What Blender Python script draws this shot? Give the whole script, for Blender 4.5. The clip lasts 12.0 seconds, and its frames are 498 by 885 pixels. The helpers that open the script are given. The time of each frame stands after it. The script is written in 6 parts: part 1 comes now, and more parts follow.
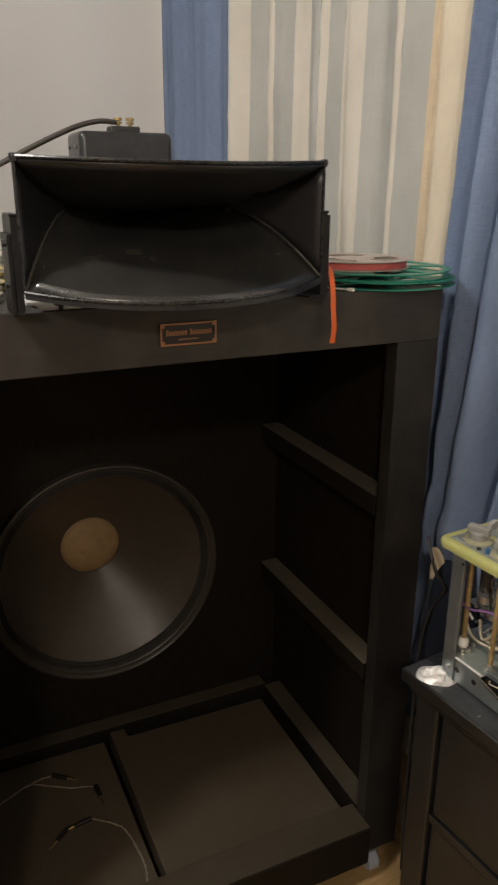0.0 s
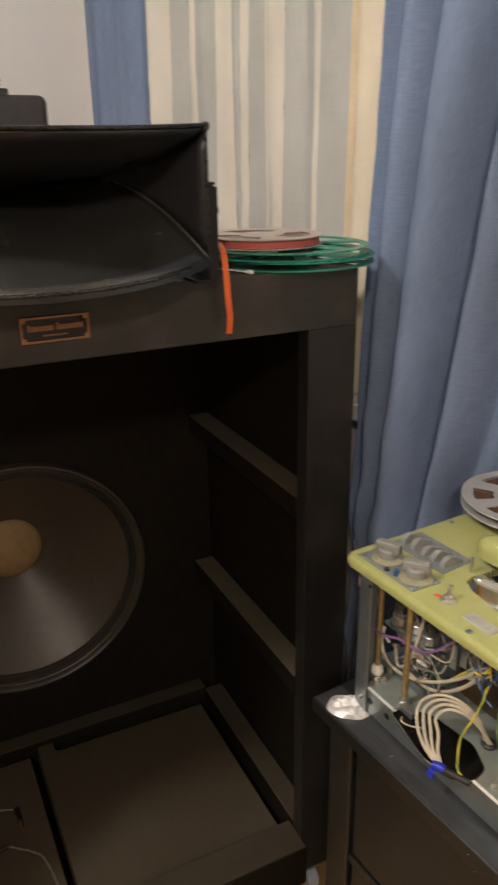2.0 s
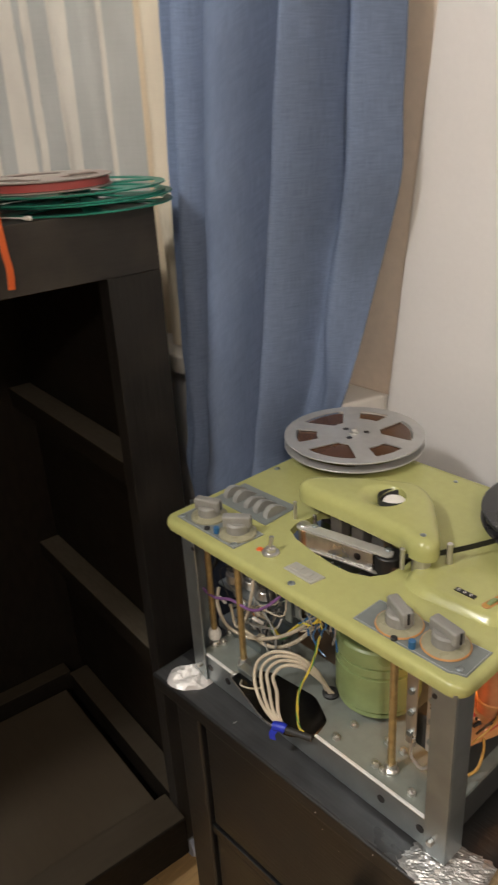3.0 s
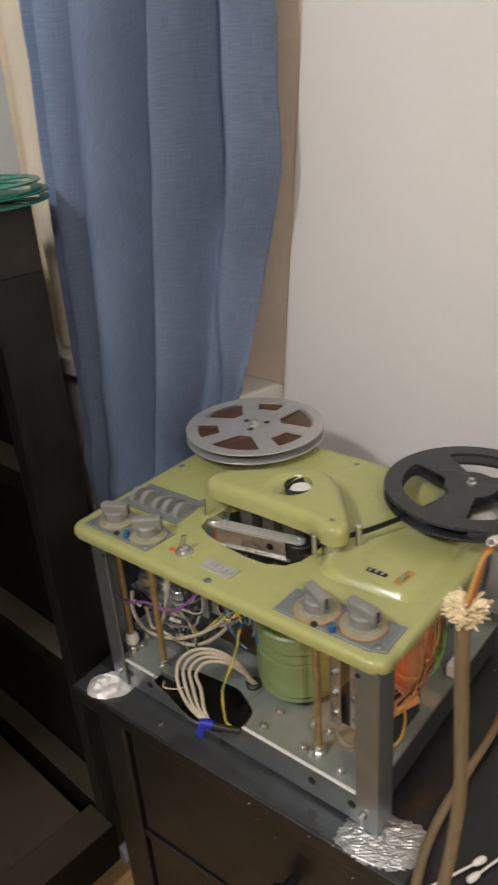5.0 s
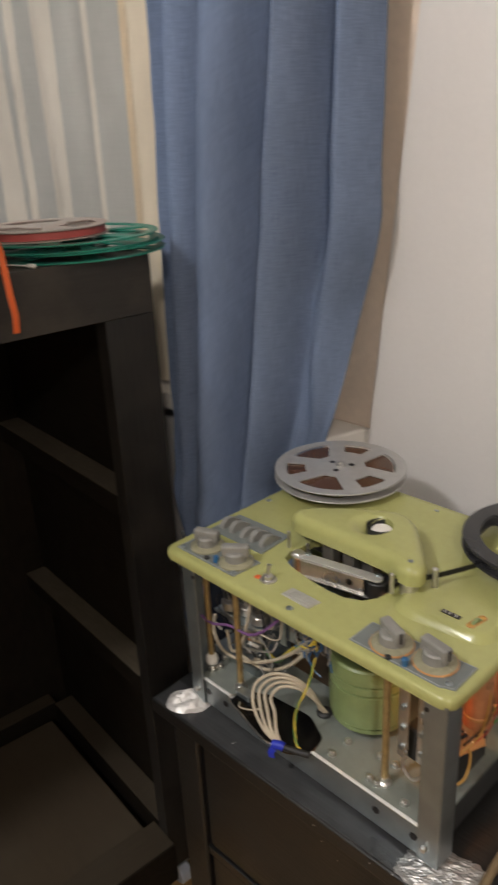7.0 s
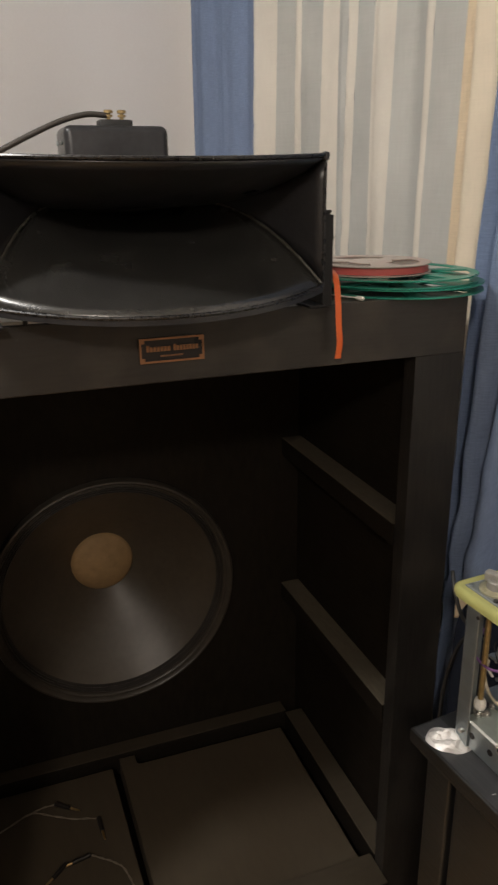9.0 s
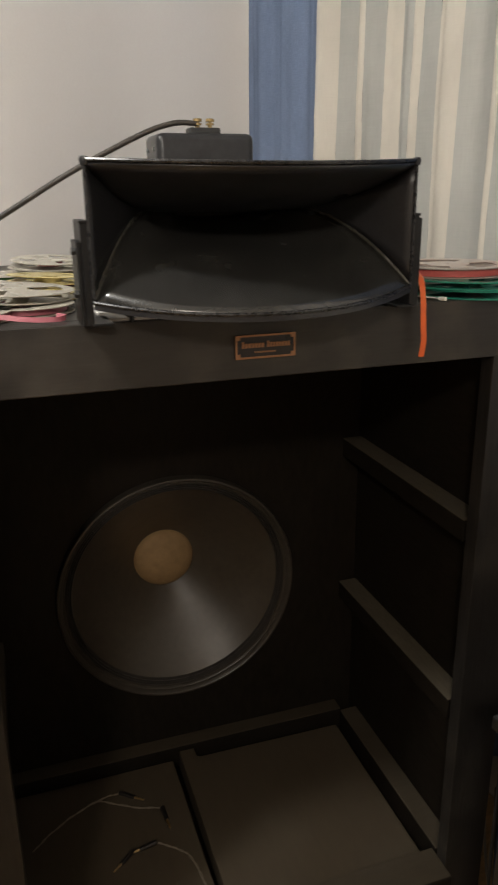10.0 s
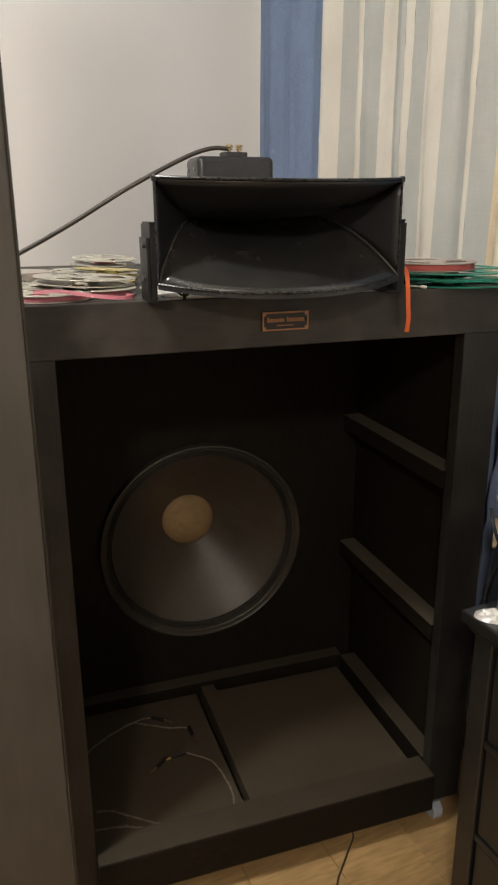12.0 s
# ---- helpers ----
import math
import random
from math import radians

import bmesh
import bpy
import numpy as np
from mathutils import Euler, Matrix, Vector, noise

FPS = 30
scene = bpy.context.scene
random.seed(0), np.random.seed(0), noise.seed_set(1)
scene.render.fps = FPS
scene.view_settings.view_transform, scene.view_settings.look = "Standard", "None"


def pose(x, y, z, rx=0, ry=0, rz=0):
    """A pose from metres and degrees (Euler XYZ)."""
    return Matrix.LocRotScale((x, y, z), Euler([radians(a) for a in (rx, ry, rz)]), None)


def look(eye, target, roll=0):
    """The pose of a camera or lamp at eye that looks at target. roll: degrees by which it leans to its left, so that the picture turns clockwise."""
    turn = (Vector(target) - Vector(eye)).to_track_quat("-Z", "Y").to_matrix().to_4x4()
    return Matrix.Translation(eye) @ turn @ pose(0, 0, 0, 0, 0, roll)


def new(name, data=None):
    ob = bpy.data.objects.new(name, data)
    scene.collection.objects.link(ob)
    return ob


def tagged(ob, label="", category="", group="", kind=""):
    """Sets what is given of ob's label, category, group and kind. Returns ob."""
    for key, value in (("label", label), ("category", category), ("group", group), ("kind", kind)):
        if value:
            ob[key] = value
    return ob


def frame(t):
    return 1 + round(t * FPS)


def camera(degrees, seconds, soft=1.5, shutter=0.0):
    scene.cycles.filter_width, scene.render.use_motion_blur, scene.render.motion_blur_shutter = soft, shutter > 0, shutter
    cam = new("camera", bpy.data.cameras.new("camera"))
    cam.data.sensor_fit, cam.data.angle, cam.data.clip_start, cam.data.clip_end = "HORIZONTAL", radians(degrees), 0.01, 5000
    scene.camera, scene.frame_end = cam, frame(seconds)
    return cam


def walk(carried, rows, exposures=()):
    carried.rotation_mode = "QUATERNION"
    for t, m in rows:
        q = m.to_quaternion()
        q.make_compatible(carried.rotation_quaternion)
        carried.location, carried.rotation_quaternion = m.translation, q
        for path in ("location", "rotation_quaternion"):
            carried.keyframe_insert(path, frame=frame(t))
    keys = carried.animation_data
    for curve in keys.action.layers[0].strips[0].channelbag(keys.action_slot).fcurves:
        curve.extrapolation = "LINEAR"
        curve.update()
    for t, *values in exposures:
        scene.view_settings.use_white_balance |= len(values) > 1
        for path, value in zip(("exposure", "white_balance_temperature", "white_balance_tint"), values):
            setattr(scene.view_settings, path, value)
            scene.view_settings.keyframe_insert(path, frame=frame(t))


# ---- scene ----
cam = camera(36.8, 12.0, soft=2.1, shutter=0.5)
PATH = [
    (0, (-0.357, -1.001, 1.394), (0.442, 0.714, 0.744), 0.3),
    (0.5, (-0.376, -0.939, 1.381), (0.421, 0.77, 0.713), 0.4),
    (1, (-0.35, -0.915, 1.382), (0.452, 0.785, 0.699), 0.3),
    (1.5, (-0.262, -0.92, 1.386), (0.544, 0.77, 0.684), -0.1),
    (2, (-0.177, -0.931, 1.394), (0.642, 0.744, 0.671), -0.8),
    (2.5, (-0.109, -0.937, 1.375), (0.838, 0.641, 0.592), -2.0),
    (3, (-0.073, -0.913, 1.356), (1.002, 0.555, 0.527), -3.5),
    (3.2, (-0.068, -0.905, 1.358), (1.049, 0.519, 0.505), -4.0),
    (4.8, (-0.084, -0.893, 1.363), (1.161, 0.408, 0.491), -4.7),
    (5, (-0.078, -0.902, 1.361), (1.199, 0.369, 0.492), -4.3),
    (5.5, (-0.063, -0.915, 1.359), (1.256, 0.315, 0.494), -4.2),
    (6, (-0.074, -0.926, 1.364), (1.268, 0.289, 0.514), -4.0),
    (6.5, (-0.094, -0.932, 1.371), (1.2, 0.356, 0.555), -3.4),
    (7, (-0.126, -0.932, 1.387), (1.036, 0.505, 0.622), -2.9),
    (7.5, (-0.157, -0.929, 1.397), (0.858, 0.638, 0.68), -2.0),
    (7.7, (-0.172, -0.922, 1.406), (0.784, 0.682, 0.69), -1.7),
    (9.3, (-0.238, -0.923, 1.397), (0.377, 0.865, 0.744), -0.5),
    (9.5, (-0.252, -0.924, 1.398), (0.349, 0.869, 0.749), -0.5),
    (10, (-0.323, -0.934, 1.391), (0.276, 0.864, 0.752), -0.6),
    (10.5, (-0.411, -0.966, 1.393), (0.239, 0.817, 0.762), -0.5),
    (11, (-0.45, -0.998, 1.39), (0.212, 0.785, 0.769), -0.8),
    (11.5, (-0.453, -1.076, 1.385), (0.197, 0.714, 0.772), -0.7),
    (12, (-0.462, -1.208, 1.381), (0.148, 0.6, 0.781), -0.3),
]
EXPOSURES = [(0.0, -0.05, 6720, 11), (2.0, 0.14, 6920, 14), (2.5, 0.12, 6800, 13), (3.0, -0.02, 6560, 12), (5.0, -0.15, 6290, 12), (5.5, -0.25, 6230, 10), (6.5, -0.27, 6290, 12), (7.0, -0.22, 6420, 13), (7.5, -0.06, 6620, 16), (9.5, -0.02, 6580, 11), (12.0, 0.19, 6540, 9)]
walk(cam, [(t, look(eye, target, roll)) for t, eye, target, roll in PATH], EXPOSURES)

# ---- light: an evening room lit by warm ceiling lamps ----
world = bpy.data.worlds.new("night")
scene.world = world
world.use_nodes = True
world.node_tree.nodes["Background"].inputs[0].default_value = (0.02, 0.025, 0.04, 1)
world.node_tree.nodes["Background"].inputs[1].default_value = 0.3


def lamp(name, place, power, radius, colour):
    data = bpy.data.lights.new(name, "POINT")
    data.energy, data.shadow_soft_size, data.color = power, radius, colour
    ob = new(name, data)
    ob.location = place
    return ob


LAMP_A = (-1.03, -2.25, 2.40)
LAMP_B = (-1.15, -0.35, 2.58)
lamp("bulb_light", LAMP_A, 72, 0.10, (1.0, 0.91, 0.80))
lamp("bulb_light", LAMP_B, 84, 0.10, (0.985, 0.98, 0.94))

# ---- materials ----
def material(name, colour, rough=0.5, metal=0.0, grain=0.0, scale=20.0, stretch=(1, 1, 1), bump=0.0, dirt=0.0, dirt_colour=(0.1, 0.09, 0.07),
             dirt_scale=6.0, coat=0.0, spec=0.5, rough_var=0.1, vary=0.0, alpha=1.0, transmission=0.0):
    """A principled surface with fine grain, larger stains, and relief."""
    m = bpy.data.materials.new(name)
    m.use_nodes = True
    nt = m.node_tree
    b = nt.nodes["Principled BSDF"]
    b.inputs["Metallic"].default_value = metal
    b.inputs["Specular IOR Level"].default_value = spec
    b.inputs["Coat Weight"].default_value = coat
    b.inputs["Alpha"].default_value = alpha
    b.inputs["Transmission Weight"].default_value = transmission
    tc = nt.nodes.new("ShaderNodeTexCoord")
    mp = nt.nodes.new("ShaderNodeMapping")
    mp.inputs["Scale"].default_value = stretch
    nt.links.new(tc.outputs["Object"], mp.inputs[0])
    fine = nt.nodes.new("ShaderNodeTexNoise")
    fine.inputs["Scale"].default_value, fine.inputs["Detail"].default_value = scale, 6
    nt.links.new(mp.outputs[0], fine.inputs["Vector"])
    broad = nt.nodes.new("ShaderNodeTexNoise")
    broad.inputs["Scale"].default_value, broad.inputs["Detail"].default_value = dirt_scale, 5
    nt.links.new(tc.outputs["Object"], broad.inputs["Vector"])
    ramp = nt.nodes.new("ShaderNodeMapRange")
    ramp.inputs[1].default_value, ramp.inputs[2].default_value = 0.3, 0.7
    ramp.inputs[3].default_value, ramp.inputs[4].default_value = 1 - grain, 1 + grain
    nt.links.new(fine.outputs[0], ramp.inputs[0])
    mul = nt.nodes.new("ShaderNodeVectorMath")
    mul.operation = "SCALE"
    mul.inputs[0].default_value = colour
    nt.links.new(ramp.outputs[0], mul.inputs["Scale"])
    mix = nt.nodes.new("ShaderNodeMix")
    mix.data_type = "RGBA"
    mask = nt.nodes.new("ShaderNodeMapRange")
    mask.inputs[1].default_value, mask.inputs[2].default_value, mask.inputs[4].default_value = 0.48, 0.72, dirt
    nt.links.new(broad.outputs[0], mask.inputs[0])
    nt.links.new(mask.outputs[0], mix.inputs[0])
    nt.links.new(mul.outputs[0], mix.inputs[6])
    mix.inputs[7].default_value = (*dirt_colour, 1)
    out = mix.outputs[2]
    if vary:
        info = nt.nodes.new("ShaderNodeObjectInfo")
        vr = nt.nodes.new("ShaderNodeMapRange")
        vr.inputs[3].default_value, vr.inputs[4].default_value = 1 - vary, 1 + vary
        nt.links.new(info.outputs["Random"], vr.inputs[0])
        vm = nt.nodes.new("ShaderNodeVectorMath")
        vm.operation = "SCALE"
        nt.links.new(out, vm.inputs[0])
        nt.links.new(vr.outputs[0], vm.inputs["Scale"])
        out = vm.outputs[0]
    nt.links.new(out, b.inputs["Base Color"])
    rr = nt.nodes.new("ShaderNodeMapRange")
    rr.inputs[1].default_value, rr.inputs[2].default_value = 0.3, 0.7
    rr.inputs[3].default_value, rr.inputs[4].default_value = max(0.02, rough - rough_var), min(1, rough + rough_var)
    nt.links.new(broad.outputs[0], rr.inputs[0])
    nt.links.new(rr.outputs[0], b.inputs["Roughness"])
    if bump:
        bp = nt.nodes.new("ShaderNodeBump")
        bp.inputs["Strength"].default_value, bp.inputs["Distance"].default_value = 1.0, bump
        nt.links.new(fine.outputs[0], bp.inputs["Height"])
        nt.links.new(bp.outputs[0], b.inputs["Normal"])
    return m


def cloth(name, colour, threads=900.0, see=0.0, contrast=0.25, bleach=0.0):
    """Woven cloth: crossed threads along the fabric's own u and v, slubs, and some light passing through."""
    m = bpy.data.materials.new(name)
    m.use_nodes = True
    nt = m.node_tree
    nt.nodes.remove(nt.nodes["Principled BSDF"])
    uv = nt.nodes.new("ShaderNodeUVMap")
    parts = []
    for stretch in ((threads, threads * 0.06, 1), (threads * 0.06, threads, 1), (9, 5, 1)):
        mp = nt.nodes.new("ShaderNodeMapping")
        mp.inputs["Scale"].default_value = stretch
        nt.links.new(uv.outputs[0], mp.inputs[0])
        n = nt.nodes.new("ShaderNodeTexNoise")
        n.inputs["Scale"].default_value, n.inputs["Detail"].default_value = 1.0, 3
        nt.links.new(mp.outputs[0], n.inputs["Vector"])
        parts.append(n)
    add = nt.nodes.new("ShaderNodeMath")
    nt.links.new(parts[0].outputs[0], add.inputs[0])
    nt.links.new(parts[1].outputs[0], add.inputs[1])
    mr = nt.nodes.new("ShaderNodeMapRange")
    mr.inputs[1].default_value, mr.inputs[2].default_value = 0.7, 1.3
    mr.inputs[3].default_value, mr.inputs[4].default_value = 1 - contrast, 1 + contrast
    nt.links.new(add.outputs[0], mr.inputs[0])
    br = nt.nodes.new("ShaderNodeMapRange")
    br.inputs[1].default_value, br.inputs[2].default_value = 0.3, 0.7
    br.inputs[3].default_value, br.inputs[4].default_value = 0.92, 1.08
    nt.links.new(parts[2].outputs[0], br.inputs[0])
    mm = nt.nodes.new("ShaderNodeMath")
    mm.operation = "MULTIPLY"
    nt.links.new(mr.outputs[0], mm.inputs[0])
    nt.links.new(br.outputs[0], mm.inputs[1])
    sc = nt.nodes.new("ShaderNodeVectorMath")
    sc.operation = "SCALE"
    sc.inputs[0].default_value = colour
    nt.links.new(mm.outputs[0], sc.inputs["Scale"])
    dif, tra = nt.nodes.new("ShaderNodeBsdfDiffuse"), nt.nodes.new("ShaderNodeBsdfTranslucent")
    bump = nt.nodes.new("ShaderNodeBump")
    bump.inputs["Strength"].default_value, bump.inputs["Distance"].default_value = 0.6, 0.0006
    nt.links.new(add.outputs[0], bump.inputs["Height"])
    for node in (dif, tra):
        nt.links.new(sc.outputs[0], node.inputs["Color"])
        nt.links.new(bump.outputs[0], node.inputs["Normal"])
    mix = nt.nodes.new("ShaderNodeMixShader")
    mix.inputs[0].default_value = 0.15
    nt.links.new(dif.outputs[0], mix.inputs[1])
    nt.links.new(tra.outputs[0], mix.inputs[2])
    last = mix.outputs[0]
    if see:
        clear = nt.nodes.new("ShaderNodeBsdfTransparent")
        mix2 = nt.nodes.new("ShaderNodeMixShader")
        mix2.inputs[0].default_value = see
        nt.links.new(last, mix2.inputs[1])
        nt.links.new(clear.outputs[0], mix2.inputs[2])
        last = mix2.outputs[0]
    nt.links.new(last, nt.nodes["Material Output"].inputs[0])
    return m


M = {
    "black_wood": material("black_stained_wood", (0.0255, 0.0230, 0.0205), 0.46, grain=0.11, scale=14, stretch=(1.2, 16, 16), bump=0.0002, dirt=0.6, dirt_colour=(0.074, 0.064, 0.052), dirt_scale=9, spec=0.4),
    # upright grain, toned darker than the rail for shade on posts and sides
    "black_wood_up_shaded": material("black_stained_shaded_upright", (0.0158, 0.0143, 0.0129), 0.46, grain=0.30, scale=14, stretch=(16, 16, 1.2), bump=0.0006, dirt=0.6, dirt_colour=(0.042, 0.036, 0.030), dirt_scale=9, spec=0.4),
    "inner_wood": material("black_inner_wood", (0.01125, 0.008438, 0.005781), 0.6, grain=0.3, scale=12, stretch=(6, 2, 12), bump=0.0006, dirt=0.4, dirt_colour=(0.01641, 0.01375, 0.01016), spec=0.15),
    # dusty black, raised in tone for the light reaching the cabinet's floor
    "floor_panel": material("dusty_lit_black_panel", (0.05847, 0.04418, 0.02833), 0.66, grain=0.05, scale=9, stretch=(9, 2, 9), bump=0.0002, dirt=0.5, dirt_colour=(0.07275, 0.05847, 0.03898), dirt_scale=7, spec=0.3),
    # dusty tone, lightened to carry the light on upward faces
    "lit_dust": material("dusty_lit_black_wood", (0.04704, 0.03654, 0.02394), 0.64, grain=0.08, scale=10, stretch=(2, 9, 9), bump=0.0003, dirt=0.5, dirt_colour=(0.06048, 0.04872, 0.0336), dirt_scale=8, spec=0.3),
    # lighter wood tone that paints the light on the battens' top faces
    "batten_top": material("lit_batten_wood", (0.08393, 0.06889, 0.04736), 0.6, grain=0.18, scale=20, stretch=(10, 2, 10), bump=0.0005, dirt=0.5, dirt_colour=(0.08073, 0.06889, 0.05382), dirt_scale=12),
    # scuffed lacquer, greyed to paint the sheen along the chest's front
    "sheen_lacquer": material("scuffed_sheen_lacquer", (0.03976, 0.04081, 0.0429), 0.36, grain=0.25, scale=16, stretch=(16, 1.4, 16), bump=0.0002, dirt=0.6, dirt_colour=(0.07114, 0.07324, 0.07533), dirt_scale=16, spec=0.7),
    "table": material("black_brown_lacquer", (0.0078, 0.0079, 0.0080), 0.40, grain=0.4, scale=16, stretch=(16, 1.4, 16), bump=0.0004, dirt=0.35, dirt_colour=(0.020, 0.0195, 0.0185), spec=0.7),
    # horn floor: dust, coloured lighter than the roof for its lit look
    "horn_dusty_lit": material("dusty_lit_horn_paint", (0.02248, 0.02182, 0.02049), 0.23, grain=0.12, scale=140, bump=0.000008, dirt=0.45, dirt_colour=(0.04496, 0.04364, 0.03968), dirt_scale=22, rough_var=0.05, spec=0.8),
    "horn": material("black_horn_paint", (0.01728, 0.01728, 0.0189), 0.33, grain=0.2, scale=160, bump=0.000015, dirt=0.25, dirt_colour=(0.02796, 0.02796, 0.02878), dirt_scale=14, rough_var=0.06),
    "steel_black": material("black_steel", (0.006, 0.006, 0.0065), 0.45, grain=0.2, scale=60, dirt=0.3, dirt_colour=(0.016, 0.015, 0.014), dirt_scale=30, spec=0.3),
    "lip": material("chipped_black_lip", (0.011, 0.011, 0.012), 0.3, grain=0.2, scale=90, dirt=0.22, dirt_colour=(0.12, 0.115, 0.105), dirt_scale=170),
    # light colour paints the lamp's reflection along the horn's seams
    "highlit_seam": material("highlit_glossy_seam", (0.085, 0.080, 0.070), 0.22, metal=0.4, grain=0.3, scale=200, dirt=0.6, dirt_colour=(0.02, 0.02, 0.02), dirt_scale=60, spec=0.8),
    "driver": material("hammered_grey_metal", (0.0336, 0.0343, 0.0371), 0.34, metal=0.3, grain=0.2, scale=90, bump=0.0004, dirt=0.3, dirt_colour=(0.063, 0.063, 0.063), dirt_scale=12),
    "cone": material("paper_cone", (0.0546, 0.0416, 0.02795), 0.41, grain=0.18, scale=60, bump=0.0001, dirt=0.15, dirt_colour=(0.1027, 0.09126, 0.0753), dirt_scale=7, spec=1.0),
    "dustcap": material("brown_paper_cap", (0.2795, 0.1755, 0.0806), 0.7, grain=0.15, scale=50, bump=0.0004, dirt=0.4, dirt_colour=(0.234, 0.156, 0.078)),
    "gasket": material("grey_gasket", (0.045, 0.0375, 0.02875), 0.42, grain=0.2, scale=40, bump=0.0003, dirt=0.4, dirt_colour=(0.05625, 0.0475, 0.03625)),
    "surround": material("dark_grey_surround", (0.036, 0.0324, 0.0288), 0.4, grain=0.2, scale=60, bump=0.0003),
    "wall": material("painted_plaster", (0.74, 0.72, 0.70), 0.85, grain=0.012, scale=160, bump=0.00012, dirt=0.12, dirt_colour=(0.62, 0.57, 0.53), dirt_scale=2.2, spec=0.25),
    # unseen ceiling and walls: dull tones chosen to cut the bounced light
    "ceiling_paint": material("ceiling_paint", (0.45, 0.43, 0.40), 0.9, grain=0.03, scale=60, bump=0.0002),
    "unseen_wall_paint": material("dull_unseen_wall_paint", (0.28, 0.25, 0.22), 0.85, grain=0.05, scale=90, bump=0.0002, dirt=0.2, dirt_colour=(0.23, 0.2, 0.17), dirt_scale=2),
    "beige": material("beige_plaster", (0.78, 0.66, 0.55), 0.85, grain=0.04, scale=90, bump=0.0003, dirt=0.2, dirt_colour=(0.55, 0.43, 0.33), spec=0.25),
    "white_plastic": material("white_plastic", (0.78, 0.75, 0.70), 0.4, grain=0.03, scale=30, dirt=0.15, dirt_colour=(0.6, 0.55, 0.48)),
    "deck": material("lime_enamel", (0.41, 0.412, 0.158), 0.21, grain=0.03, scale=120, bump=0.00008, dirt=0.08, dirt_colour=(0.34, 0.33, 0.15), dirt_scale=11, rough_var=0.025),
    "motor": material("green_motor_paint", (0.21, 0.275, 0.115), 0.36, grain=0.06, scale=90, bump=0.0001, dirt=0.3, dirt_colour=(0.16, 0.19, 0.06), dirt_scale=18),
    "border_paint": material("pale_border_print", (0.36, 0.38, 0.37), 0.5, dirt=0.5, dirt_colour=(0.2, 0.21, 0.2), dirt_scale=60),
    "brown_card": material("brown_wound_card", (0.055, 0.031, 0.014), 0.4, grain=0.12, scale=60, dirt=0.4, dirt_colour=(0.03, 0.018, 0.01), dirt_scale=20),
    "plate": material("grey_dial_plate", (0.175, 0.195, 0.19), 0.45, grain=0.05, scale=150, dirt=0.3, dirt_colour=(0.12, 0.13, 0.12), dirt_scale=25),
    "knob": material("grey_plastic_knob", (0.25, 0.245, 0.225), 0.45, grain=0.05, scale=150, dirt=0.4, dirt_colour=(0.17, 0.16, 0.14), dirt_scale=45),
    "dial": material("clear_beige_dial", (0.30, 0.285, 0.19), 0.30, grain=0.1, scale=90, dirt=0.4, dirt_colour=(0.25, 0.23, 0.15), dirt_scale=40),
    "orange_rim": material("orange_plastic", (0.52, 0.25, 0.085), 0.45, grain=0.1, scale=90, dirt=0.4, dirt_colour=(0.4, 0.22, 0.1), dirt_scale=40),
    "chassis": material("zinc_plated_steel", (0.34, 0.385, 0.40), 0.36, metal=0.85, grain=0.1, scale=40, bump=0.0001, dirt=0.5, dirt_colour=(0.28, 0.28, 0.27), dirt_scale=9),
    "plate_grey": material("grey_green_chassis_paint", (0.27, 0.30, 0.275), 0.4, metal=0.35, grain=0.08, scale=70, dirt=0.5, dirt_colour=(0.22, 0.23, 0.2), dirt_scale=10),
    "alu": material("brushed_aluminium", (0.62, 0.60, 0.57), 0.34, metal=0.9, grain=0.1, scale=60, stretch=(1, 12, 1), dirt=0.4, dirt_colour=(0.4, 0.36, 0.3), dirt_scale=30),
    "reel_alu": material("matt_aluminium_reel", (0.56, 0.555, 0.54), 0.42, metal=0.55, grain=0.06, scale=80, dirt=0.25, dirt_colour=(0.42, 0.41, 0.40), dirt_scale=16),
    "brass": material("dull_brass", (0.40, 0.29, 0.13), 0.45, metal=0.6, grain=0.2, scale=120, bump=0.0002, dirt=0.5, dirt_colour=(0.2, 0.13, 0.06), dirt_scale=40),
    "copper": material("copper_orange_lacquer", (0.60, 0.29, 0.14), 0.35, metal=0.35, grain=0.15, scale=60, dirt=0.5, dirt_colour=(0.42, 0.13, 0.05), dirt_scale=40),
    "pertinax": material("orange_brown_board", (0.62, 0.28, 0.10), 0.5, grain=0.15, scale=60, dirt=0.4, dirt_colour=(0.36, 0.15, 0.06), dirt_scale=40),
    "dull_foil": material("dull_folded_foil", (0.78, 0.76, 0.74), 0.48, metal=0.35, grain=0.05, scale=260, bump=0.0002, dirt=0.3, dirt_colour=(0.55, 0.50, 0.48), dirt_scale=60),
    "foil": material("crumpled_foil", (0.58, 0.57, 0.56), 0.42, metal=0.85, grain=0.12, scale=180, bump=0.0006, rough_var=0.1),
    "cream_wire": material("cream_insulation", (0.52, 0.45, 0.34), 0.5, grain=0.08, scale=80, dirt=0.4, dirt_colour=(0.38, 0.32, 0.24), dirt_scale=40),
    "lead_braid": material("dark_lead_braid", (0.19, 0.16, 0.12), 0.5, grain=0.2, scale=300),
    "fabric_cable": material("brown_braided_cable", (0.205, 0.148, 0.078), 0.75, grain=0.14, scale=420, stretch=(1, 1, 0.12), bump=0.0002, dirt=0.4, dirt_colour=(0.16, 0.10, 0.05), dirt_scale=30),
    "fray": material("cream_cotton_fray", (0.82, 0.69, 0.45), 0.85, grain=0.2, scale=200, dirt=0.4, dirt_colour=(0.5, 0.38, 0.22), dirt_scale=80, vary=0.2),
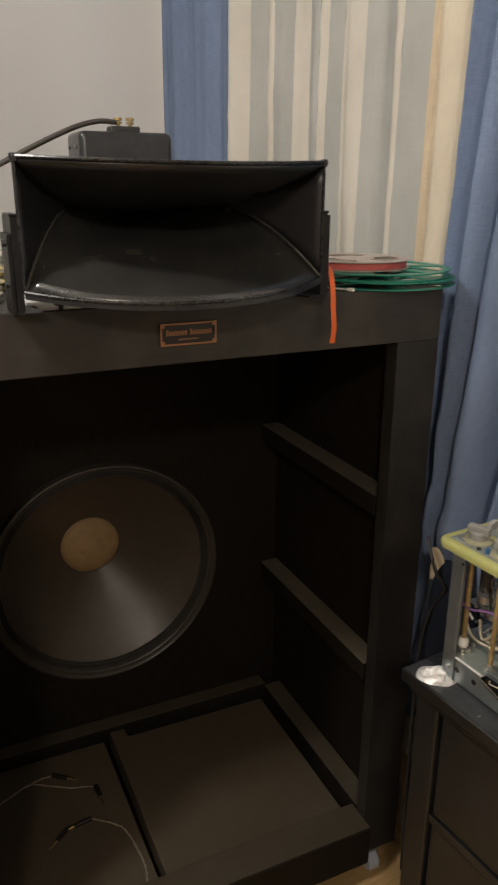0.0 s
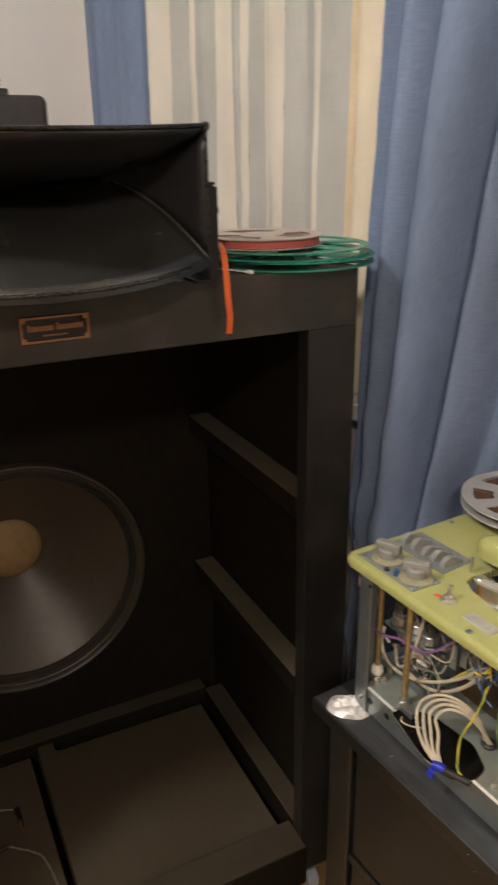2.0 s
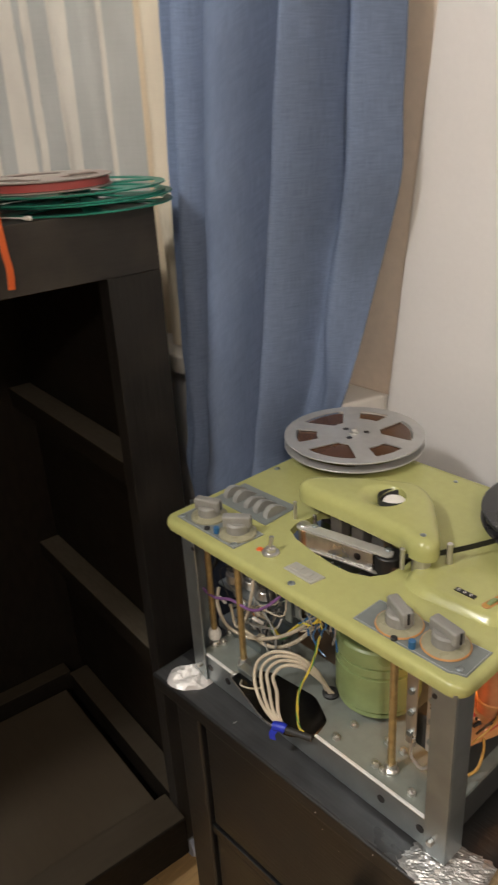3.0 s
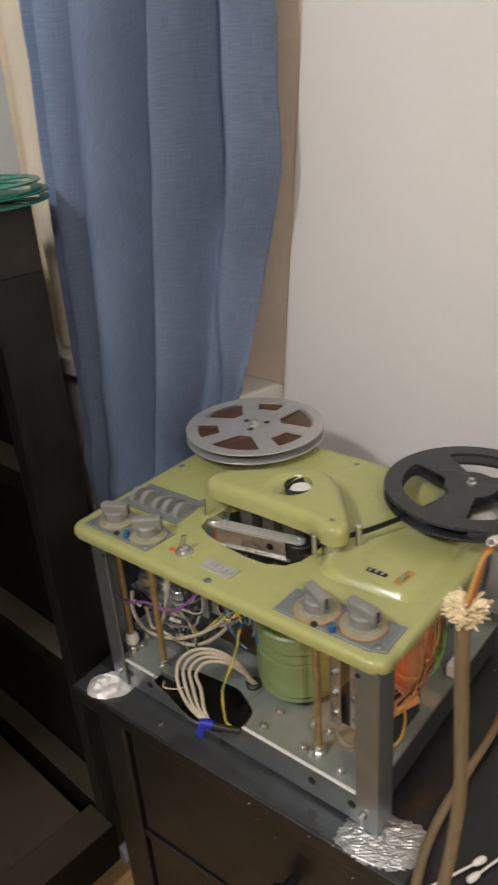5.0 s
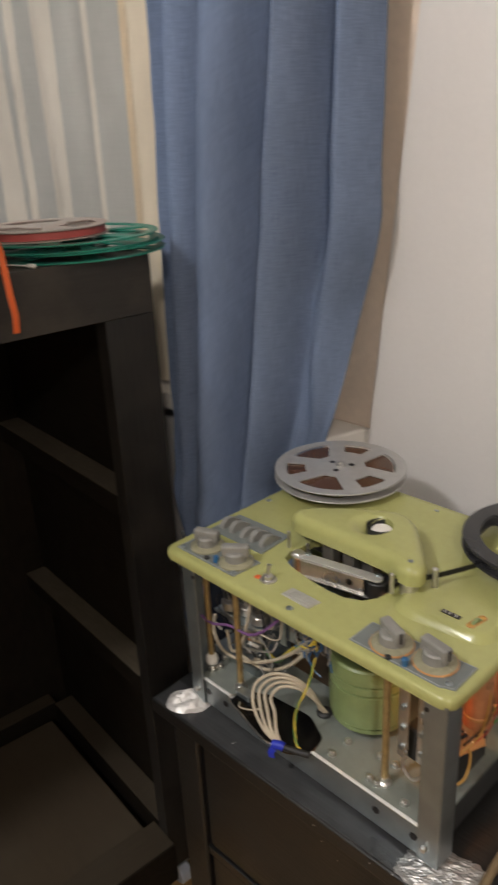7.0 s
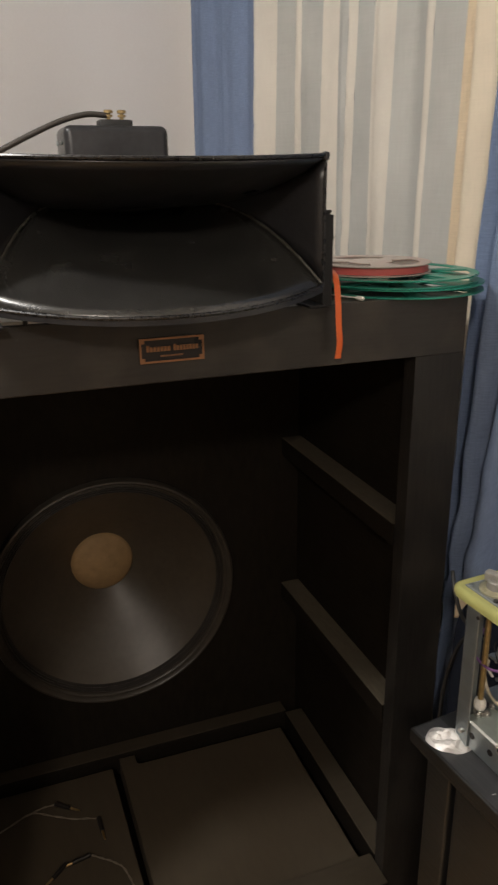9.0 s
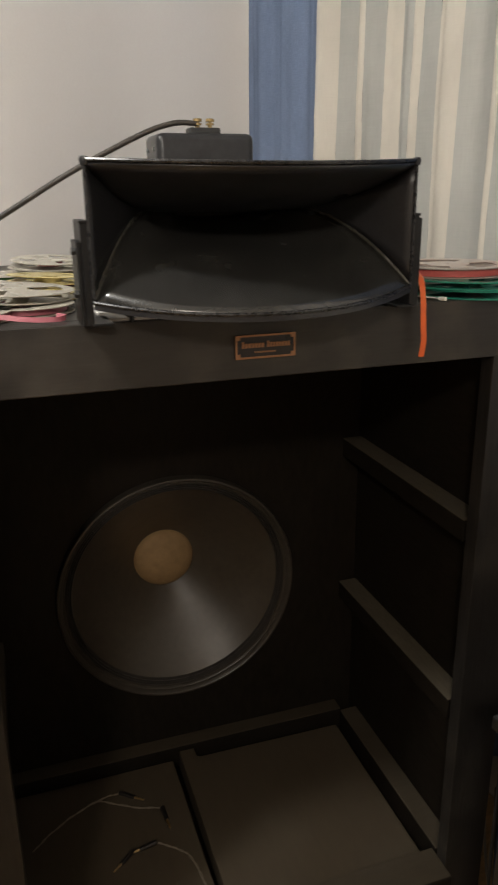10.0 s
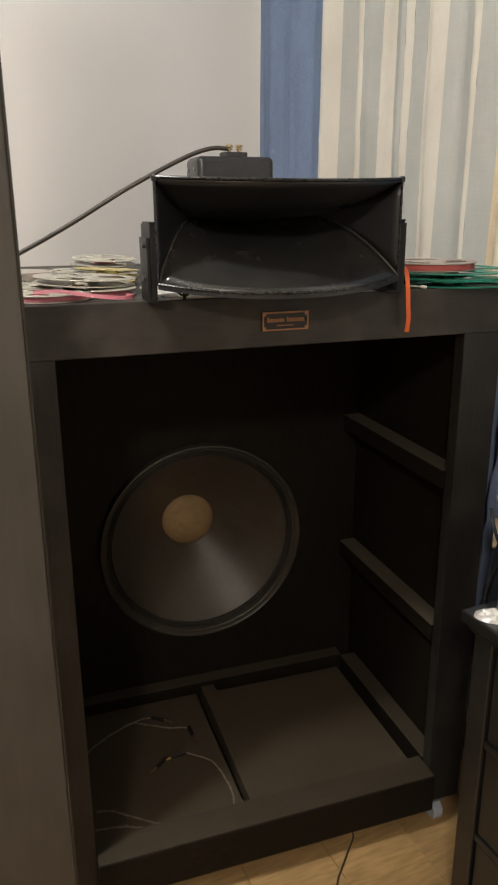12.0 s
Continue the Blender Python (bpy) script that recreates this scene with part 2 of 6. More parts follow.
    "cable_skin": material("dark_brown_cable_skin", (0.050, 0.042, 0.036), 0.5, grain=0.15, scale=80, dirt=0.4, dirt_colour=(0.03, 0.026, 0.022), dirt_scale=25),
    "plug_black": material("black_plug_plastic", (0.012, 0.0095, 0.008), 0.35),
    "gold_tip": material("gilt_plug_tip", (0.80, 0.56, 0.26), 0.28, metal=0.95),
    "rubber": material("black_rubber", (0.018, 0.018, 0.018), 0.55, grain=0.2, scale=60, dirt=0.3, dirt_colour=(0.03, 0.03, 0.03)),
    "black_plastic": material("black_reel_plastic", (0.026, 0.026, 0.029), 0.30, grain=0.1, scale=60, dirt=0.35, dirt_colour=(0.05, 0.05, 0.05), dirt_scale=12),
    "tape": material("brown_tape", (0.085, 0.036, 0.016), 0.22, grain=0.04, scale=90, stretch=(1, 1, 8)),
    "black_tape": material("black_leader_tape", (0.012, 0.012, 0.013), 0.35),
    "red": material("red_plastic", (0.48, 0.05, 0.04), 0.4, dirt=0.3, dirt_colour=(0.3, 0.04, 0.03), dirt_scale=30),
    "blue": material("blue_plastic", (0.02, 0.11, 0.26), 0.4),
    "blue_tape": material("blue_insulating_tape", (0.012, 0.03, 0.42), 0.4),
    "yellow": material("yellow_insulation", (0.6, 0.47, 0.06), 0.45),
    "green": material("green_insulation", (0.06, 0.22, 0.06), 0.45),
    "purple": material("purple_insulation", (0.19, 0.085, 0.23), 0.5),
    "ochre": material("ochre_insulation", (0.45, 0.25, 0.05), 0.5),
    "green_reel": material("green_reel_plastic", (0.020, 0.225, 0.160), 0.35, grain=0.05, scale=60, dirt=0.3, dirt_colour=(0.02, 0.26, 0.17), dirt_scale=10),
    "red_reel": material("red_reel_edge", (0.50, 0.10, 0.09), 0.45, dirt=0.3, dirt_colour=(0.55, 0.2, 0.17), dirt_scale=10),
    "grey_reel": material("grey_pink_reel", (0.42, 0.37, 0.33), 0.45, dirt=0.5, dirt_colour=(0.5, 0.33, 0.28), dirt_scale=10),
    "pale_reel": material("pale_clear_reel", (0.44, 0.41, 0.345), 0.3, dirt=0.4, dirt_colour=(0.3, 0.27, 0.21), dirt_scale=10, vary=0.2),
    "yellow_reel": material("pale_yellow_reel", (0.60, 0.50, 0.22), 0.35, dirt=0.4, dirt_colour=(0.45, 0.36, 0.16), dirt_scale=10),
    "pink": material("pink_leader_tape", (0.50, 0.16, 0.20), 0.42, dirt=0.3, dirt_colour=(0.55, 0.28, 0.29), dirt_scale=20),
    "orange": material("orange_leader_tape", (0.72, 0.13, 0.025), 0.4, dirt=0.3, dirt_colour=(0.55, 0.1, 0.02), dirt_scale=20),
    "paper": material("white_paper", (0.62, 0.60, 0.57), 0.7, dirt=0.3, dirt_colour=(0.5, 0.47, 0.43), dirt_scale=12),
    "cotton": material("white_cotton", (0.80, 0.78, 0.73), 0.9, grain=0.1, scale=400, bump=0.0003),
    "bright_edge": material("bare_bright_metal", (0.85, 0.85, 0.84), 0.42, metal=0.25, grain=0.05, scale=80),
    "key": material("pale_grey_key_plastic", (0.27, 0.27, 0.255), 0.4, grain=0.05, scale=150, dirt=0.3, dirt_colour=(0.26, 0.25, 0.23), dirt_scale=60),
    "dark_metal": material("darkened_steel", (0.05, 0.052, 0.052), 0.45, metal=0.3, grain=0.15, scale=60, dirt=0.4, dirt_colour=(0.035, 0.036, 0.035), dirt_scale=15),
    "void_black": material("deep_black_gloss_sheet", (0.0025, 0.0025, 0.0028), 0.22, rough_var=0.04),
    "copper_bare": material("bare_copper", (0.62, 0.36, 0.24), 0.32, metal=0.9, grain=0.1, scale=60, dirt=0.4, dirt_colour=(0.4, 0.28, 0.2), dirt_scale=40),
    "nickel": material("worn_nickel", (0.76, 0.71, 0.65), 0.34, metal=0.95, grain=0.06, scale=60, dirt=0.35, dirt_colour=(0.34, 0.28, 0.22), dirt_scale=40),
    "badge": material("black_badge_enamel", (0.012, 0.010, 0.010), 0.35),
    "copper_trim": material("copper_badge_trim", (0.34, 0.17, 0.085), 0.4, metal=0.6, dirt=0.4, dirt_colour=(0.3, 0.14, 0.07), dirt_scale=90),
    "wardrobe": material("grey_brown_board", (0.04858, 0.04444, 0.03824), 0.55, grain=0.12, scale=8, stretch=(10, 10, 1.2), bump=0.0005, dirt=0.5, dirt_colour=(0.0982, 0.08785, 0.0775), dirt_scale=3),
    "pale_wheel": material("pale_wheel_plastic", (0.42, 0.46, 0.55), 0.4, grain=0.08, scale=60),
    "name_grey": material("grey_cast_plate", (0.44, 0.43, 0.38), 0.5, metal=0.2, grain=0.06, scale=90, dirt=0.4, dirt_colour=(0.3, 0.29, 0.25), dirt_scale=40),
    "pale_cable": material("pale_grey_cable", (0.30, 0.31, 0.33), 0.4, grain=0.08, scale=60),
    "grey_hose": material("blue_grey_cable", (0.055, 0.072, 0.105), 0.45, grain=0.1, scale=60),
    "blue_cloth": cloth("blue_linen", (0.206, 0.269, 0.405), 560, contrast=0.16),
    "navy_cloth": cloth("navy_cotton", (0.022, 0.026, 0.038), 560, contrast=0.2),
    "cream_cloth": cloth("cream_satin", (0.74, 0.70, 0.62), 500, see=0.05, contrast=0.03),
    "sheer_cloth": cloth("grey_sheer", (0.63, 0.64, 0.605), 300, see=0.24, contrast=0.04),
    "border_cloth": cloth("warm_cream_satin", (0.80, 0.71, 0.56), 400, see=0.04, contrast=0.03),
    "beige_cloth": cloth("beige_sheer", (0.74, 0.61, 0.43), 400, see=0.04, contrast=0.08),
}

# laminate boards: board-wide variation and long grain
M["laminate"] = material("laminate_boards", (0.42, 0.265, 0.115), 0.36, grain=0.26, scale=9, stretch=(14, 1.6, 14), bump=0.0003, dirt=0.3, dirt_colour=(0.30, 0.185, 0.085), dirt_scale=9, vary=0.08)

# clear glass of the night window
glass = bpy.data.materials.new("window_glass")
glass.use_nodes = True
glass.node_tree.nodes["Principled BSDF"].inputs["Transmission Weight"].default_value = 1.0
glass.node_tree.nodes["Principled BSDF"].inputs["Roughness"].default_value = 0.02
M["glass"] = glass
tube_glass = bpy.data.materials.new("valve_glass")
tube_glass.use_nodes = True
tube_glass.node_tree.nodes["Principled BSDF"].inputs["Transmission Weight"].default_value = 0.9
tube_glass.node_tree.nodes["Principled BSDF"].inputs["Roughness"].default_value = 0.08
M["valve_glass"] = tube_glass
bulb = bpy.data.materials.new("lit_bulb")
bulb.use_nodes = True
bulb.node_tree.nodes["Principled BSDF"].inputs["Emission Color"].default_value = (1, 0.82, 0.62, 1)
bulb.node_tree.nodes["Principled BSDF"].inputs["Emission Strength"].default_value = 6
M["bulb"] = bulb

# ---- mesh helpers ----
def part(name, bm, mat, parent=None, label="", smooth=False, place=None):
    """Links a bmesh as one mesh object, under a thing or a part."""
    me = bpy.data.meshes.new(name)
    bmesh.ops.recalc_face_normals(bm, faces=bm.faces)
    bm.to_mesh(me)
    bm.free()
    me.materials.append(M[mat])
    if smooth:
        me.polygons.foreach_set("use_smooth", [True] * len(me.polygons))
        me.set_sharp_from_angle(angle=radians(38))
    ob = new(name, me)
    if parent:
        ob.parent = parent
    if place is not None:
        ob.matrix_basis = place
    if label:
        tagged(ob, label=label)
    return ob


def thing(name, label, category, m=None, group="", kind=""):
    ob = new(name)
    ob.empty_display_size = 0.05
    if m is not None:
        ob.matrix_basis = m
    return tagged(ob, label, category, group, kind)


def box(lo, hi, bev=0.0, bm=None, seg=2):
    bm = bm or bmesh.new()
    lo, hi = [min(a, b) for a, b in zip(lo, hi)], [max(a, b) for a, b in zip(lo, hi)]
    g = bmesh.ops.create_cube(bm, size=1)["verts"]
    for v in g:
        v.co = Vector([lo[k] + (v.co[k] + 0.5) * (hi[k] - lo[k]) for k in range(3)])
    if bev:
        edges = list({e for v in g for e in v.link_edges})
        bmesh.ops.bevel(bm, geom=edges, offset=bev, segments=seg, profile=0.5, affect="EDGES")
    return bm


def cyl(p0, p1, r0, r1=None, seg=20, bm=None, bev=0.0):
    """A round bar from p0 to p1, closed at both ends."""
    bm = bm or bmesh.new()
    p0, p1 = Vector(p0), Vector(p1)
    turn = (p1 - p0).to_track_quat("Z", "Y").to_matrix()
    r1 = r0 if r1 is None else r1
    n = (p1 - p0).length
    prof = [(0, 0), (r0 - bev, 0), (r0, bev), (r1, n - bev), (r1 - bev, n), (0, n)] if bev else [(0, 0), (r0, 0), (r1, n), (0, n)]
    return lathe(prof, seg, bm, p0, turn)


def lathe(prof, seg=32, bm=None, at=(0, 0, 0), turn=None):
    """Turns the profile (radius, height) round the z axis of turn."""
    bm = bm or bmesh.new()
    at, turn = Vector(at), turn or Matrix.Identity(3)
    rows = []
    for r, z in prof:
        if r < 1e-6:
            rows.append([bm.verts.new(at + turn @ Vector((0, 0, z)))])
        else:
            rows.append([bm.verts.new(at + turn @ Vector((r * math.cos(a), r * math.sin(a), z))) for a in (2 * math.pi * k / seg for k in range(seg))])
    for a, b in zip(rows, rows[1:]):
        for k in range(seg):
            j = (k + 1) % seg
            loop = [a[0] if len(a) == 1 else a[k], a[0] if len(a) == 1 else a[j], b[0] if len(b) == 1 else b[j], b[0] if len(b) == 1 else b[k]]
            loop = list(dict.fromkeys(loop))
            if len(loop) > 2:
                bm.faces.new(loop)
    return bm


def glide(points, steps=6):
    """A smooth line through the points."""
    pts = [Vector(p) for p in points]
    pts = [2 * pts[0] - pts[1], *pts, 2 * pts[-1] - pts[-2]]
    out = []
    for a, b, c, d in zip(pts, pts[1:], pts[2:], pts[3:]):
        for k in range(steps):
            t = k / steps
            out.append(0.5 * (2 * b + (c - a) * t + (2 * a - 5 * b + 4 * c - d) * t * t + (3 * b - a - 3 * c + d) * t ** 3))
    return [*out, pts[-2]]


def tube(points, r, seg=8, steps=6, bm=None, rough=0.0):
    bm = bm or bmesh.new()
    line = glide(points, steps) if steps > 1 else [Vector(p) for p in points]
    side, rows = None, []
    for k, p in enumerate(line):
        way = (line[min(k + 1, len(line) - 1)] - line[max(k - 1, 0)]).normalized()
        if side is None:
            side = way.orthogonal().normalized()
        side = (side - way * side.dot(way)).normalized()
        up = way.cross(side)
        rr = r * (1 + rough * noise.noise(p * 60))
        rows.append([bm.verts.new(p + rr * (math.cos(a) * side + math.sin(a) * up)) for a in (2 * math.pi * i / seg for i in range(seg))])
    for a, b in zip(rows, rows[1:]):
        for i in range(seg):
            bm.faces.new((a[i], a[(i + 1) % seg], b[(i + 1) % seg], b[i]))
    bm.faces.new(rows[0])
    bm.faces.new(rows[-1])
    return bm


def ribbon(points, width, thick, across, bm=None, steps=6):
    """A flat strip along the points; across: the way its width points."""
    bm = bm or bmesh.new()
    line, across = glide(points, steps), Vector(across).normalized()
    rows = []
    for k, p in enumerate(line):
        way = (line[min(k + 1, len(line) - 1)] - line[max(k - 1, 0)]).normalized()
        w = (across - way * across.dot(way)).normalized()
        nrm = way.cross(w)
        rows.append([bm.verts.new(p + sx * w * width / 2 + sn * nrm * thick / 2) for sx, sn in ((-1, -1), (1, -1), (1, 1), (-1, 1))])
    for a, b in zip(rows, rows[1:]):
        for i in range(4):
            bm.faces.new((a[i], a[(i + 1) % 4], b[(i + 1) % 4], b[i]))
    bm.faces.new(rows[0])
    bm.faces.new(rows[-1])
    return bm


def rrect(x0, x1, y0, y1, r, n=6):
    out = []
    for cx, cy, a in ((x1 - r, y0 + r, -90), (x1 - r, y1 - r, 0), (x0 + r, y1 - r, 90), (x0 + r, y0 + r, 180)):
        out += [(cx + r * math.cos(radians(a + 90 * k / n)), cy + r * math.sin(radians(a + 90 * k / n))) for k in range(n + 1)]
    return out


def inset(outline, e):
    """The outline (anticlockwise) moved inwards by e."""
    n, out = len(outline), []
    for k in range(n):
        a, b, c = Vector(outline[k - 1]), Vector(outline[k]), Vector(outline[(k + 1) % n])
        d1, d2 = (b - a).normalized(), (c - b).normalized()
        nrm = Vector((-d1.y - d2.y, d1.x + d2.x))
        nrm = nrm.normalized() if nrm.length > 1e-6 else Vector((-d1.y, d1.x))
        out.append(tuple(b + nrm * e / max(0.35, nrm.dot(Vector((-d1.y, d1.x))))))
    return out


def slab(outline, z0, z1, rim=0.0, holes=(), bm=None, steps=4):
    """A plate of the outline's shape with a rounded upper rim, and holes right through it."""
    bm = bm or bmesh.new()
    loops = [(outline, z0)]
    if rim:
        loops += [(inset(outline, rim * (1 - math.cos(a))), z1 - rim * (1 - math.sin(a))) for a in (math.pi / 2 * k / steps for k in range(steps + 1))]
    else:
        loops += [(outline, z1)]
    rows = [[bm.verts.new((x, y, z)) for x, y in line] for line, z in loops]
    n = len(outline)
    for a, b in zip(rows, rows[1:]):
        for k in range(n):
            bm.faces.new((a[k], a[(k + 1) % n], b[(k + 1) % n], b[k]))
    inner = []
    for line in holes:
        lo, hi = [bm.verts.new((x, y, z0)) for x, y in line], [bm.verts.new((x, y, z1)) for x, y in line]
        m = len(line)
        for k in range(m):
            bm.faces.new((lo[k], hi[k], hi[(k + 1) % m], lo[(k + 1) % m]))
        inner.append((lo, hi))
    for edge, which in ((rows[0], 0), (rows[-1], 1)):
        if not inner:
            bm.faces.new(edge if which else edge[::-1])
            continue
        edges = [bm.edges.get((edge[k], edge[(k + 1) % n])) for k in range(n)]
        for pair in inner:
            v = pair[which]
            edges += [bm.edges.get((v[k], v[(k + 1) % len(v)])) for k in range(len(v))]
        bmesh.ops.triangle_fill(bm, edges=edges, use_beauty=True)
    return bm


def rounded(outline, size=0.012):
    """The outline, anticlockwise, with its corners rounded off."""
    out = []
    for k in range(len(outline)):
        a, b, c = Vector(outline[k - 1]), Vector(outline[k]), Vector(outline[(k + 1) % len(outline)])
        d = min(size, (a - b).length / 2.1, (c - b).length / 2.1)
        p0, p2 = b + (a - b).normalized() * d, b + (c - b).normalized() * d
        out += [tuple((1 - t) ** 2 * p0 + 2 * t * (1 - t) * b + t * t * p2) for t in (0, 0.25, 0.5, 0.75, 1)]
    area = sum(a[0] * b[1] - b[0] * a[1] for a, b in zip(out, out[1:] + out[:1]))
    return out if area > 0 else out[::-1]


def swell(outline, z0, z1, run, step=0.0035):
    """A raised panel over the outline that rises softly from z0 to z1 within the run from its edge."""
    pts = [Vector(p) for p in outline]
    pairs = list(zip(pts, pts[1:] + pts[:1]))

    def depth(p):
        best, inside = 9.0, False
        for a, b in pairs:
            d = b - a
            f = max(0.0, min(1.0, (p - a).dot(d) / max(d.length_squared, 1e-12)))
            best = min(best, (p - a - d * f).length)
            if (a.y > p.y) != (b.y > p.y) and p.x < (b.x - a.x) * (p.y - a.y) / (b.y - a.y) + a.x:
                inside = not inside
        return best if inside else -best

    x0, x1 = min(p.x for p in pts), max(p.x for p in pts)
    y0, y1 = min(p.y for p in pts), max(p.y for p in pts)
    nx, ny = int((x1 - x0) / step) + 1, int((y1 - y0) / step) + 1
    bm, grid = bmesh.new(), {}
    for i in range(nx + 1):
        for j in range(ny + 1):
            p = Vector((x0 + (x1 - x0) * i / nx, y0 + (y1 - y0) * j / ny))
            d = depth(p)
            if d > -step:
                f = max(0.0, min(1.0, d / run))
                grid[i, j] = bm.verts.new((p.x, p.y, z0 + (z1 - z0) * f * f * (3 - 2 * f)))
    for i, j in list(grid):
        ring = [grid.get(k) for k in ((i, j), (i + 1, j), (i + 1, j + 1), (i, j + 1))]
        if all(ring):
            bm.faces.new(ring)
    return bm


def flange(radius, bore, windows, z0, z1, seg=96):
    """A reel's flange: a disc with windows (start, end angle in degrees, inner, outer radius)."""
    bm = bmesh.new()
    radii = sorted({bore, radius, *(r for w in windows for r in w[2:])})
    fine = []
    for a, b in zip(radii, radii[1:]):
        fine += [a]
    fine += [radii[-1]]
    grid = [[bm.verts.new((r * math.cos(2 * math.pi * k / seg), r * math.sin(2 * math.pi * k / seg), z0)) for k in range(seg)] for r in fine]
    faces = []
    for i, (a, b) in enumerate(zip(fine, fine[1:])):
        for k in range(seg):
            mid, deg = (a + b) / 2, 360 * (k + 0.5) / seg
            if any(r0 < mid < r1 and (deg - s) % 360 < (e - s) for s, e, r0, r1 in windows):
                continue
            j = (k + 1) % seg
            faces.append(bm.faces.new((grid[i][k], grid[i + 1][k], grid[i + 1][j], grid[i][j])))
    bmesh.ops.delete(bm, geom=[v for v in bm.verts if not v.link_faces], context="VERTS")
    up = bmesh.ops.extrude_face_region(bm, geom=faces)["geom"]
    for v in up:
        if isinstance(v, bmesh.types.BMVert):
            v.co.z = z1
    sharp = [e for e in bm.edges if len(e.link_faces) == 2 and e.calc_face_angle(0) > 1.0]
    bmesh.ops.bevel(bm, geom=sharp, offset=min(0.0006, (z1 - z0) * 0.3), segments=1, affect="EDGES")
    return bm


def sheet(width, height, fn, nx, ny, name, mat, parent, label="", smooth=True, thick=0.0, place=None, u0=0.0):
    """Hanging cloth: fn(a, b) gives the place for a along the width, b up the height, both 0 to 1."""
    me = bpy.data.meshes.new(name)
    verts = [fn(i / nx, j / ny) for j in range(ny + 1) for i in range(nx + 1)]
    faces = [(j * (nx + 1) + i, j * (nx + 1) + i + 1, (j + 1) * (nx + 1) + i + 1, (j + 1) * (nx + 1) + i) for j in range(ny) for i in range(nx)]
    me.from_pydata(verts, [], faces)
    uv = me.uv_layers.new(name="fabric")
    for loop in me.loops:
        i, j = loop.vertex_index % (nx + 1), loop.vertex_index // (nx + 1)
        uv.data[loop.index].uv = (u0 + i / nx * width, j / ny * height)
    me.materials.append(M[mat])
    me.polygons.foreach_set("use_smooth", [smooth] * len(me.polygons))
    ob = new(name, me)
    ob.parent = parent
    if place is not None:
        ob.matrix_basis = place
    if label:
        tagged(ob, label=label)
    if thick:
        mod = ob.modifiers.new("thickness", "SOLIDIFY")
        mod.thickness, mod.offset = thick, 0
    return ob

# ---- the room: the window wall stands a few degrees off the loudspeaker's side ----
# local x runs along the window wall, y into the room, z up
ROOM = Matrix(((-0.0995, -0.995, 0, 0.66), (0.995, -0.0995, 0, -0.20), (0, 0, 1, 0), (0, 0, 0, 1)))
WALL_Q = -0.065            # the window wall's face
S_BACK, S_FRONT, Q_FAR, CEIL = 1.82, -2.9, 3.4, 2.75
S_WIN0, S_WIN1, Z_SILL, Z_HEAD = 0.014, 1.66, 0.936, 2.25
LEAN_S = 0.117             # the niche's crooked plaster edge leans by this per metre


def structure(name, bm, mat, label, category, smooth=False):
    return tagged(part(name, bm, mat, place=ROOM, smooth=smooth), label, category, kind="structure")


bm = box((S_FRONT, WALL_Q - 0.30, 0), (S_WIN0, WALL_Q, Z_SILL - 0.03))
vs = []
for q in (WALL_Q - 0.30, WALL_Q):
    vs.append([bm.verts.new(p) for p in ((S_FRONT, q, Z_SILL - 0.03), (S_WIN0 - 0.005, q, Z_SILL - 0.03), (S_WIN0 - 0.005 - LEAN_S * (Z_HEAD - Z_SILL), q, Z_HEAD), (S_FRONT, q, Z_HEAD))])
bm.faces.new(vs[1])
bm.faces.new(vs[0][::-1])
for k in range(4):
    bm.faces.new((vs[0][k], vs[0][(k + 1) % 4], vs[1][(k + 1) % 4], vs[1][k]))
box((S_FRONT, WALL_Q - 0.30, Z_HEAD), (S_WIN0, WALL_Q, CEIL), bm=bm)
box((S_WIN1, WALL_Q - 0.30, 0), (S_BACK, WALL_Q, CEIL), bm=bm)
box((S_WIN0, WALL_Q - 0.30, 0), (S_WIN1, WALL_Q, Z_SILL - 0.03), bm=bm)
box((S_WIN0, WALL_Q - 0.30, Z_HEAD), (S_WIN1, WALL_Q, CEIL), bm=bm)
structure("wall_east", bm, "wall", "off-white painted wall with a window niche behind curtains", "wall")
structure("wall_north", box((S_BACK, WALL_Q - 0.30, 0), (S_BACK + 0.12, Q_FAR, CEIL)), "wall", "off-white painted wall behind the loudspeaker", "wall")
# added to close the room out of view; dull so less light bounces
structure("wall_west", box((S_FRONT, Q_FAR, 0), (S_BACK + 0.12, Q_FAR + 0.12, CEIL)), "unseen_wall_paint", "plain unseen wall, dull beige to lower bounced light", "wall")
structure("wall_south", box((S_FRONT - 0.12, WALL_Q - 0.30, 0), (S_FRONT, Q_FAR + 0.12, CEIL)), "unseen_wall_paint", "plain unseen wall, dull beige to lower bounced light", "wall")
structure("ceiling", box((S_FRONT - 0.12, WALL_Q - 0.30, CEIL), (S_BACK + 0.12, Q_FAR + 0.12, CEIL + 0.1)), "ceiling_paint", "plain unseen ceiling, dulled to lower bounced light", "ceiling")
floor = structure("floor", box((S_FRONT - 0.12, WALL_Q - 0.30, -0.08), (S_BACK + 0.12, Q_FAR + 0.12, -0.008)), "laminate", "brown wood laminate floor with long boards", "floor")

# window: beige side panel, white frame, glass, sill
window = tagged(thing("window_1", "white plastic window in a niche behind lace", "window", ROOM), kind="structure")
part("side_panel", box((S_WIN0 - 0.18, WALL_Q - 0.09, Z_SILL), (S_WIN0 + 0.31, WALL_Q - 0.007, Z_HEAD), 0.003), "beige", window, "beige plastered side panel")
bm = bmesh.new()
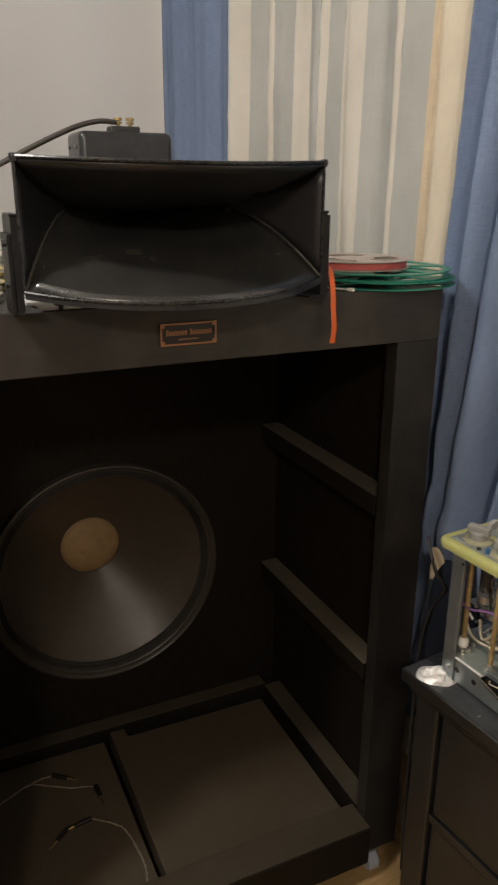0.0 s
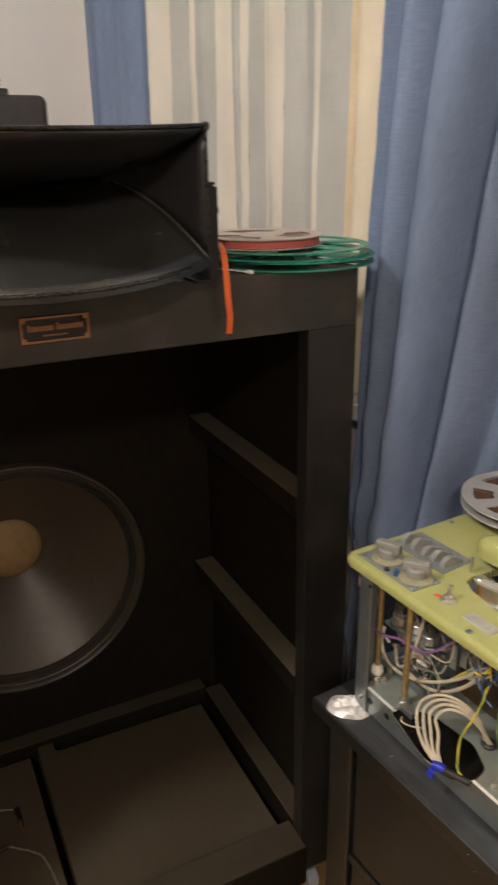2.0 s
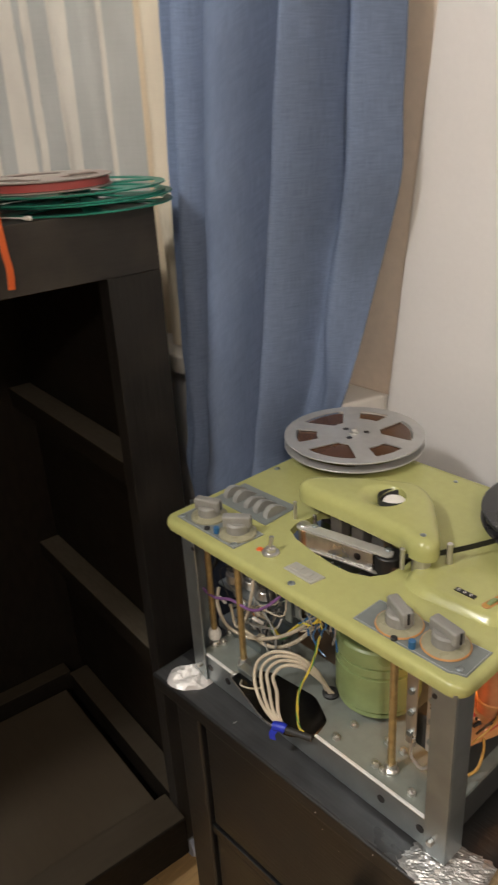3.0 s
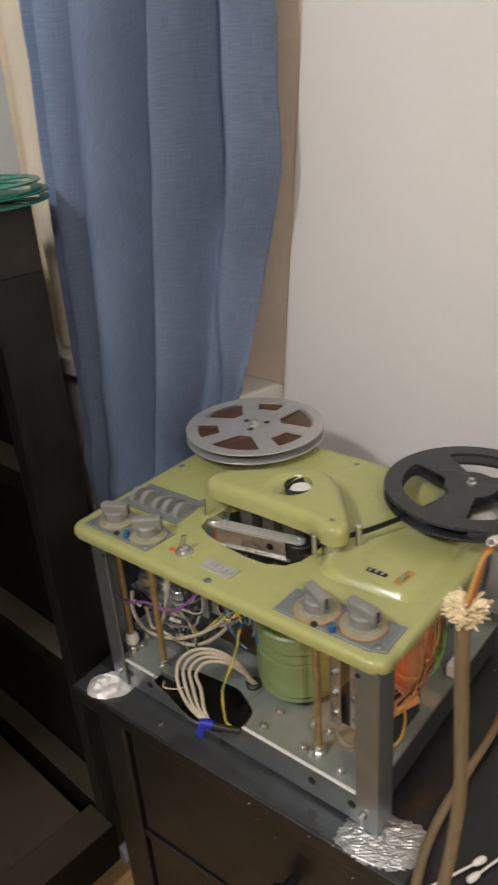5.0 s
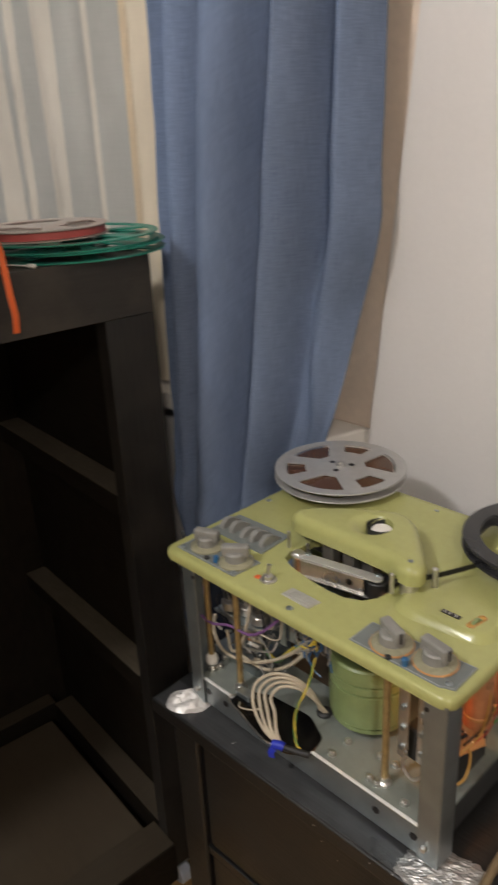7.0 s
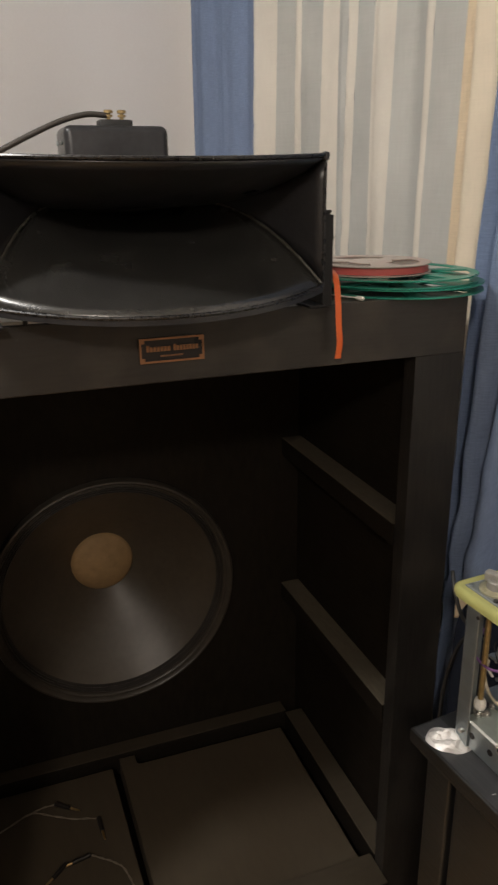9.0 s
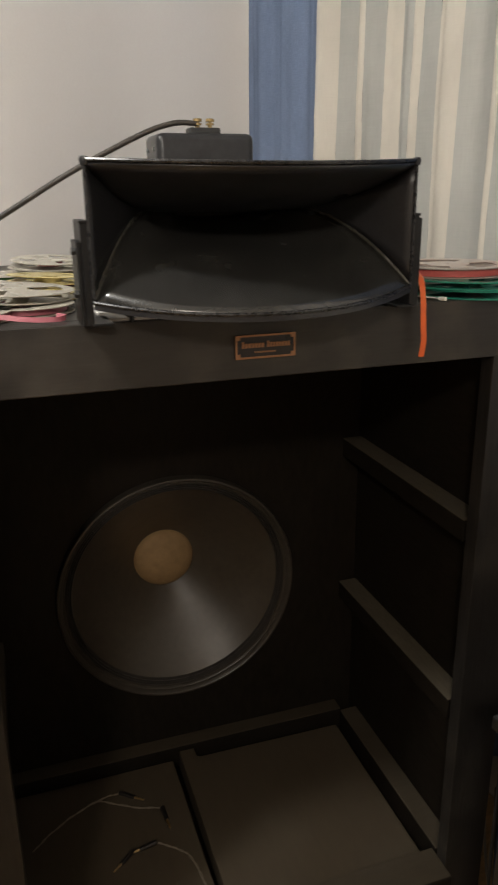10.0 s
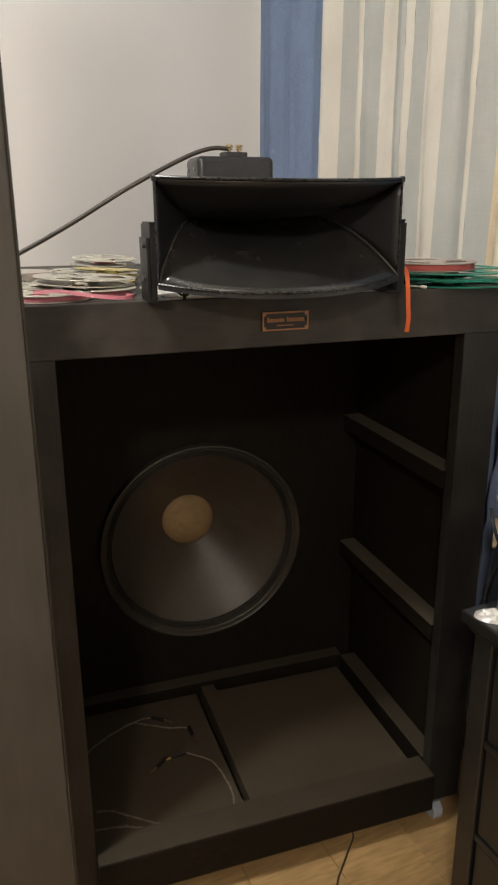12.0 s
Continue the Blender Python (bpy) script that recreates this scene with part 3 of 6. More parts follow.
for s0, s1, z0, z1 in ((0.33, 0.40, Z_SILL, Z_HEAD), (1.58, 1.655, Z_SILL, Z_HEAD), (0.40, 1.58, Z_SILL, Z_SILL + 0.07), (0.40, 1.58, Z_HEAD - 0.07, Z_HEAD), (0.95, 1.03, Z_SILL + 0.07, Z_HEAD - 0.07)):
    box((s0, WALL_Q - 0.25, z0), (s1, WALL_Q - 0.19, z1), 0.004, bm)
part("window_frame", bm, "white_plastic", window)
for s0, s1 in ((0.40, 0.95), (1.03, 1.58)):
    part("pane", box((s0, WALL_Q - 0.225, Z_SILL + 0.07), (s1, WALL_Q - 0.217, Z_HEAD - 0.07)), "glass", window)
part("sill_board", box((S_WIN0 - 0.004, WALL_Q - 0.19, Z_SILL - 0.028), (S_WIN1 - 0.001, WALL_Q, Z_SILL), 0.002), "white_plastic", window)
part("window_sill", slab([(0.012, WALL_Q + 0.0005), (0.034, 0.010), (S_WIN1 + 0.05, 0.010), (S_WIN1 + 0.05, WALL_Q + 0.0005)][::-1], Z_SILL - 0.030, Z_SILL + 0.003, 0.005, steps=3), "white_plastic", window, "white plastic window sill with an end cap")

# boards of the floor that the camera sees
bw, bl = 0.192, 1.28
board = bmesh.new()
box((0.0006, 0.0006, -0.008), (bl - 0.0006, bw - 0.0006, 0.0), 0.0012, board, 1)
me_board = bpy.data.meshes.new("board")
board.to_mesh(me_board)
board.free()
me_board.materials.append(M["laminate"])
n = 0
for j in range(17):
    q = WALL_Q + 0.002 + j * bw
    for i in range(5):
        s = S_FRONT + i * bl - (j * 0.43) % bl
        if s + bl > S_BACK or s < S_FRONT - 0.1:
            continue
        ob = new("plank" if n == 0 else "plank.%03d" % n, me_board)
        ob.matrix_basis = pose(s, q, 0)
        ob.parent = floor
        n += 1


# ---- curtains ----
def wave(s, sharp=1.0):
    return math.copysign(abs(math.sin(s)) ** sharp, math.sin(s))


def through_points(points, a):
    """The place at a (0 to 1) on a smooth line through the points."""
    n = len(points) - 1
    k = min(n - 1, int(a * n))
    t = a * n - k
    p0, p1, p2, p3 = points[max(0, k - 1)], points[k], points[k + 1], points[min(n, k + 2)]
    return [0.5 * (2 * b + (c - w) * t + (2 * w - 5 * b + 4 * c - d) * t * t + (3 * b - w - 3 * c + d) * t ** 3) for w, b, c, d in zip(p0, p1, p2, p3)]


def blue_right(a, b):
    """Three deep folds, each lapping over the groove beside it; gathered towards the sill at the foot."""
    foot = 0.30 + 0.43 * max(0.0, min(1.0, (a - 0.27) / 0.31))
    z = foot + b * (2.48 - foot)
    d = max(0.0, min(0.42, 1.27 - z))
    right = -0.037 - 0.039 * max(0.0, min(1.0, (1.16 - z) / 0.18)) + 0.40 * d ** 1.25 - 0.03 * max(0.0, z - 1.35)
    left = 0.322 + 0.030 * (1.5 - max(0.9, min(1.8, z)))
    zz = 1.34 - max(0.70, min(2.1, z))
    one = 0.192 + 0.105 * zz + 0.006 * noise.noise((0.3, z * 3, 0))
    two = 0.076 + 0.128 * zz + 0.005 * noise.noise((2.3, z * 3, 0))
    w1, w2, w3 = left - one, one - two, two - right
    deep = 1.2 + 0.15 * noise.noise((4.1, z * 1.7, 0))
    third = max(0.0, min(1.0, (z - 0.95) / 0.3))
    free = -0.050 + 0.045 * max(0.0, min(1.0, (1.16 - z) / 0.18))     # the free edge lies close to the wall
    line = [(left + 0.034, 0.008), (left + 0.010, -0.016), (left - 0.15 * w1, -0.032), (left - 0.33 * w1, -0.036), (left - 0.43 * w1, -0.026), (left - 0.475 * w1, 0.010), (left - 0.51 * w1, 0.046), (left - 0.57 * w1, 0.060), (left - 0.70 * w1, 0.046),
            (left - 0.84 * w1, 0.000), (one + 0.024, -0.058), (one + 0.014, -0.03),
            (one + 0.008, 0.036), (one - 0.004, 0.060), (one - 0.22 * w2, 0.062), (one - 0.40 * w2, 0.044), (one - 0.55 * w2, 0.008), (one - 0.70 * w2, -0.022), (two + 0.024, -0.034), (two + 0.012, -0.014),
            (two + 0.001, 0.028), (two - 0.010, 0.050), (two - 0.16 * w3, 0.062), (two - 0.28 * w3, 0.044), (two - 0.40 * w3, 0.004), (two - 0.50 * w3, -0.020 * third), (two - 0.60 * w3, -0.020 * third),
            (two - 0.68 * w3, 0.008 * third), (two - 0.78 * w3, 0.016 * third), (two - 0.90 * w3, -0.008), (right, free)]
    s, q = through_points(line, a)
    if a < 0.88:
        q *= deep
    q += 0.008 * noise.noise((a * 5, z * 2.2, 0.4)) + 0.004 * noise.noise((a * 11, z * 6, 2.4)) + 0.0018 * noise.noise((a * 30, z * 16, 5.4))
    q += 0.012 * math.exp(-((a - 0.84 + 0.55 * (z - 1.18)) / 0.045) ** 2) * math.exp(-((z - 1.12) / 0.16) ** 2)      # a slanting pull towards the sill
    low = max(0.0, min(1.0, (1.0 - z) / 0.25))           # crumpled where it lies against the chest
    q += low * (0.014 * noise.noise((a * 4, z * 9, 8.4)) + 0.009 * noise.noise((a * 9, z * 20, 3.4)) + 0.006)
    s += low * 0.010 * noise.noise((a * 3, z * 10, 1.4))
    return (s, q + 0.026, z)


def blue_left(a, b):
    z = 0.03 + b * 2.45
    s = 1.215 + 0.497 * a
    q = 0.015 * wave(2 * math.pi * 2.7 * a + 0.8 + 0.3 * math.sin(1.4 * z), 0.8) + 0.003 * math.sin(2 * math.pi * 7.1 * a) + 0.008 * noise.noise((a * 6, z * 1.5, 7.1))
    return (s, q - 0.004, z)


def lace_at(s, z):
    """The lace curtain's place, with soft folds; its far edge laps over the blue curtain."""
    k = 0.013 * math.sin(2 * math.pi * s / 0.145 + 0.4 * math.sin(1.7 * z)) + 0.002 * math.sin(2 * math.pi * s / 0.061 + z)
    lap = max(0.0, min(1.0, (s - 0.98) / 0.2))
    return (s + 0.004 * math.sin(2 * math.pi * s / 0.145 + 1.0) + (0.004 + 0.006 * lap) * noise.noise((s * 9, z * 3, 1.0)), -0.050 + k * (1 - 0.6 * lap) + 0.080 * lap * lap + 0.010 * noise.noise((s * 12, z * 1.2, 5.0)), z)


curtain_r = thing("curtain", "heavy blue linen curtain hanging in deep folds beside the recorder", "curtain", ROOM, "blue curtains")
sheet(1.4, 1.75, blue_right, 280, 100, "cloth", "blue_cloth", curtain_r, thick=0.003)
curtain_l = thing("curtain", "blue linen curtain hanging almost flat in the corner", "curtain", ROOM, "blue curtains")
sheet(0.9, 2.45, blue_left, 90, 40, "cloth", "blue_cloth", curtain_l, thick=0.003)

lace = thing("lace_curtain", "cream lace curtain with satin stripes between grey sheer stripes", "curtain", ROOM)
LACE_TOP, LACE_LOW = 2.45, 0.945
STRIPES = ((0.509, 0.547, "seam"), (0.547, 0.603, "sheer"), (0.603, 0.644, "satin"), (0.644, 0.730, "sheer"), (0.730, 0.836, "satin"), (0.836, 0.874, "sheer"), (0.874, 0.896, "satin"),
           (0.896, 0.958, "sheer"), (0.958, 1.014, "satin"), (1.014, 1.078, "sheer"), (1.078, 1.105, "satin"), (1.105, 1.145, "sheer"), (1.145, 1.195, "satin"))
for s0, s1, kind in STRIPES:
    lift = {"sheer": 0.0, "satin": 0.0035, "seam": 0.004}[kind]

    def strip(a, b, s0=s0, s1=s1, lift=lift, kind=kind):
        x, y, z = lace_at(s0 + (s1 - s0) * a, LACE_LOW + (LACE_TOP - LACE_LOW) * b)
        ruffle = math.sin(math.pi * a) * (0.006 * noise.noise((a * 2.5, z * 26, 3.3)) + 0.004 * noise.noise((a * 5, z * 60, 1.3))) if kind == "seam" else 0.0
        pucker = 0.0016 * noise.noise((s0 * 40 + a, z * 22, 6.1)) if kind == "satin" else 0.0
        return (x, y + lift * math.sin(math.pi * a) + ruffle + pucker, z)

    sheet(s1 - s0, LACE_TOP - LACE_LOW, strip, 8 if s1 - s0 < 0.06 else 14, 150 if kind == "seam" else 70, {"sheer": "sheer_stripe", "satin": "satin_stripe", "seam": "gathered_seam"}[kind],
          {"sheer": "sheer_cloth", "satin": "cream_cloth", "seam": "beige_cloth"}[kind], lace, "puckered beige seam of the lace" if kind == "seam" else "", u0=s0)
sheet(0.26, LACE_TOP - LACE_LOW, lambda a, b: tuple(Vector(lace_at(0.25 + 0.262 * a, LACE_LOW + (LACE_TOP - LACE_LOW) * b)) + Vector((0, 0.014 * math.sin(a * 9 + 0.5) + 0.006 * noise.noise((a * 4, b * 12, 3.3)), 0))), 26, 60, "border", "border_cloth", lace, "smooth cream border of the lace")

# curtain rail above the view
rail = thing("curtain_rail", "plain white curtain rail under the ceiling", "curtain rail", ROOM)
part("rail_bar", box((-0.10, -0.045, 2.485), (1.80, 0.03, 2.51), 0.003), "white_plastic", rail)
for s in (0.0, 0.85, 1.70):
    part("rail_bracket", box((s, -0.03, 2.51), (s + 0.03, 0.015, CEIL), 0.002), "white_plastic", rail)

# ceiling lamps
for place in (LAMP_A, LAMP_B):
    ob = thing("ceiling_lamp", "plain hanging lamp with a warm bulb", "lamp", Matrix.Translation((place[0], place[1], CEIL)), "ceiling lamps")
    part("ceiling_rose", lathe([(0, 0), (0.045, 0), (0.05, -0.012), (0.03, -0.03), (0, -0.03)], 24), "white_plastic", ob, smooth=True)
    drop = place[2] - CEIL + 0.075
    part("cord", cyl((0, 0, -0.03), (0, 0, drop + 0.03), 0.004, seg=8), "white_plastic", ob)
    part("socket", cyl((0, 0, drop + 0.03), (0, 0, drop), 0.018, 0.02, seg=16), "white_plastic", ob)

# ---- the loudspeaker cabinet: open box with the woofer on an inner baffle ----
CW, CT, CB, CD = 0.4615, 1.237, 0.055, 0.86     # half width, top, underside, depth
OW, OT, OB = 0.3785, 1.150, 0.150               # opening
cabinet = thing("speaker_cabinet", "large black-stained wooden loudspeaker cabinet with an open front, on casters", "loudspeaker")
part("top_board", box((-CW, 0.03, CT - 0.03), (CW, CD, CT), 0.003), "black_wood", cabinet, "black-stained top board")
part("top_rail", box((-CW, -0.0004, OT), (CW, 0.03, CT), 0.0015), "black_wood", cabinet, "black-stained front rail with worn edges")
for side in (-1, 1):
    part("front_post", box((side * OW, 0.0, CB), (side * CW, 0.03, OT), 0.0008), "black_wood_up_shaded", cabinet)
    part("side_panel", box((side * (CW - 0.022), 0.03, CB), (side * CW, CD, CT - 0.03), 0.002), "black_wood_up_shaded", cabinet)
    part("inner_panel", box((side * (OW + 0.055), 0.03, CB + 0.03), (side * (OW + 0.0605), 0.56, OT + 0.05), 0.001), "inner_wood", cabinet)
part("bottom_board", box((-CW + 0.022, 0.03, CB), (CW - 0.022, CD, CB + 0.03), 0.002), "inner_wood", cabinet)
part("back_panel", box((-CW + 0.022, CD - 0.02, CB + 0.03), (CW - 0.022, CD, CT - 0.03), 0.002), "black_wood", cabinet)
part("bottom_rail", box((-OW, -0.026, CB), (OW, 0.045, OB), 0.004), "inner_wood", cabinet, "black front bottom rail, dusty and lit in colour on top")
# layer over the black rail: dust plus the lit look of its top
part("dusty_lit_top", box((-OW + 0.002, -0.024, OB), (OW - 0.002, 0.0445, OB + 0.0012), 0.0005), "lit_dust", cabinet, "dusty top of the bottom rail, coloured lighter as if lit")
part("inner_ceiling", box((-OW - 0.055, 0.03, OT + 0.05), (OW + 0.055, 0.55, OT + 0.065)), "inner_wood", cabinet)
def floor_batten(lo, hi):
    bat = part("batten", box(lo, (hi[0], hi[1], hi[2] - 0.001), 0.001), "inner_wood", cabinet, "black floor batten, top coloured lighter as if lit")
    # lighter cap stands in for light on the batten's top
    part("lit_top", box((lo[0], lo[1], hi[2] - 0.001), (hi[0], hi[1], hi[2] + 0.001), 0.0008), "lit_dust", bat)


# floor panels, left and right of the divider, coloured lighter as if lit
part("floor_panel", box((-OW - 0.05, 0.045, CB + 0.03), (-0.050, 0.470, 0.132), 0.0025), "floor_panel", cabinet, "dusty dark floor panel, lightened as if lit")
part("floor_panel", slab([(-0.035, 0.045), (0.360, 0.045), (0.360, 0.458), (0.012, 0.462), (0.006, 0.468), (0.006, 0.494), (-0.030, 0.494)], CB + 0.03, 0.133, 0.002, steps=2), "floor_panel", cabinet, "dusty dark floor panel with a cut corner, lightened as if lit")
floor_batten((-OW - 0.05, 0.496, CB + 0.03), (OW + 0.012, 0.534, 0.144))
floor_batten((0.386, 0.045, CB + 0.03), (0.430, 0.490, 0.144))
for side in (-1, 1):
    for z in (0.856, 0.492):
        bat = part("batten", box((side * (OW + 0.010), 0.052, z - 0.040), (side * (OW + 0.054), 0.525, z - 0.001), 0.001), "inner_wood", cabinet, "black wooden batten, top coloured lighter as if lit")
        # thin lighter strip: light from above put into the top's colour
        part("lit_top", box((side * (OW + 0.010), 0.052, z - 0.001), (side * (OW + 0.054), 0.525, z + 0.001), 0.0008), "batten_top", bat)

# baffle with the round cutout
WX, WZ, WR = -0.004, 0.543, 0.2705
hole = [(WX + 0.2465 * math.cos(2 * math.pi * k / 64), WZ + 0.2465 * math.sin(2 * math.pi * k / 64)) for k in range(64)]
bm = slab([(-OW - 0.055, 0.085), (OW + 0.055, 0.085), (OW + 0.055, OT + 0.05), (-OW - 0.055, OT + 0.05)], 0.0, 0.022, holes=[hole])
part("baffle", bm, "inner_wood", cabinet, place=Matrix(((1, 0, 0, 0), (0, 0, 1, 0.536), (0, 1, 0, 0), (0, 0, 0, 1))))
# casters
for x in (-0.40, 0.405):
    for y in (0.022, 0.78):
        caster = part("caster", box((x - 0.02, y - 0.02, 0.045), (x + 0.02, y + 0.02, CB), 0.002), "chassis", cabinet)
        part("wheel", cyl((x - 0.012, y - 0.012, 0.024), (x + 0.012, y - 0.012, 0.024), 0.024, seg=24, bev=0.003), "pale_wheel", caster, "pale blue-grey plastic wheel", smooth=True)

# badge on the rail
badge = part("badge", box((-0.031, -0.0045, 1.178), (0.054, -0.0002, 1.210), 0.0008), "badge", cabinet, "black badge with copper border and lettering bars")
bm = bmesh.new()
for lo, hi in (((-0.031, 1.2075), (0.054, 1.210)), ((-0.031, 1.178), (0.054, 1.1805)), ((-0.031, 1.1805), (-0.0285, 1.2075)), ((0.0515, 1.1805), (0.054, 1.2075))):
    box((lo[0], -0.0058, lo[1]), (hi[0], -0.0046, hi[1]), 0, bm)
for x0, x1 in ((-0.0285, -0.0245), (0.0475, 0.0515)):
    for z0, z1 in ((1.1805, 1.1845), (1.2035, 1.2075)):
        box((x0, -0.0058, z0), (x1, -0.0046, z1), 0, bm)
part("badge_border", bm, "copper_trim", badge, "copper border")
for x0, n, z0, h, w, gap in ((-0.022, 7, 1.1925, 0.0062, 0.0034, 0.0046), (0.0135, 8, 1.1925, 0.0062, 0.0030, 0.0042), (-0.004, 9, 1.1855, 0.0020, 0.0022, 0.0034)):
    for k in range(n):
        part("badge_bar", box((x0 + k * gap, -0.0056, z0), (x0 + k * gap + w, -0.0046, z0 + h + (0.0022 if k == 0 and n < 9 else 0))), "copper_trim", badge)

# woofer, facing the open front
AXIS = Matrix(((1, 0, 0), (0, 0, -1), (0, 1, 0)))          # turns the lathe's z to -y
woofer = thing("woofer", "very large woofer with a grey paper cone and brown dust cap", "loudspeaker", Matrix.Translation((WX, 0.536, WZ)))
part("gasket_ring", lathe([(0.2495, -0.002), (0.2505, 0.003), (0.2535, 0.009), (0.2555, 0.0105), (0.2570, 0.0100), (0.2600, 0.0165), (0.2640, 0.0200), (0.2680, 0.0190), (WR, 0.012), (WR, -0.0005), (0.2495, -0.0005)], 96, turn=AXIS), "gasket", woofer, "grey gasket ring", smooth=True)
bm = lathe([(0.2505, 0.003), (0.248, 0.006), (0.2455, 0.001), (0.243, 0.005), (0.2405, 0.0), (0.238, 0.003), (0.235, -0.003), (0.235, -0.007), (0.2505, -0.007)], 96, turn=AXIS)
part("surround", bm, "surround", woofer, "black ridged surround", smooth=True)
prof = [(0.236, -0.003)]
for k in range(1, 15):
    t = k / 14
    prof.append((0.236 - 0.166 * t, -0.003 - 0.157 * t ** 0.96))
part("cone", lathe([*prof, (0.070, -0.166), (0.236, -0.007)], 96, turn=AXIS), "cone", woofer, "grey paper cone", smooth=True)
cap = [(0.074 * math.cos(a), -0.160 + 0.030 * math.sin(a)) for a in (math.pi / 2 * k / 8 for k in range(9))]
part("dust_cap", lathe([*cap[:-1], (0, -0.130)], 48, turn=AXIS), "dustcap", woofer, "brown paper dust cap", smooth=True)
part("basket", lathe([(0.2455, 0.0), (0.244, -0.05), (0.16, -0.18), (0.09, -0.19), (0.09, -0.27), (0, -0.27)], 48, turn=AXIS), "steel_black", woofer, smooth=True)

# ---- the horn on the cabinet ----
HX, HZ0, HZ1 = 0.0, 1.2535, 1.424
horn = thing("horn", "black sectoral horn with a curved front lip, held by side brackets", "horn", Matrix.Translation((HX, 0, 0)))


def horn_side(t):
    """Half width and heights of floor and roof for t from throat (0) to mouth (1), and the front's bulge."""
    half = 0.050 + 0.1625 * t ** 0.9
    rise = 0.006 + 0.079 * t ** 1.9
    mid = (HZ0 + HZ1) / 2
    mid += 0.024 * (1 - t) ** 1.5
    return half, mid - rise, mid + rise


def horn_at(a, t):
    """Along an arc round the throat: a from -1 to 1."""
    half, lo, hi = horn_side(t)
    bulge = 0.075 * t * (1 - a * a)
    y = 0.215 - 0.24 * t - bulge
    return half * a, y, lo, hi


NA, NT = 32, 18


def horn_floor(a, t):
    """The floor of the horn: its front corners stand a little higher than the middle."""
    x, y, lo, hi = horn_at(a, t)
    return x, y, lo + 0.014 * abs(a) ** 2.4 * t ** 1.3 + 0.13 * t * (1 - t) * abs(a) ** 4


def horn_roof(a, t):
    x, y, lo, hi = horn_at(a, t)
    return x, y, hi - 0.006 * t * (1 - a * a)


for name, fn, mat in (("horn_floor", horn_floor, "horn_dusty_lit"), ("horn_roof", horn_roof, "horn")):
    bm = bmesh.new()
    rows = [[bm.verts.new(fn(-1 + 2 * i / NA, j / NT)) for i in range(NA + 1)] for j in range(NT + 1)]
    for r0, r1 in zip(rows, rows[1:]):
        for i in range(NA):
            bm.faces.new((r0[i], r0[i + 1], r1[i + 1], r1[i]))
    ob = part(name, bm, mat, horn, smooth=True)
    mod = ob.modifiers.new("thickness", "SOLIDIFY")
    mod.thickness, mod.offset = 0.003, -1.0
for side in (-1, 1):
    bm = bmesh.new()
    rows = []
    for j in range(NT + 1):
        x, y, hi = horn_roof(side, j / NT)
        lo = horn_floor(side, j / NT)[2]
        rows.append([bm.verts.new((x + side * 0.001, y, lo + (hi - lo) * k / 6)) for k in range(7)])
    for r0, r1 in zip(rows, rows[1:]):
        for k in range(6):
            bm.faces.new((r0[k], r0[k + 1], r1[k + 1], r1[k]))
    ob = part("horn_cheek", bm, "horn", horn, smooth=True)
    mod = ob.modifiers.new("thickness", "SOLIDIFY")
    mod.thickness, mod.offset = 0.003, 0.0
    # seam as a pale tube, its highlight painted in
    seam = [Vector(horn_floor(side * 0.995, 0.12 + 0.88 * j / 14)) + Vector((-side * 0.001, 0, 0.0010)) for j in range(15)]
    part("seam", tube(seam, 0.0022, 8, 1), "highlit_seam", horn, "glossy seam of floor and cheek, highlight put into its colour", smooth=True)
# thin rolled lip round the mouth, with small knobs at the upper corners
for which, fn in ((0, horn_floor), (1, horn_roof)):
    pts = [Vector(fn(-1 + 2 * i / NA, 1.0)) + Vector((0, -0.001, 0.002 if which else -0.002)) for i in range(NA + 1)]
    part("lip", tube(pts, 0.0025, 8, 1), "lip", horn, "worn rolled lip", smooth=True)
bm = bmesh.new()
rows = []
for i in range(NA + 1):
    x, y, z = horn_floor(-1 + 2 * i / NA, 1.0)
    rows.append([bm.verts.new(p) for p in ((x, y + 0.001, z - 0.003), (x, y - 0.002, z - 0.003), (x, y - 0.002, z - 0.0105), (x, y + 0.001, z - 0.0105))])
for r0, r1 in zip(rows, rows[1:]):
    for k in range(4):
        bm.faces.new((r0[k], r0[(k + 1) % 4], r1[(k + 1) % 4], r1[k]))
part("front_flange", bm, "horn", horn, "narrow black flange under the mouth", smooth=True)
for side in (-1, 1):
    x, y, hi = horn_roof(side, 1.0)
    lo = horn_floor(side, 1.0)[2]
    part("lip", tube([(x, y - 0.001, lo - 0.003), (x, y - 0.001, (lo + hi) / 2), (x, y - 0.001, hi + 0.002)], 0.0020, 8, 2), "lip", horn, "worn rolled lip", smooth=True)
    part("lip_corner", lathe([(0, -0.006), (0.0045, -0.005), (0.0055, 0), (0.0045, 0.004), (0, 0.0052)], 14, at=(x, y, hi + 0.001)), "horn", horn, smooth=True)
part("throat", box((-0.112, 0.205, 1.335), (0.112, 0.226, 1.392), 0.001), "inner_wood", horn, "closed black throat")
# neck, driver, terminals
part("neck", lathe([(0, 0), (0.045, 0), (0.045, 0.012), (0.030, 0.02), (0.028, 0.034), (0, 0.034)], 32, at=(0, 0.262, 1.343), turn=Matrix(((1, 0, 0), (0, 0, -1), (0, 1, 0)))), "horn", horn, smooth=True)
for side in (-1, 1):
    x = side * 0.222
    bracket = part("bracket", box((side * 0.2132, -0.024, CT), (side * 0.2225, 0.046, 1.357), 0.0012), "steel_black", horn, "black steel bracket with bolts")
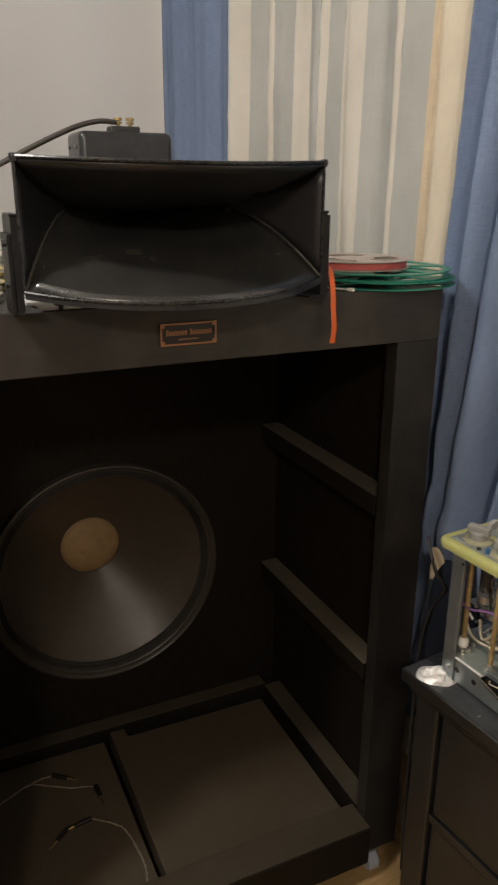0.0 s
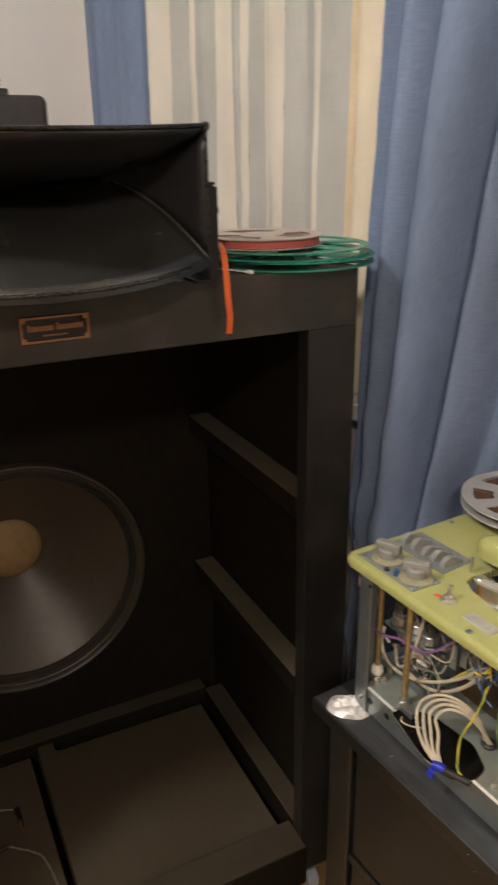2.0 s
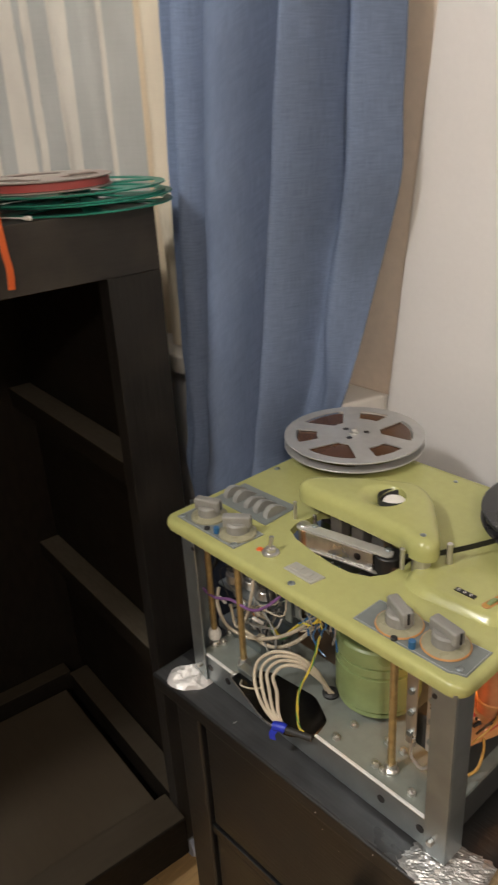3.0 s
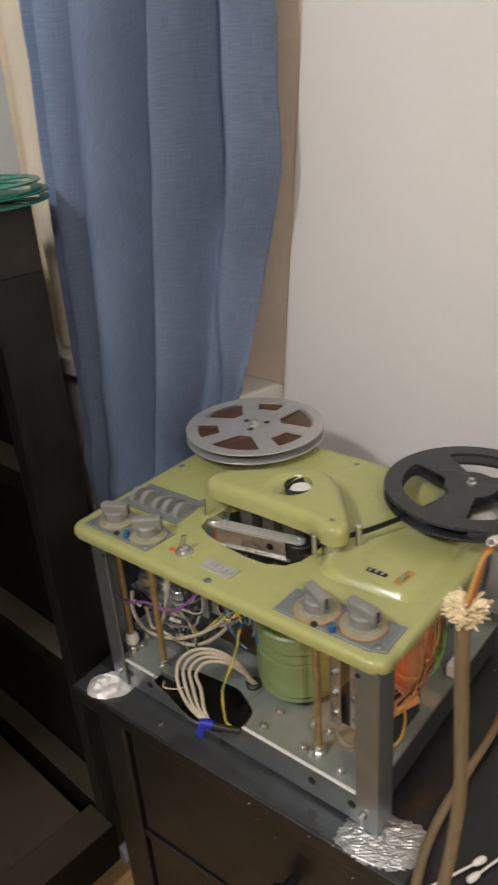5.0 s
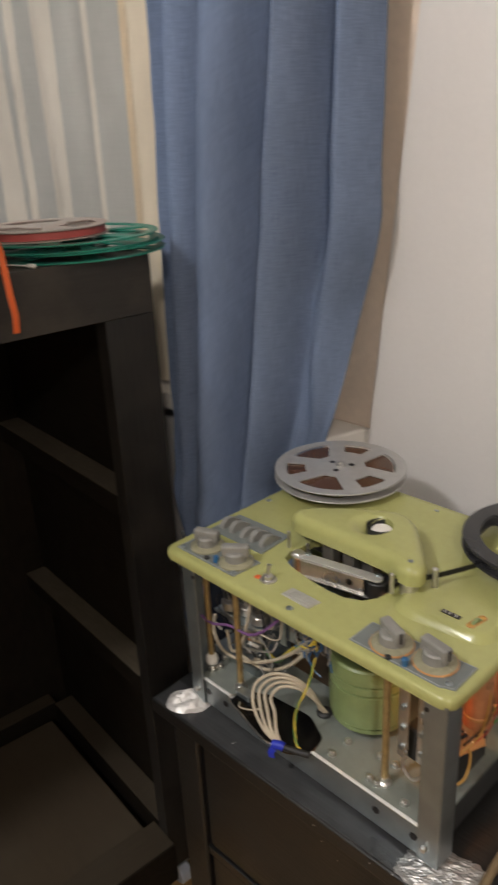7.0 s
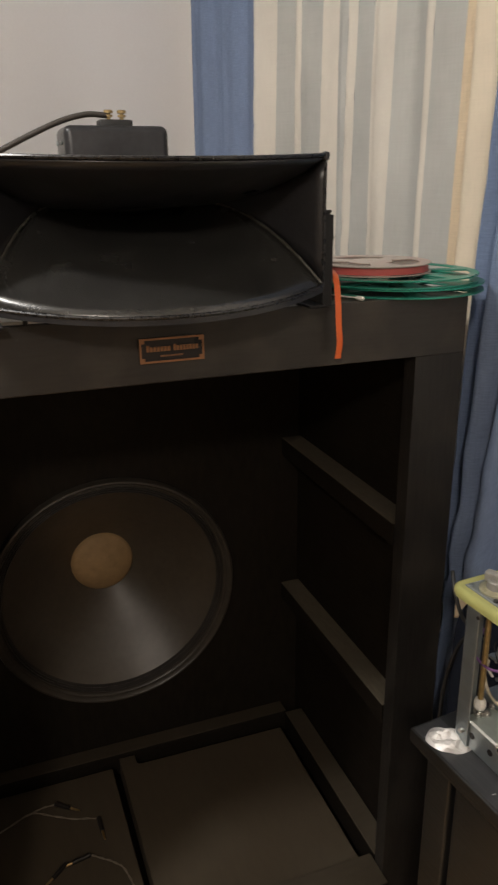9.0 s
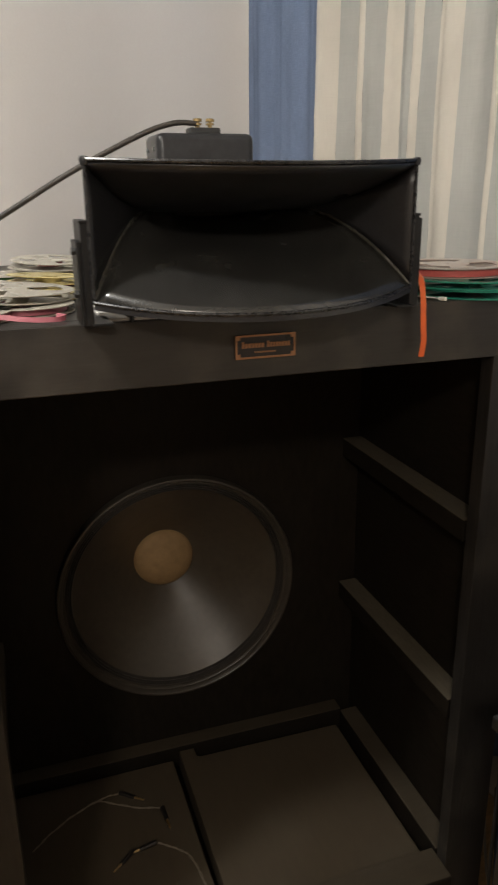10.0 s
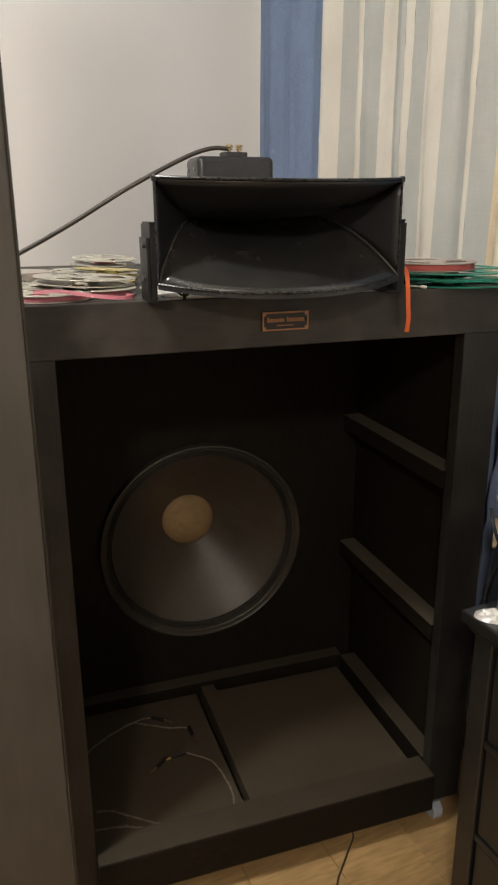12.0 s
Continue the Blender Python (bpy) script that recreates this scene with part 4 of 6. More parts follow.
    part("bracket_foot", box((side * 0.2155, -0.030, CT), (side * 0.192, 0.030, CT + 0.004), 0.001), "steel_black", bracket)
    part("bracket_plate", box((side * 0.2225, -0.022, CT), (side * 0.2280, 0.036, 1.336 if side < 0 else 1.354), 0.001), "steel_black", bracket)
    part("bracket_ear", box((side * 0.2128, -0.025, 1.3565), (side * 0.2236, 0.030, 1.3600), 0.001), "steel_black", bracket, "bent upper edge")
    for z in (1.325, 1.275):
        part("bolt", cyl((x + side * 0.004, -0.009, z), (x + side * 0.011, -0.009, z), 0.005, seg=6), "dark_metal", bracket)
driver = thing("horn_driver", "grey metal compression driver box behind the horn", "loudspeaker driver")
body = part("driver_body", box((-0.066, 0.262, 1.290), (0.090, 0.355, 1.475), 0.011, seg=4), "driver", driver, "dark hammered metal box with rounded edges", smooth=True)
for y, z in ((0.285, 1.452), (0.333, 1.452), (0.285, 1.400)):
    part("screw", cyl((-0.0655, y, z), (-0.0685, y, z), 0.0035, seg=12, bev=0.0006), "chassis", body, smooth=True)
part("driver_foot", box((-0.06, 0.28, CT), (0.06, 0.345, 1.2905), 0.004), "steel_black", driver)
bm = slab(rrect(-0.012, 0.038, 0.272, 0.300, 0.003, 3), 1.4735, 1.4835, 0.003, steps=3)
block = part("terminal_block", bm, "rubber", driver, "black terminal block", smooth=True)
for x in (0.004, 0.024):
    part("terminal", lathe([(0, 0), (0.0032, 0), (0.0032, 0.004), (0.0062, 0.004), (0.0062, 0.0065), (0.003, 0.0065), (0.003, 0.0090), (0.0068, 0.0090), (0.0068, 0.0125), (0.005, 0.0135), (0, 0.0135)], 18, at=(x, 0.284, 1.4835)), "brass", block, "brass terminal screw", smooth=True)
part("speaker_wire", tube([(0.002, 0.283, 1.4895), (-0.035, 0.279, 1.489), (-0.09, 0.272, 1.471), (-0.20, 0.266, 1.417), (-0.32, 0.265, 1.348), (-0.44, 0.27, 1.286), (-0.53, 0.30, 1.244)], 0.0042, 10, 8), "cable_skin", driver, "thick black cable", smooth=True)

# ---- tape reels on the cabinet ----
def reel(name, label, radius, mats, m, windows, group, thick=0.012, flange_t=0.0016, tape_r=0.0, hub_r=0.028, tape_mat="tape"):
    """A tape reel: two flanges, a hub, and the tape wound on it."""
    ob = thing(name, label, "tape reel", m, group)
    mesh_at = (0.0, thick - flange_t)
    for z in mesh_at:
        part("flange", flange(radius, 0.004, windows, z, z + flange_t), mats[0], ob)
    part("hub", lathe([(0.004, flange_t), (hub_r, flange_t), (hub_r, thick - flange_t), (0.004, thick - flange_t)], 32), mats[1], ob, smooth=True)
    if tape_r:
        part("tape_pack", lathe([(hub_r, flange_t + 0.0008), (tape_r, flange_t + 0.0008), (tape_r, thick - flange_t - 0.0008), (hub_r, thick - flange_t - 0.0008)], 64), tape_mat, ob, smooth=True)
    return ob


def wedge(mid, wide0, wide1, r0, r1, corner):
    """The outline of one window between two radii, with rounded corners."""
    turn = lambda deg, r: (r * math.cos(radians(deg)), r * math.sin(radians(deg)))
    line = [turn(mid + wide1 / 2 - wide1 * k / 6, r1) for k in range(7)] + [turn(mid - wide0 / 2 + wide0 * k / 4, r0) for k in range(5)]
    return rounded(line, corner)


def cut_reel(name, label, radius, mat, m, windows, group, thick, flange_t, tape_r, hub_r, tape_mat):
    """A tape reel whose flanges are plates with rounded windows."""
    ob = thing(name, label, "tape reel", m, group)
    ring = [(radius * math.cos(2 * math.pi * k / 120), radius * math.sin(2 * math.pi * k / 120)) for k in range(120)]
    for z in (0.0, thick - flange_t):
        part("flange", slab(ring, z, z + flange_t, flange_t * 0.45, windows, steps=3), mat, ob)
    part("hub", lathe([(0.004, flange_t), (hub_r, flange_t), (hub_r, thick - flange_t), (0.004, thick - flange_t)], 32), mat, ob, smooth=True)
    part("tape_pack", lathe([(hub_r, flange_t + 0.0008), (tape_r, flange_t + 0.0008), (tape_r, thick - flange_t - 0.0008), (hub_r, thick - flange_t - 0.0008)], 64), tape_mat, ob, smooth=True)
    return ob


def spokes(count, r0, r1, gap, turn=0.0):
    return [(turn + 360 / count * k + gap / 2, turn + 360 / count * (k + 1) - gap / 2, r0, r1) for k in range(count)]


GX, GY = 0.402, 0.105
reel("tape_reel", "empty translucent green tape reel lying under another", 0.132, ("green_reel", "green_reel"), pose(GX, GY, CT, 0, 0, 15), spokes(6, 0.040, 0.118, 14), "reels on the cabinet", 0.013, 0.0022)
reel("tape_reel", "empty translucent green tape reel lying on its like", 0.132, ("green_reel", "green_reel"), pose(GX - 0.008, GY + 0.004, CT + 0.0135, 0, 0, 50), spokes(6, 0.040, 0.118, 14), "reels on the cabinet", 0.012, 0.0022)
red = reel("tape_reel", "grey tape reel full of red leader tape, on green reels", 0.092, ("grey_reel", "pink"), pose(GX - 0.040, GY + 0.012, CT + 0.026, 0, 0, 20), spokes(3, 0.034, 0.074, 34), "reels on the cabinet", 0.015, 0.0018, 0.088, 0.03, "red_reel")
part("tape_face", lathe([(0.030, 0), (0.0865, 0), (0.0865, 0.0006), (0.030, 0.0006)], 64, at=(0, 0, 0.0126)), "tape", red, "brown tape seen in the windows")
strap = tagged(part("leader_tape", ribbon([(0.262, 0.075, CT + 0.040), (0.251, 0.030, CT + 0.041), (0.243, -0.002, CT + 0.034), (0.2395, -0.017, CT + 0.010), (0.2405, -0.0205, CT - 0.028), (0.2425, -0.0205, CT - 0.050), (0.2415, -0.018, CT - 0.073)], 0.0085, 0.0007, (1, 0, 0)), "orange"), "orange leader tape hanging over the cabinet's front edge", "tape")
swab = thing("cotton_swab", "white cotton swab lying on the cabinet", "cotton swab", pose(0.270, 0.037, CT + 0.0035, 0, 0, -65), "cotton swabs")


def swab_parts(ob, length=0.072):
    part("stick", cyl((-length / 2, 0, 0), (length / 2, 0, 0), 0.0012, seg=8), "white_plastic", ob)
    for e in (-1, 1):
        bm = lathe([(0.0012, -0.008), (0.0026, -0.006), (0.0034, 0.0), (0.0028, 0.005), (0, 0.0075)], 14, at=(e * length / 2, 0, 0), turn=Matrix(((0, 0, e), (0, 1, 0), (-e, 0, 0))))
        part("cotton_tip", bm, "cotton", ob, smooth=True)


swab_parts(swab)
wire_bit = tagged(part("wire", tube([(0.16, 0.02, CT + 0.002), (0.185, 0.035, CT + 0.006), (0.20, 0.06, CT + 0.003), (0.17, 0.075, CT + 0.002)], 0.0012, 6), "rubber"), "short thin black wire lying on the cabinet", "wire")
sheet_paper = tagged(part("paper", box((-0.20, 0.004, CT), (0.14, 0.20, CT + 0.004), 0.001), "paper"), "white paper sheet lying under the horn", "paper")
wing = thing("wing_screw", "small black wing screw lying under the horn", "screw", Matrix.Translation((-0.165, -0.002, CT)))
part("stem", cyl((0, 0, 0), (0, 0, 0.014), 0.003, seg=10), "steel_black", wing)
part("wing", tube([(-0.010, 0, 0.012), (-0.005, 0, 0.008), (0, 0, 0.009), (0.005, 0, 0.008), (0.010, 0, 0.012)], 0.002, 6), "steel_black", wing)

# pile of small reels and leader tape on the cabinet's other half
random.seed(11)
PILE = [  # x, y, level, radius, flange and hub materials, tape radius, words
    (-0.372, 0.085, 0, 0.068, "pale_reel", "pink", 0.065, "pink", "pale clear reel wound with pink leader tape"),
    (-0.284, 0.128, 0, 0.063, "pale_reel", "pink", 0.054, "pink", "pale clear reel with pink leader tape"),
    (-0.395, 0.225, 0, 0.066, "pale_reel", "pale_reel", 0.0, "tape", "empty pale clear tape reel"),
    (-0.262, 0.262, 0, 0.064, "yellow_reel", "pale_reel", 0.055, "pale_reel", "pale yellow tape reel"),
    (-0.360, 0.400, 0, 0.064, "pale_reel", "pale_reel", 0.045, "tape", "pale clear reel with brown tape"),
    (-0.228, 0.430, 0, 0.066, "pale_reel", "pink", 0.050, "pink", "pale clear reel with pink leader tape"),
    (-0.305, 0.170, 1, 0.089, "pale_reel", "pale_reel", 0.0, "tape", "large empty pale clear tape reel lying on others"),
    (-0.240, 0.335, 1, 0.064, "yellow_reel", "yellow_reel", 0.0, "tape", "pale yellow tape reel lying on others"),
    (-0.232, 0.470, 1, 0.066, "pale_reel", "pale_reel", 0.05, "pale_reel", "pale clear tape reel lying on others"),
    (-0.285, 0.545, 0, 0.064, "pale_reel", "pale_reel", 0.05, "green", "pale clear reel with a green hub band"),
    (-0.385, 0.540, 0, 0.066, "pale_reel", "pale_reel", 0.0, "tape", "empty pale clear tape reel"),
    (-0.224, 0.480, 2, 0.068, "pale_reel", "pink", 0.0, "tape", "empty pale clear tape reel on the pile"),
]
for x, y, level, r, fl, hub, tr, tape_mat, words in PILE:
    lean = 0 if level == 0 else random.uniform(2, 4)
    reel("tape_reel", words, r, (fl, hub), pose(x, y, CT + 0.0005 + level * 0.0125 + (0.0035 if lean else 0), lean, lean * 0.5, random.uniform(0, 120)), spokes(3, 0.026, r - 0.016, 78), "small reels on the cabinet", 0.0115, 0.0014, tr, 0.022, tape_mat)
tagged(part("leader_tape", ribbon([(-0.400, 0.040, CT + 0.0165), (-0.365, 0.026, CT + 0.0185), (-0.330, 0.015, CT + 0.014), (-0.290, 0.011, CT + 0.008), (-0.256, 0.016, CT + 0.0055), (-0.242, 0.030, CT + 0.0055), (-0.252, 0.046, CT + 0.006)], 0.0062, 0.0005, (0.1, 0.3, 1), steps=14), "pink", smooth=True),
       "loose pink leader tape curling over the reels", "tape")
tin = thing("tape_tin", "flat round grey metal tin lying on the reels", "tin", pose(-0.392, 0.330, CT + 0.0125))
part("tin_body", lathe([(0, 0), (0.047, 0), (0.0485, 0.0015), (0.0485, 0.012), (0, 0.012)], 56), "alu", tin, smooth=True)
part("lid", lathe([(0.0495, 0.006), (0.0500, 0.006), (0.0500, 0.0135), (0.0485, 0.0150), (0, 0.0150)], 56), "grey_reel", tin, "grey lid", smooth=True)

# ---- loose test leads on the cabinet's inner floor ----
FZ = 0.1325
lead = thing("test_lead", "thin braided lead with two gold-tipped black plugs, on the cabinet floor", "cable")
random.seed(2)


def lead_line(pts, r=0.0010):
    for off in (-0.0017, 0.0017):
        line = glide(pts, 6)
        tw = [p + Vector((off * math.cos(k * 1.3), off * math.sin(k * 1.3), 0.0012 + abs(off) * 0.5 * (1 + math.sin(k * 1.3)))) for k, p in enumerate(line)]
        part("wire", tube(tw, r, 5, 1), "lead_braid", lead)


def banana(p, way, words="black plug with a gold tip"):
    p, way = Vector(p), Vector(way).normalized()
    ob = part("plug", cyl(p, p + way * 0.038, 0.0050, 0.0044, 14, bev=0.001), "plug_black", lead, words, smooth=True)
    part("tip", cyl(p + way * 0.038, p + way * 0.060, 0.0027, 0.0016, 10), "gold_tip", ob, "gold plug tip")


lead_line([(-0.375, 0.31, FZ), (-0.341, 0.342, FZ), (-0.288, 0.378, FZ), (-0.227, 0.402, FZ + 0.002), (-0.183, 0.405, FZ + 0.003)])
lead_line([(-0.260, 0.392, FZ), (-0.228, 0.398, FZ), (-0.164, 0.357, FZ + 0.002), (-0.105, 0.334, FZ + 0.003)])
lead_line([(-0.134, 0.248, FZ + 0.003), (-0.100, 0.222, FZ + 0.002), (-0.078, 0.196, FZ), (-0.068, 0.139, FZ), (-0.066, 0.093, FZ), (-0.074, 0.055, FZ)])
lead_line([(-0.36, 0.135, FZ), (-0.327, 0.126, FZ), (-0.263, 0.076, FZ), (-0.22, 0.050, FZ + 0.002), (-0.165, 0.048, FZ + 0.003)])
lead_line([(-0.37, 0.085, FZ), (-0.334, 0.081, FZ), (-0.30, 0.072, FZ), (-0.259, 0.052, FZ)])
banana((-0.186, 0.406, FZ + 0.005), (0.047, -0.037, 0))
banana((-0.105, 0.336, FZ + 0.005), (0.004, -0.07, 0))
banana((-0.135, 0.250, FZ + 0.005), (-0.052, -0.010, 0))
banana((-0.183, 0.246, FZ + 0.005), (-0.040, -0.034, 0))

# ---- tall dark board beside the cabinet ----
ward = thing("wooden_panel", "tall dark grey-brown wooden panel standing beside the loudspeaker", "panel")
part("panel_board", box((-0.625, -0.304, 0.0), (-0.4315, -0.280, 2.17), 0.003), "wardrobe", ward)
part("edge_strip", box((-0.4315, -0.304, 0.0), (-0.4285, -0.280, 2.17), 0.001), "black_wood", ward, "dark edge strip")
part("foot_board", box((-0.58, -0.280, 0.0), (-0.48, -0.06, 0.03), 0.002), "wardrobe", ward)

# ---- the black chest that carries the recorder ----
TZ = 0.722
CHEST = Matrix(((0.995, -0.0993, 0, 0.245), (0.0993, 0.995, 0, -0.246), (0, 0, 1, 0), (0, 0, 0, 1)))
TX0, TX1, TY0, TY1 = 0.0, 0.395, -1.10, 0.0
chest = thing("chest_of_drawers", "black-brown lacquered chest of drawers with a worn overhanging top", "chest of drawers", CHEST)
part("top", box((TX0, TY0, TZ - 0.022), (TX1, TY1, TZ), 0.0035, seg=3), "table", chest, "black-brown top with chipped edges")
# thin grey strip in place of the sheen on the top's front edge
part("sheen_strip", box((TX0 + 0.003, TY0 + 0.66, TZ - 0.001), (TX0 + 0.046, TY1 - 0.004, TZ + 0.0005), 0.0004), "sheen_lacquer", chest, "scuffed strip along the front edge, greyed for its sheen")
part("cornice", box((TX0 + 0.010, TY0 + 0.010, TZ - 0.036), (TX1 - 0.01, TY1 - 0.010, TZ - 0.022), 0.002), "table", chest)
for y0, y1 in ((TY1 - 0.062, TY1 - 0.018), (TY0 + 0.018, TY0 + 0.062)):
    part("corner_post", box((TX0 + 0.018, y0, 0.0), (TX0 + 0.062, y1, TZ - 0.036), 0.003), "table", chest)
    part("corner_post", box((TX1 - 0.062, y0, 0.0), (TX1 - 0.018, y1, TZ - 0.036), 0.003), "table", chest)
for y in (TY1 - 0.032, TY0 + 0.02):
    part("side_panel", box((TX0 + 0.062, y, 0.07), (TX1 - 0.062, y + 0.012, TZ - 0.036), 0.001), "table", chest)
part("back_panel", box((TX1 - 0.034, TY0 + 0.062, 0.07), (TX1 - 0.022, TY1 - 0.062, TZ - 0.036)), "table", chest)
ym = (TY0 + TY1) / 2
part("divider", box((TX0 + 0.021, ym - 0.012, 0.07), (TX0 + 0.06, ym + 0.012, TZ - 0.036), 0.001), "table", chest)
for z in (0.07, 0.272, 0.474, 0.672):
    part("rail", box((TX0 + 0.022, TY0 + 0.062, z), (TX0 + 0.058, TY1 - 0.062, z + 0.014), 0.001), "table", chest)
for y0, y1 in ((ym + 0.014, TY1 - 0.064), (TY0 + 0.064, ym - 0.014)):
    for z0, z1 in ((0.088, 0.270), (0.290, 0.472), (0.492, 0.670)):
        drawer = part("drawer", box((TX0 + 0.024, y0 + 0.002, z0), (TX0 + 0.044, y1 - 0.002, z1), 0.003), "table", chest)
        part("handle", lathe([(0, 0), (0.006, 0), (0.006, 0.012), (0.014, 0.016), (0.015, 0.022), (0.011, 0.027), (0, 0.028)], 20, at=(TX0 + 0.024, (y0 + y1) / 2, (z0 + z1) / 2), turn=Matrix(((0, 0, -1), (0, 1, 0), (1, 0, 0)))), "steel_black", drawer, "round black knob", smooth=True)

# ---- the tape recorder, out of its case: local x along its front, y to the back, z up from the chest's top ----
REC = Matrix(((0.0732, 0.9973, 0, 0.2795), (-0.9973, 0.0732, 0, -0.258), (0, 0, 1, TZ), (0, 0, 0, 1)))
DW, DD, D0, D1 = 0.398, 0.306, 0.2005, 0.213       # deck width, depth, underside, top
HUB1, HUB2 = (0.0540, 0.2645), (0.3505, 0.252)
rec = thing("tape_recorder", "old tape recorder, lime-green deck on a bare steel chassis", "tape recorder", REC)

head_hole = [(0.124, 0.104), (0.121, 0.092), (0.126, 0.078), (0.142, 0.070), (0.175, 0.0635), (0.205, 0.0605), (0.225, 0.062), (0.243, 0.070), (0.252, 0.084), (0.255, 0.104), (0.254, 0.132), (0.20, 0.139), (0.132, 0.139), (0.124, 0.130)]
deck = part("deck_plate", slab(rrect(-0.003, 0.3925, 0, DD, 0.016, 8), D0 + 0.003, D1, 0.0065, [head_hole], steps=6), "deck", rec, "glossy lime-green enamelled deck plate", smooth=True)
part("deck_skirt", slab(rrect(-0.0015, 0.391, 0.0015, DD - 0.0015, 0.015, 8), D0 - 0.001, D0 + 0.003, 0, [rrect(0.003, 0.3865, 0.006, DD - 0.006, 0.012, 8)]), "deck", deck, smooth=True)
P1 = D1 + 0.008                                    # the raised part of the deck
plateau = [(0.100, 0.2965), (0.100, 0.160), (0.118, 0.144), (0.255, 0.144), (0.262, 0.102), (0.270, 0.080), (0.292, 0.072), (0.345, 0.077), (0.368, 0.080), (0.380, 0.094), (0.3815, 0.2965)]
sm = rounded(plateau)
part("raised_panel", swell(sm, D1 - 0.0016, P1, 0.0115), "deck", deck, "raised lime-green part of the deck", smooth=True)

# dial plates with their screws
for k, line in enumerate(([(0.0125, 0.0115), (0.110, 0.0115), (0.1125, 0.052), (0.0125, 0.054)], [(0.273, 0.0105), (0.372, 0.0105), (0.376, 0.013), (0.385, 0.016), (0.384, 0.055), (0.273, 0.0475)])):
    plate = part("dial_plate", slab(line, D1, D1 + 0.0012, 0.0004, steps=1), "plate", rec, "grey printed dial plate")
    part("plate_border", slab(inset(line, 0.0008), D1 + 0.0010, D1 + 0.0014, 0, [inset(line, 0.0014)[::-1]]), "border_paint", plate, "thin pale printed border")
    for u, v in (((0.0175, 0.0165), (0.105, 0.0165)) if k == 0 else ((0.3765, 0.0195),)):
        part("screw", lathe([(0.0034, 0), (0.0034, 0.0008), (0.0025, 0.0016), (0, 0.0019)], 14, at=(u, v, D1 + 0.0012)), "chassis", plate, smooth=True)


def knob(u, v, turn, rim, r=0.0205):
    """A grey bar knob on a clear dial disc."""
    ob = part("knob", lathe([(0, 0.0012), (r, 0.0012), (r, 0.0030), (r - 0.003, 0.0050), (0, 0.0052)], 40, at=(u, v, D1)), "dial", rec, "clear beige dial disc with a grey bar knob", smooth=True)
    if rim:
        part("dial_rim", lathe([(r + 0.0002, 0.0012), (r + 0.0009, 0.0020), (r + 0.0002, 0.0032), (r - 0.0006, 0.0032)], 40, at=(u, v, D1)), "orange_rim", ob, "orange dial rim", smooth=True)
    part("knob_base", lathe([(0.0125, 0.005), (0.0122, 0.014), (0.0105, 0.0160), (0, 0.0160)], 28, at=(u, v, D1)), "knob", ob, smooth=True)
    bm = box((-0.0155, -0.0056, 0.010), (0.0155, 0.0056, 0.0235), 0.0022, seg=3)
    bmesh.ops.transform(bm, matrix=pose(u, v, D1, 0, 0, turn), verts=bm.verts)
    part("grip", bm, "knob", ob, "grey bar grip", smooth=True)
    bm = box((0.0150, -0.0012, 0.012), (0.0158, 0.0012, 0.0230))
    bmesh.ops.transform(bm, matrix=pose(u, v, D1, 0, 0, turn), verts=bm.verts)
    part("pointer", bm, "rubber", ob)


knob(0.040, 0.036, 22, False)
knob(0.091, 0.034, 38, False)
knob(0.308, 0.031, -25, True)
knob(0.352, 0.036, -10, True)
for u, v, mat, h in ((0.060, 0.0165, "rubber", 0.003), (0.074, 0.0185, "blue", 0.008), (0.317, 0.012, "rubber", 0.003), (0.334, 0.014, "blue", 0.008)):
    part("button", cyl((u, v, D1 + 0.001), (u, v, D1 + 0.001 + h), 0.0032, seg=14, bev=0.0006), mat, rec, smooth=True)

# toggle switch
switch = part("toggle_switch", lathe([(0, 0), (0.0092, 0), (0.0092, 0.0014), (0.0075, 0.0022), (0.0055, 0.0022), (0.0055, 0.006), (0.0035, 0.0075), (0, 0.0075)], 32, at=(0.143, 0.033, D1)), "alu", rec, "bright toggle switch with a round nut", smooth=True)
part("lever", cyl((0.143, 0.033, D1 + 0.006), (0.1425, 0.036, D1 + 0.018), 0.0015, 0.0026, 12), "alu", switch, smooth=True)
part("indicator", lathe([(0.004, 0), (0.0034, 0.0006), (0, 0.0009)], 16, at=(0.130, 0.030, D1)), "orange", rec, "orange indicator mark", smooth=True)
# maker's plate with plain bars
mk = part("name_plate", slab([(0.173, 0.0225), (0.211, 0.0215), (0.2135, 0.0385), (0.1745, 0.0385)], D1, D1 + 0.0018, 0.0006, steps=1), "name_grey", rec, "small grey metal name plate with plain bars")
bm = bmesh.new()
for k in range(5):
    box((0.1770 + k * 0.0070, 0.0262, D1 + 0.0018), (0.1822 + k * 0.0070, 0.0345, D1 + 0.0024), 0, bm)
part("plate_bars", bm, "name_grey", mk)
for u, v in ((0.196, 0.010), (0.010, 0.17)):
    part("screw", lathe([(0.0038, 0), (0.0038, 0.0006), (0.0026, 0.0014), (0, 0.0016)], 14, at=(u, v, D1)), "chassis", rec, smooth=True)

for u, v in ((0.366, 0.276), (0.20, 0.274)):
    part("screw", lathe([(0.0026, 0), (0.0026, 0.0006), (0.0018, 0.0011), (0, 0.0012)], 14, at=(u, v, P1)), "chassis", rec, smooth=True)

# piano keys on their plate
kp = part("key_plate", slab([(0.010, 0.066), (0.100, 0.066), (0.097, 0.118), (0.010, 0.116)], D1, D1 + 0.001), "plate", rec, "grey plate below the keys")
for k in range(5):
    u = 0.0165 + k * 0.0166 + (0.0016 if k > 1 else 0)
    dip = 0.0025 if k == 2 else 0.0
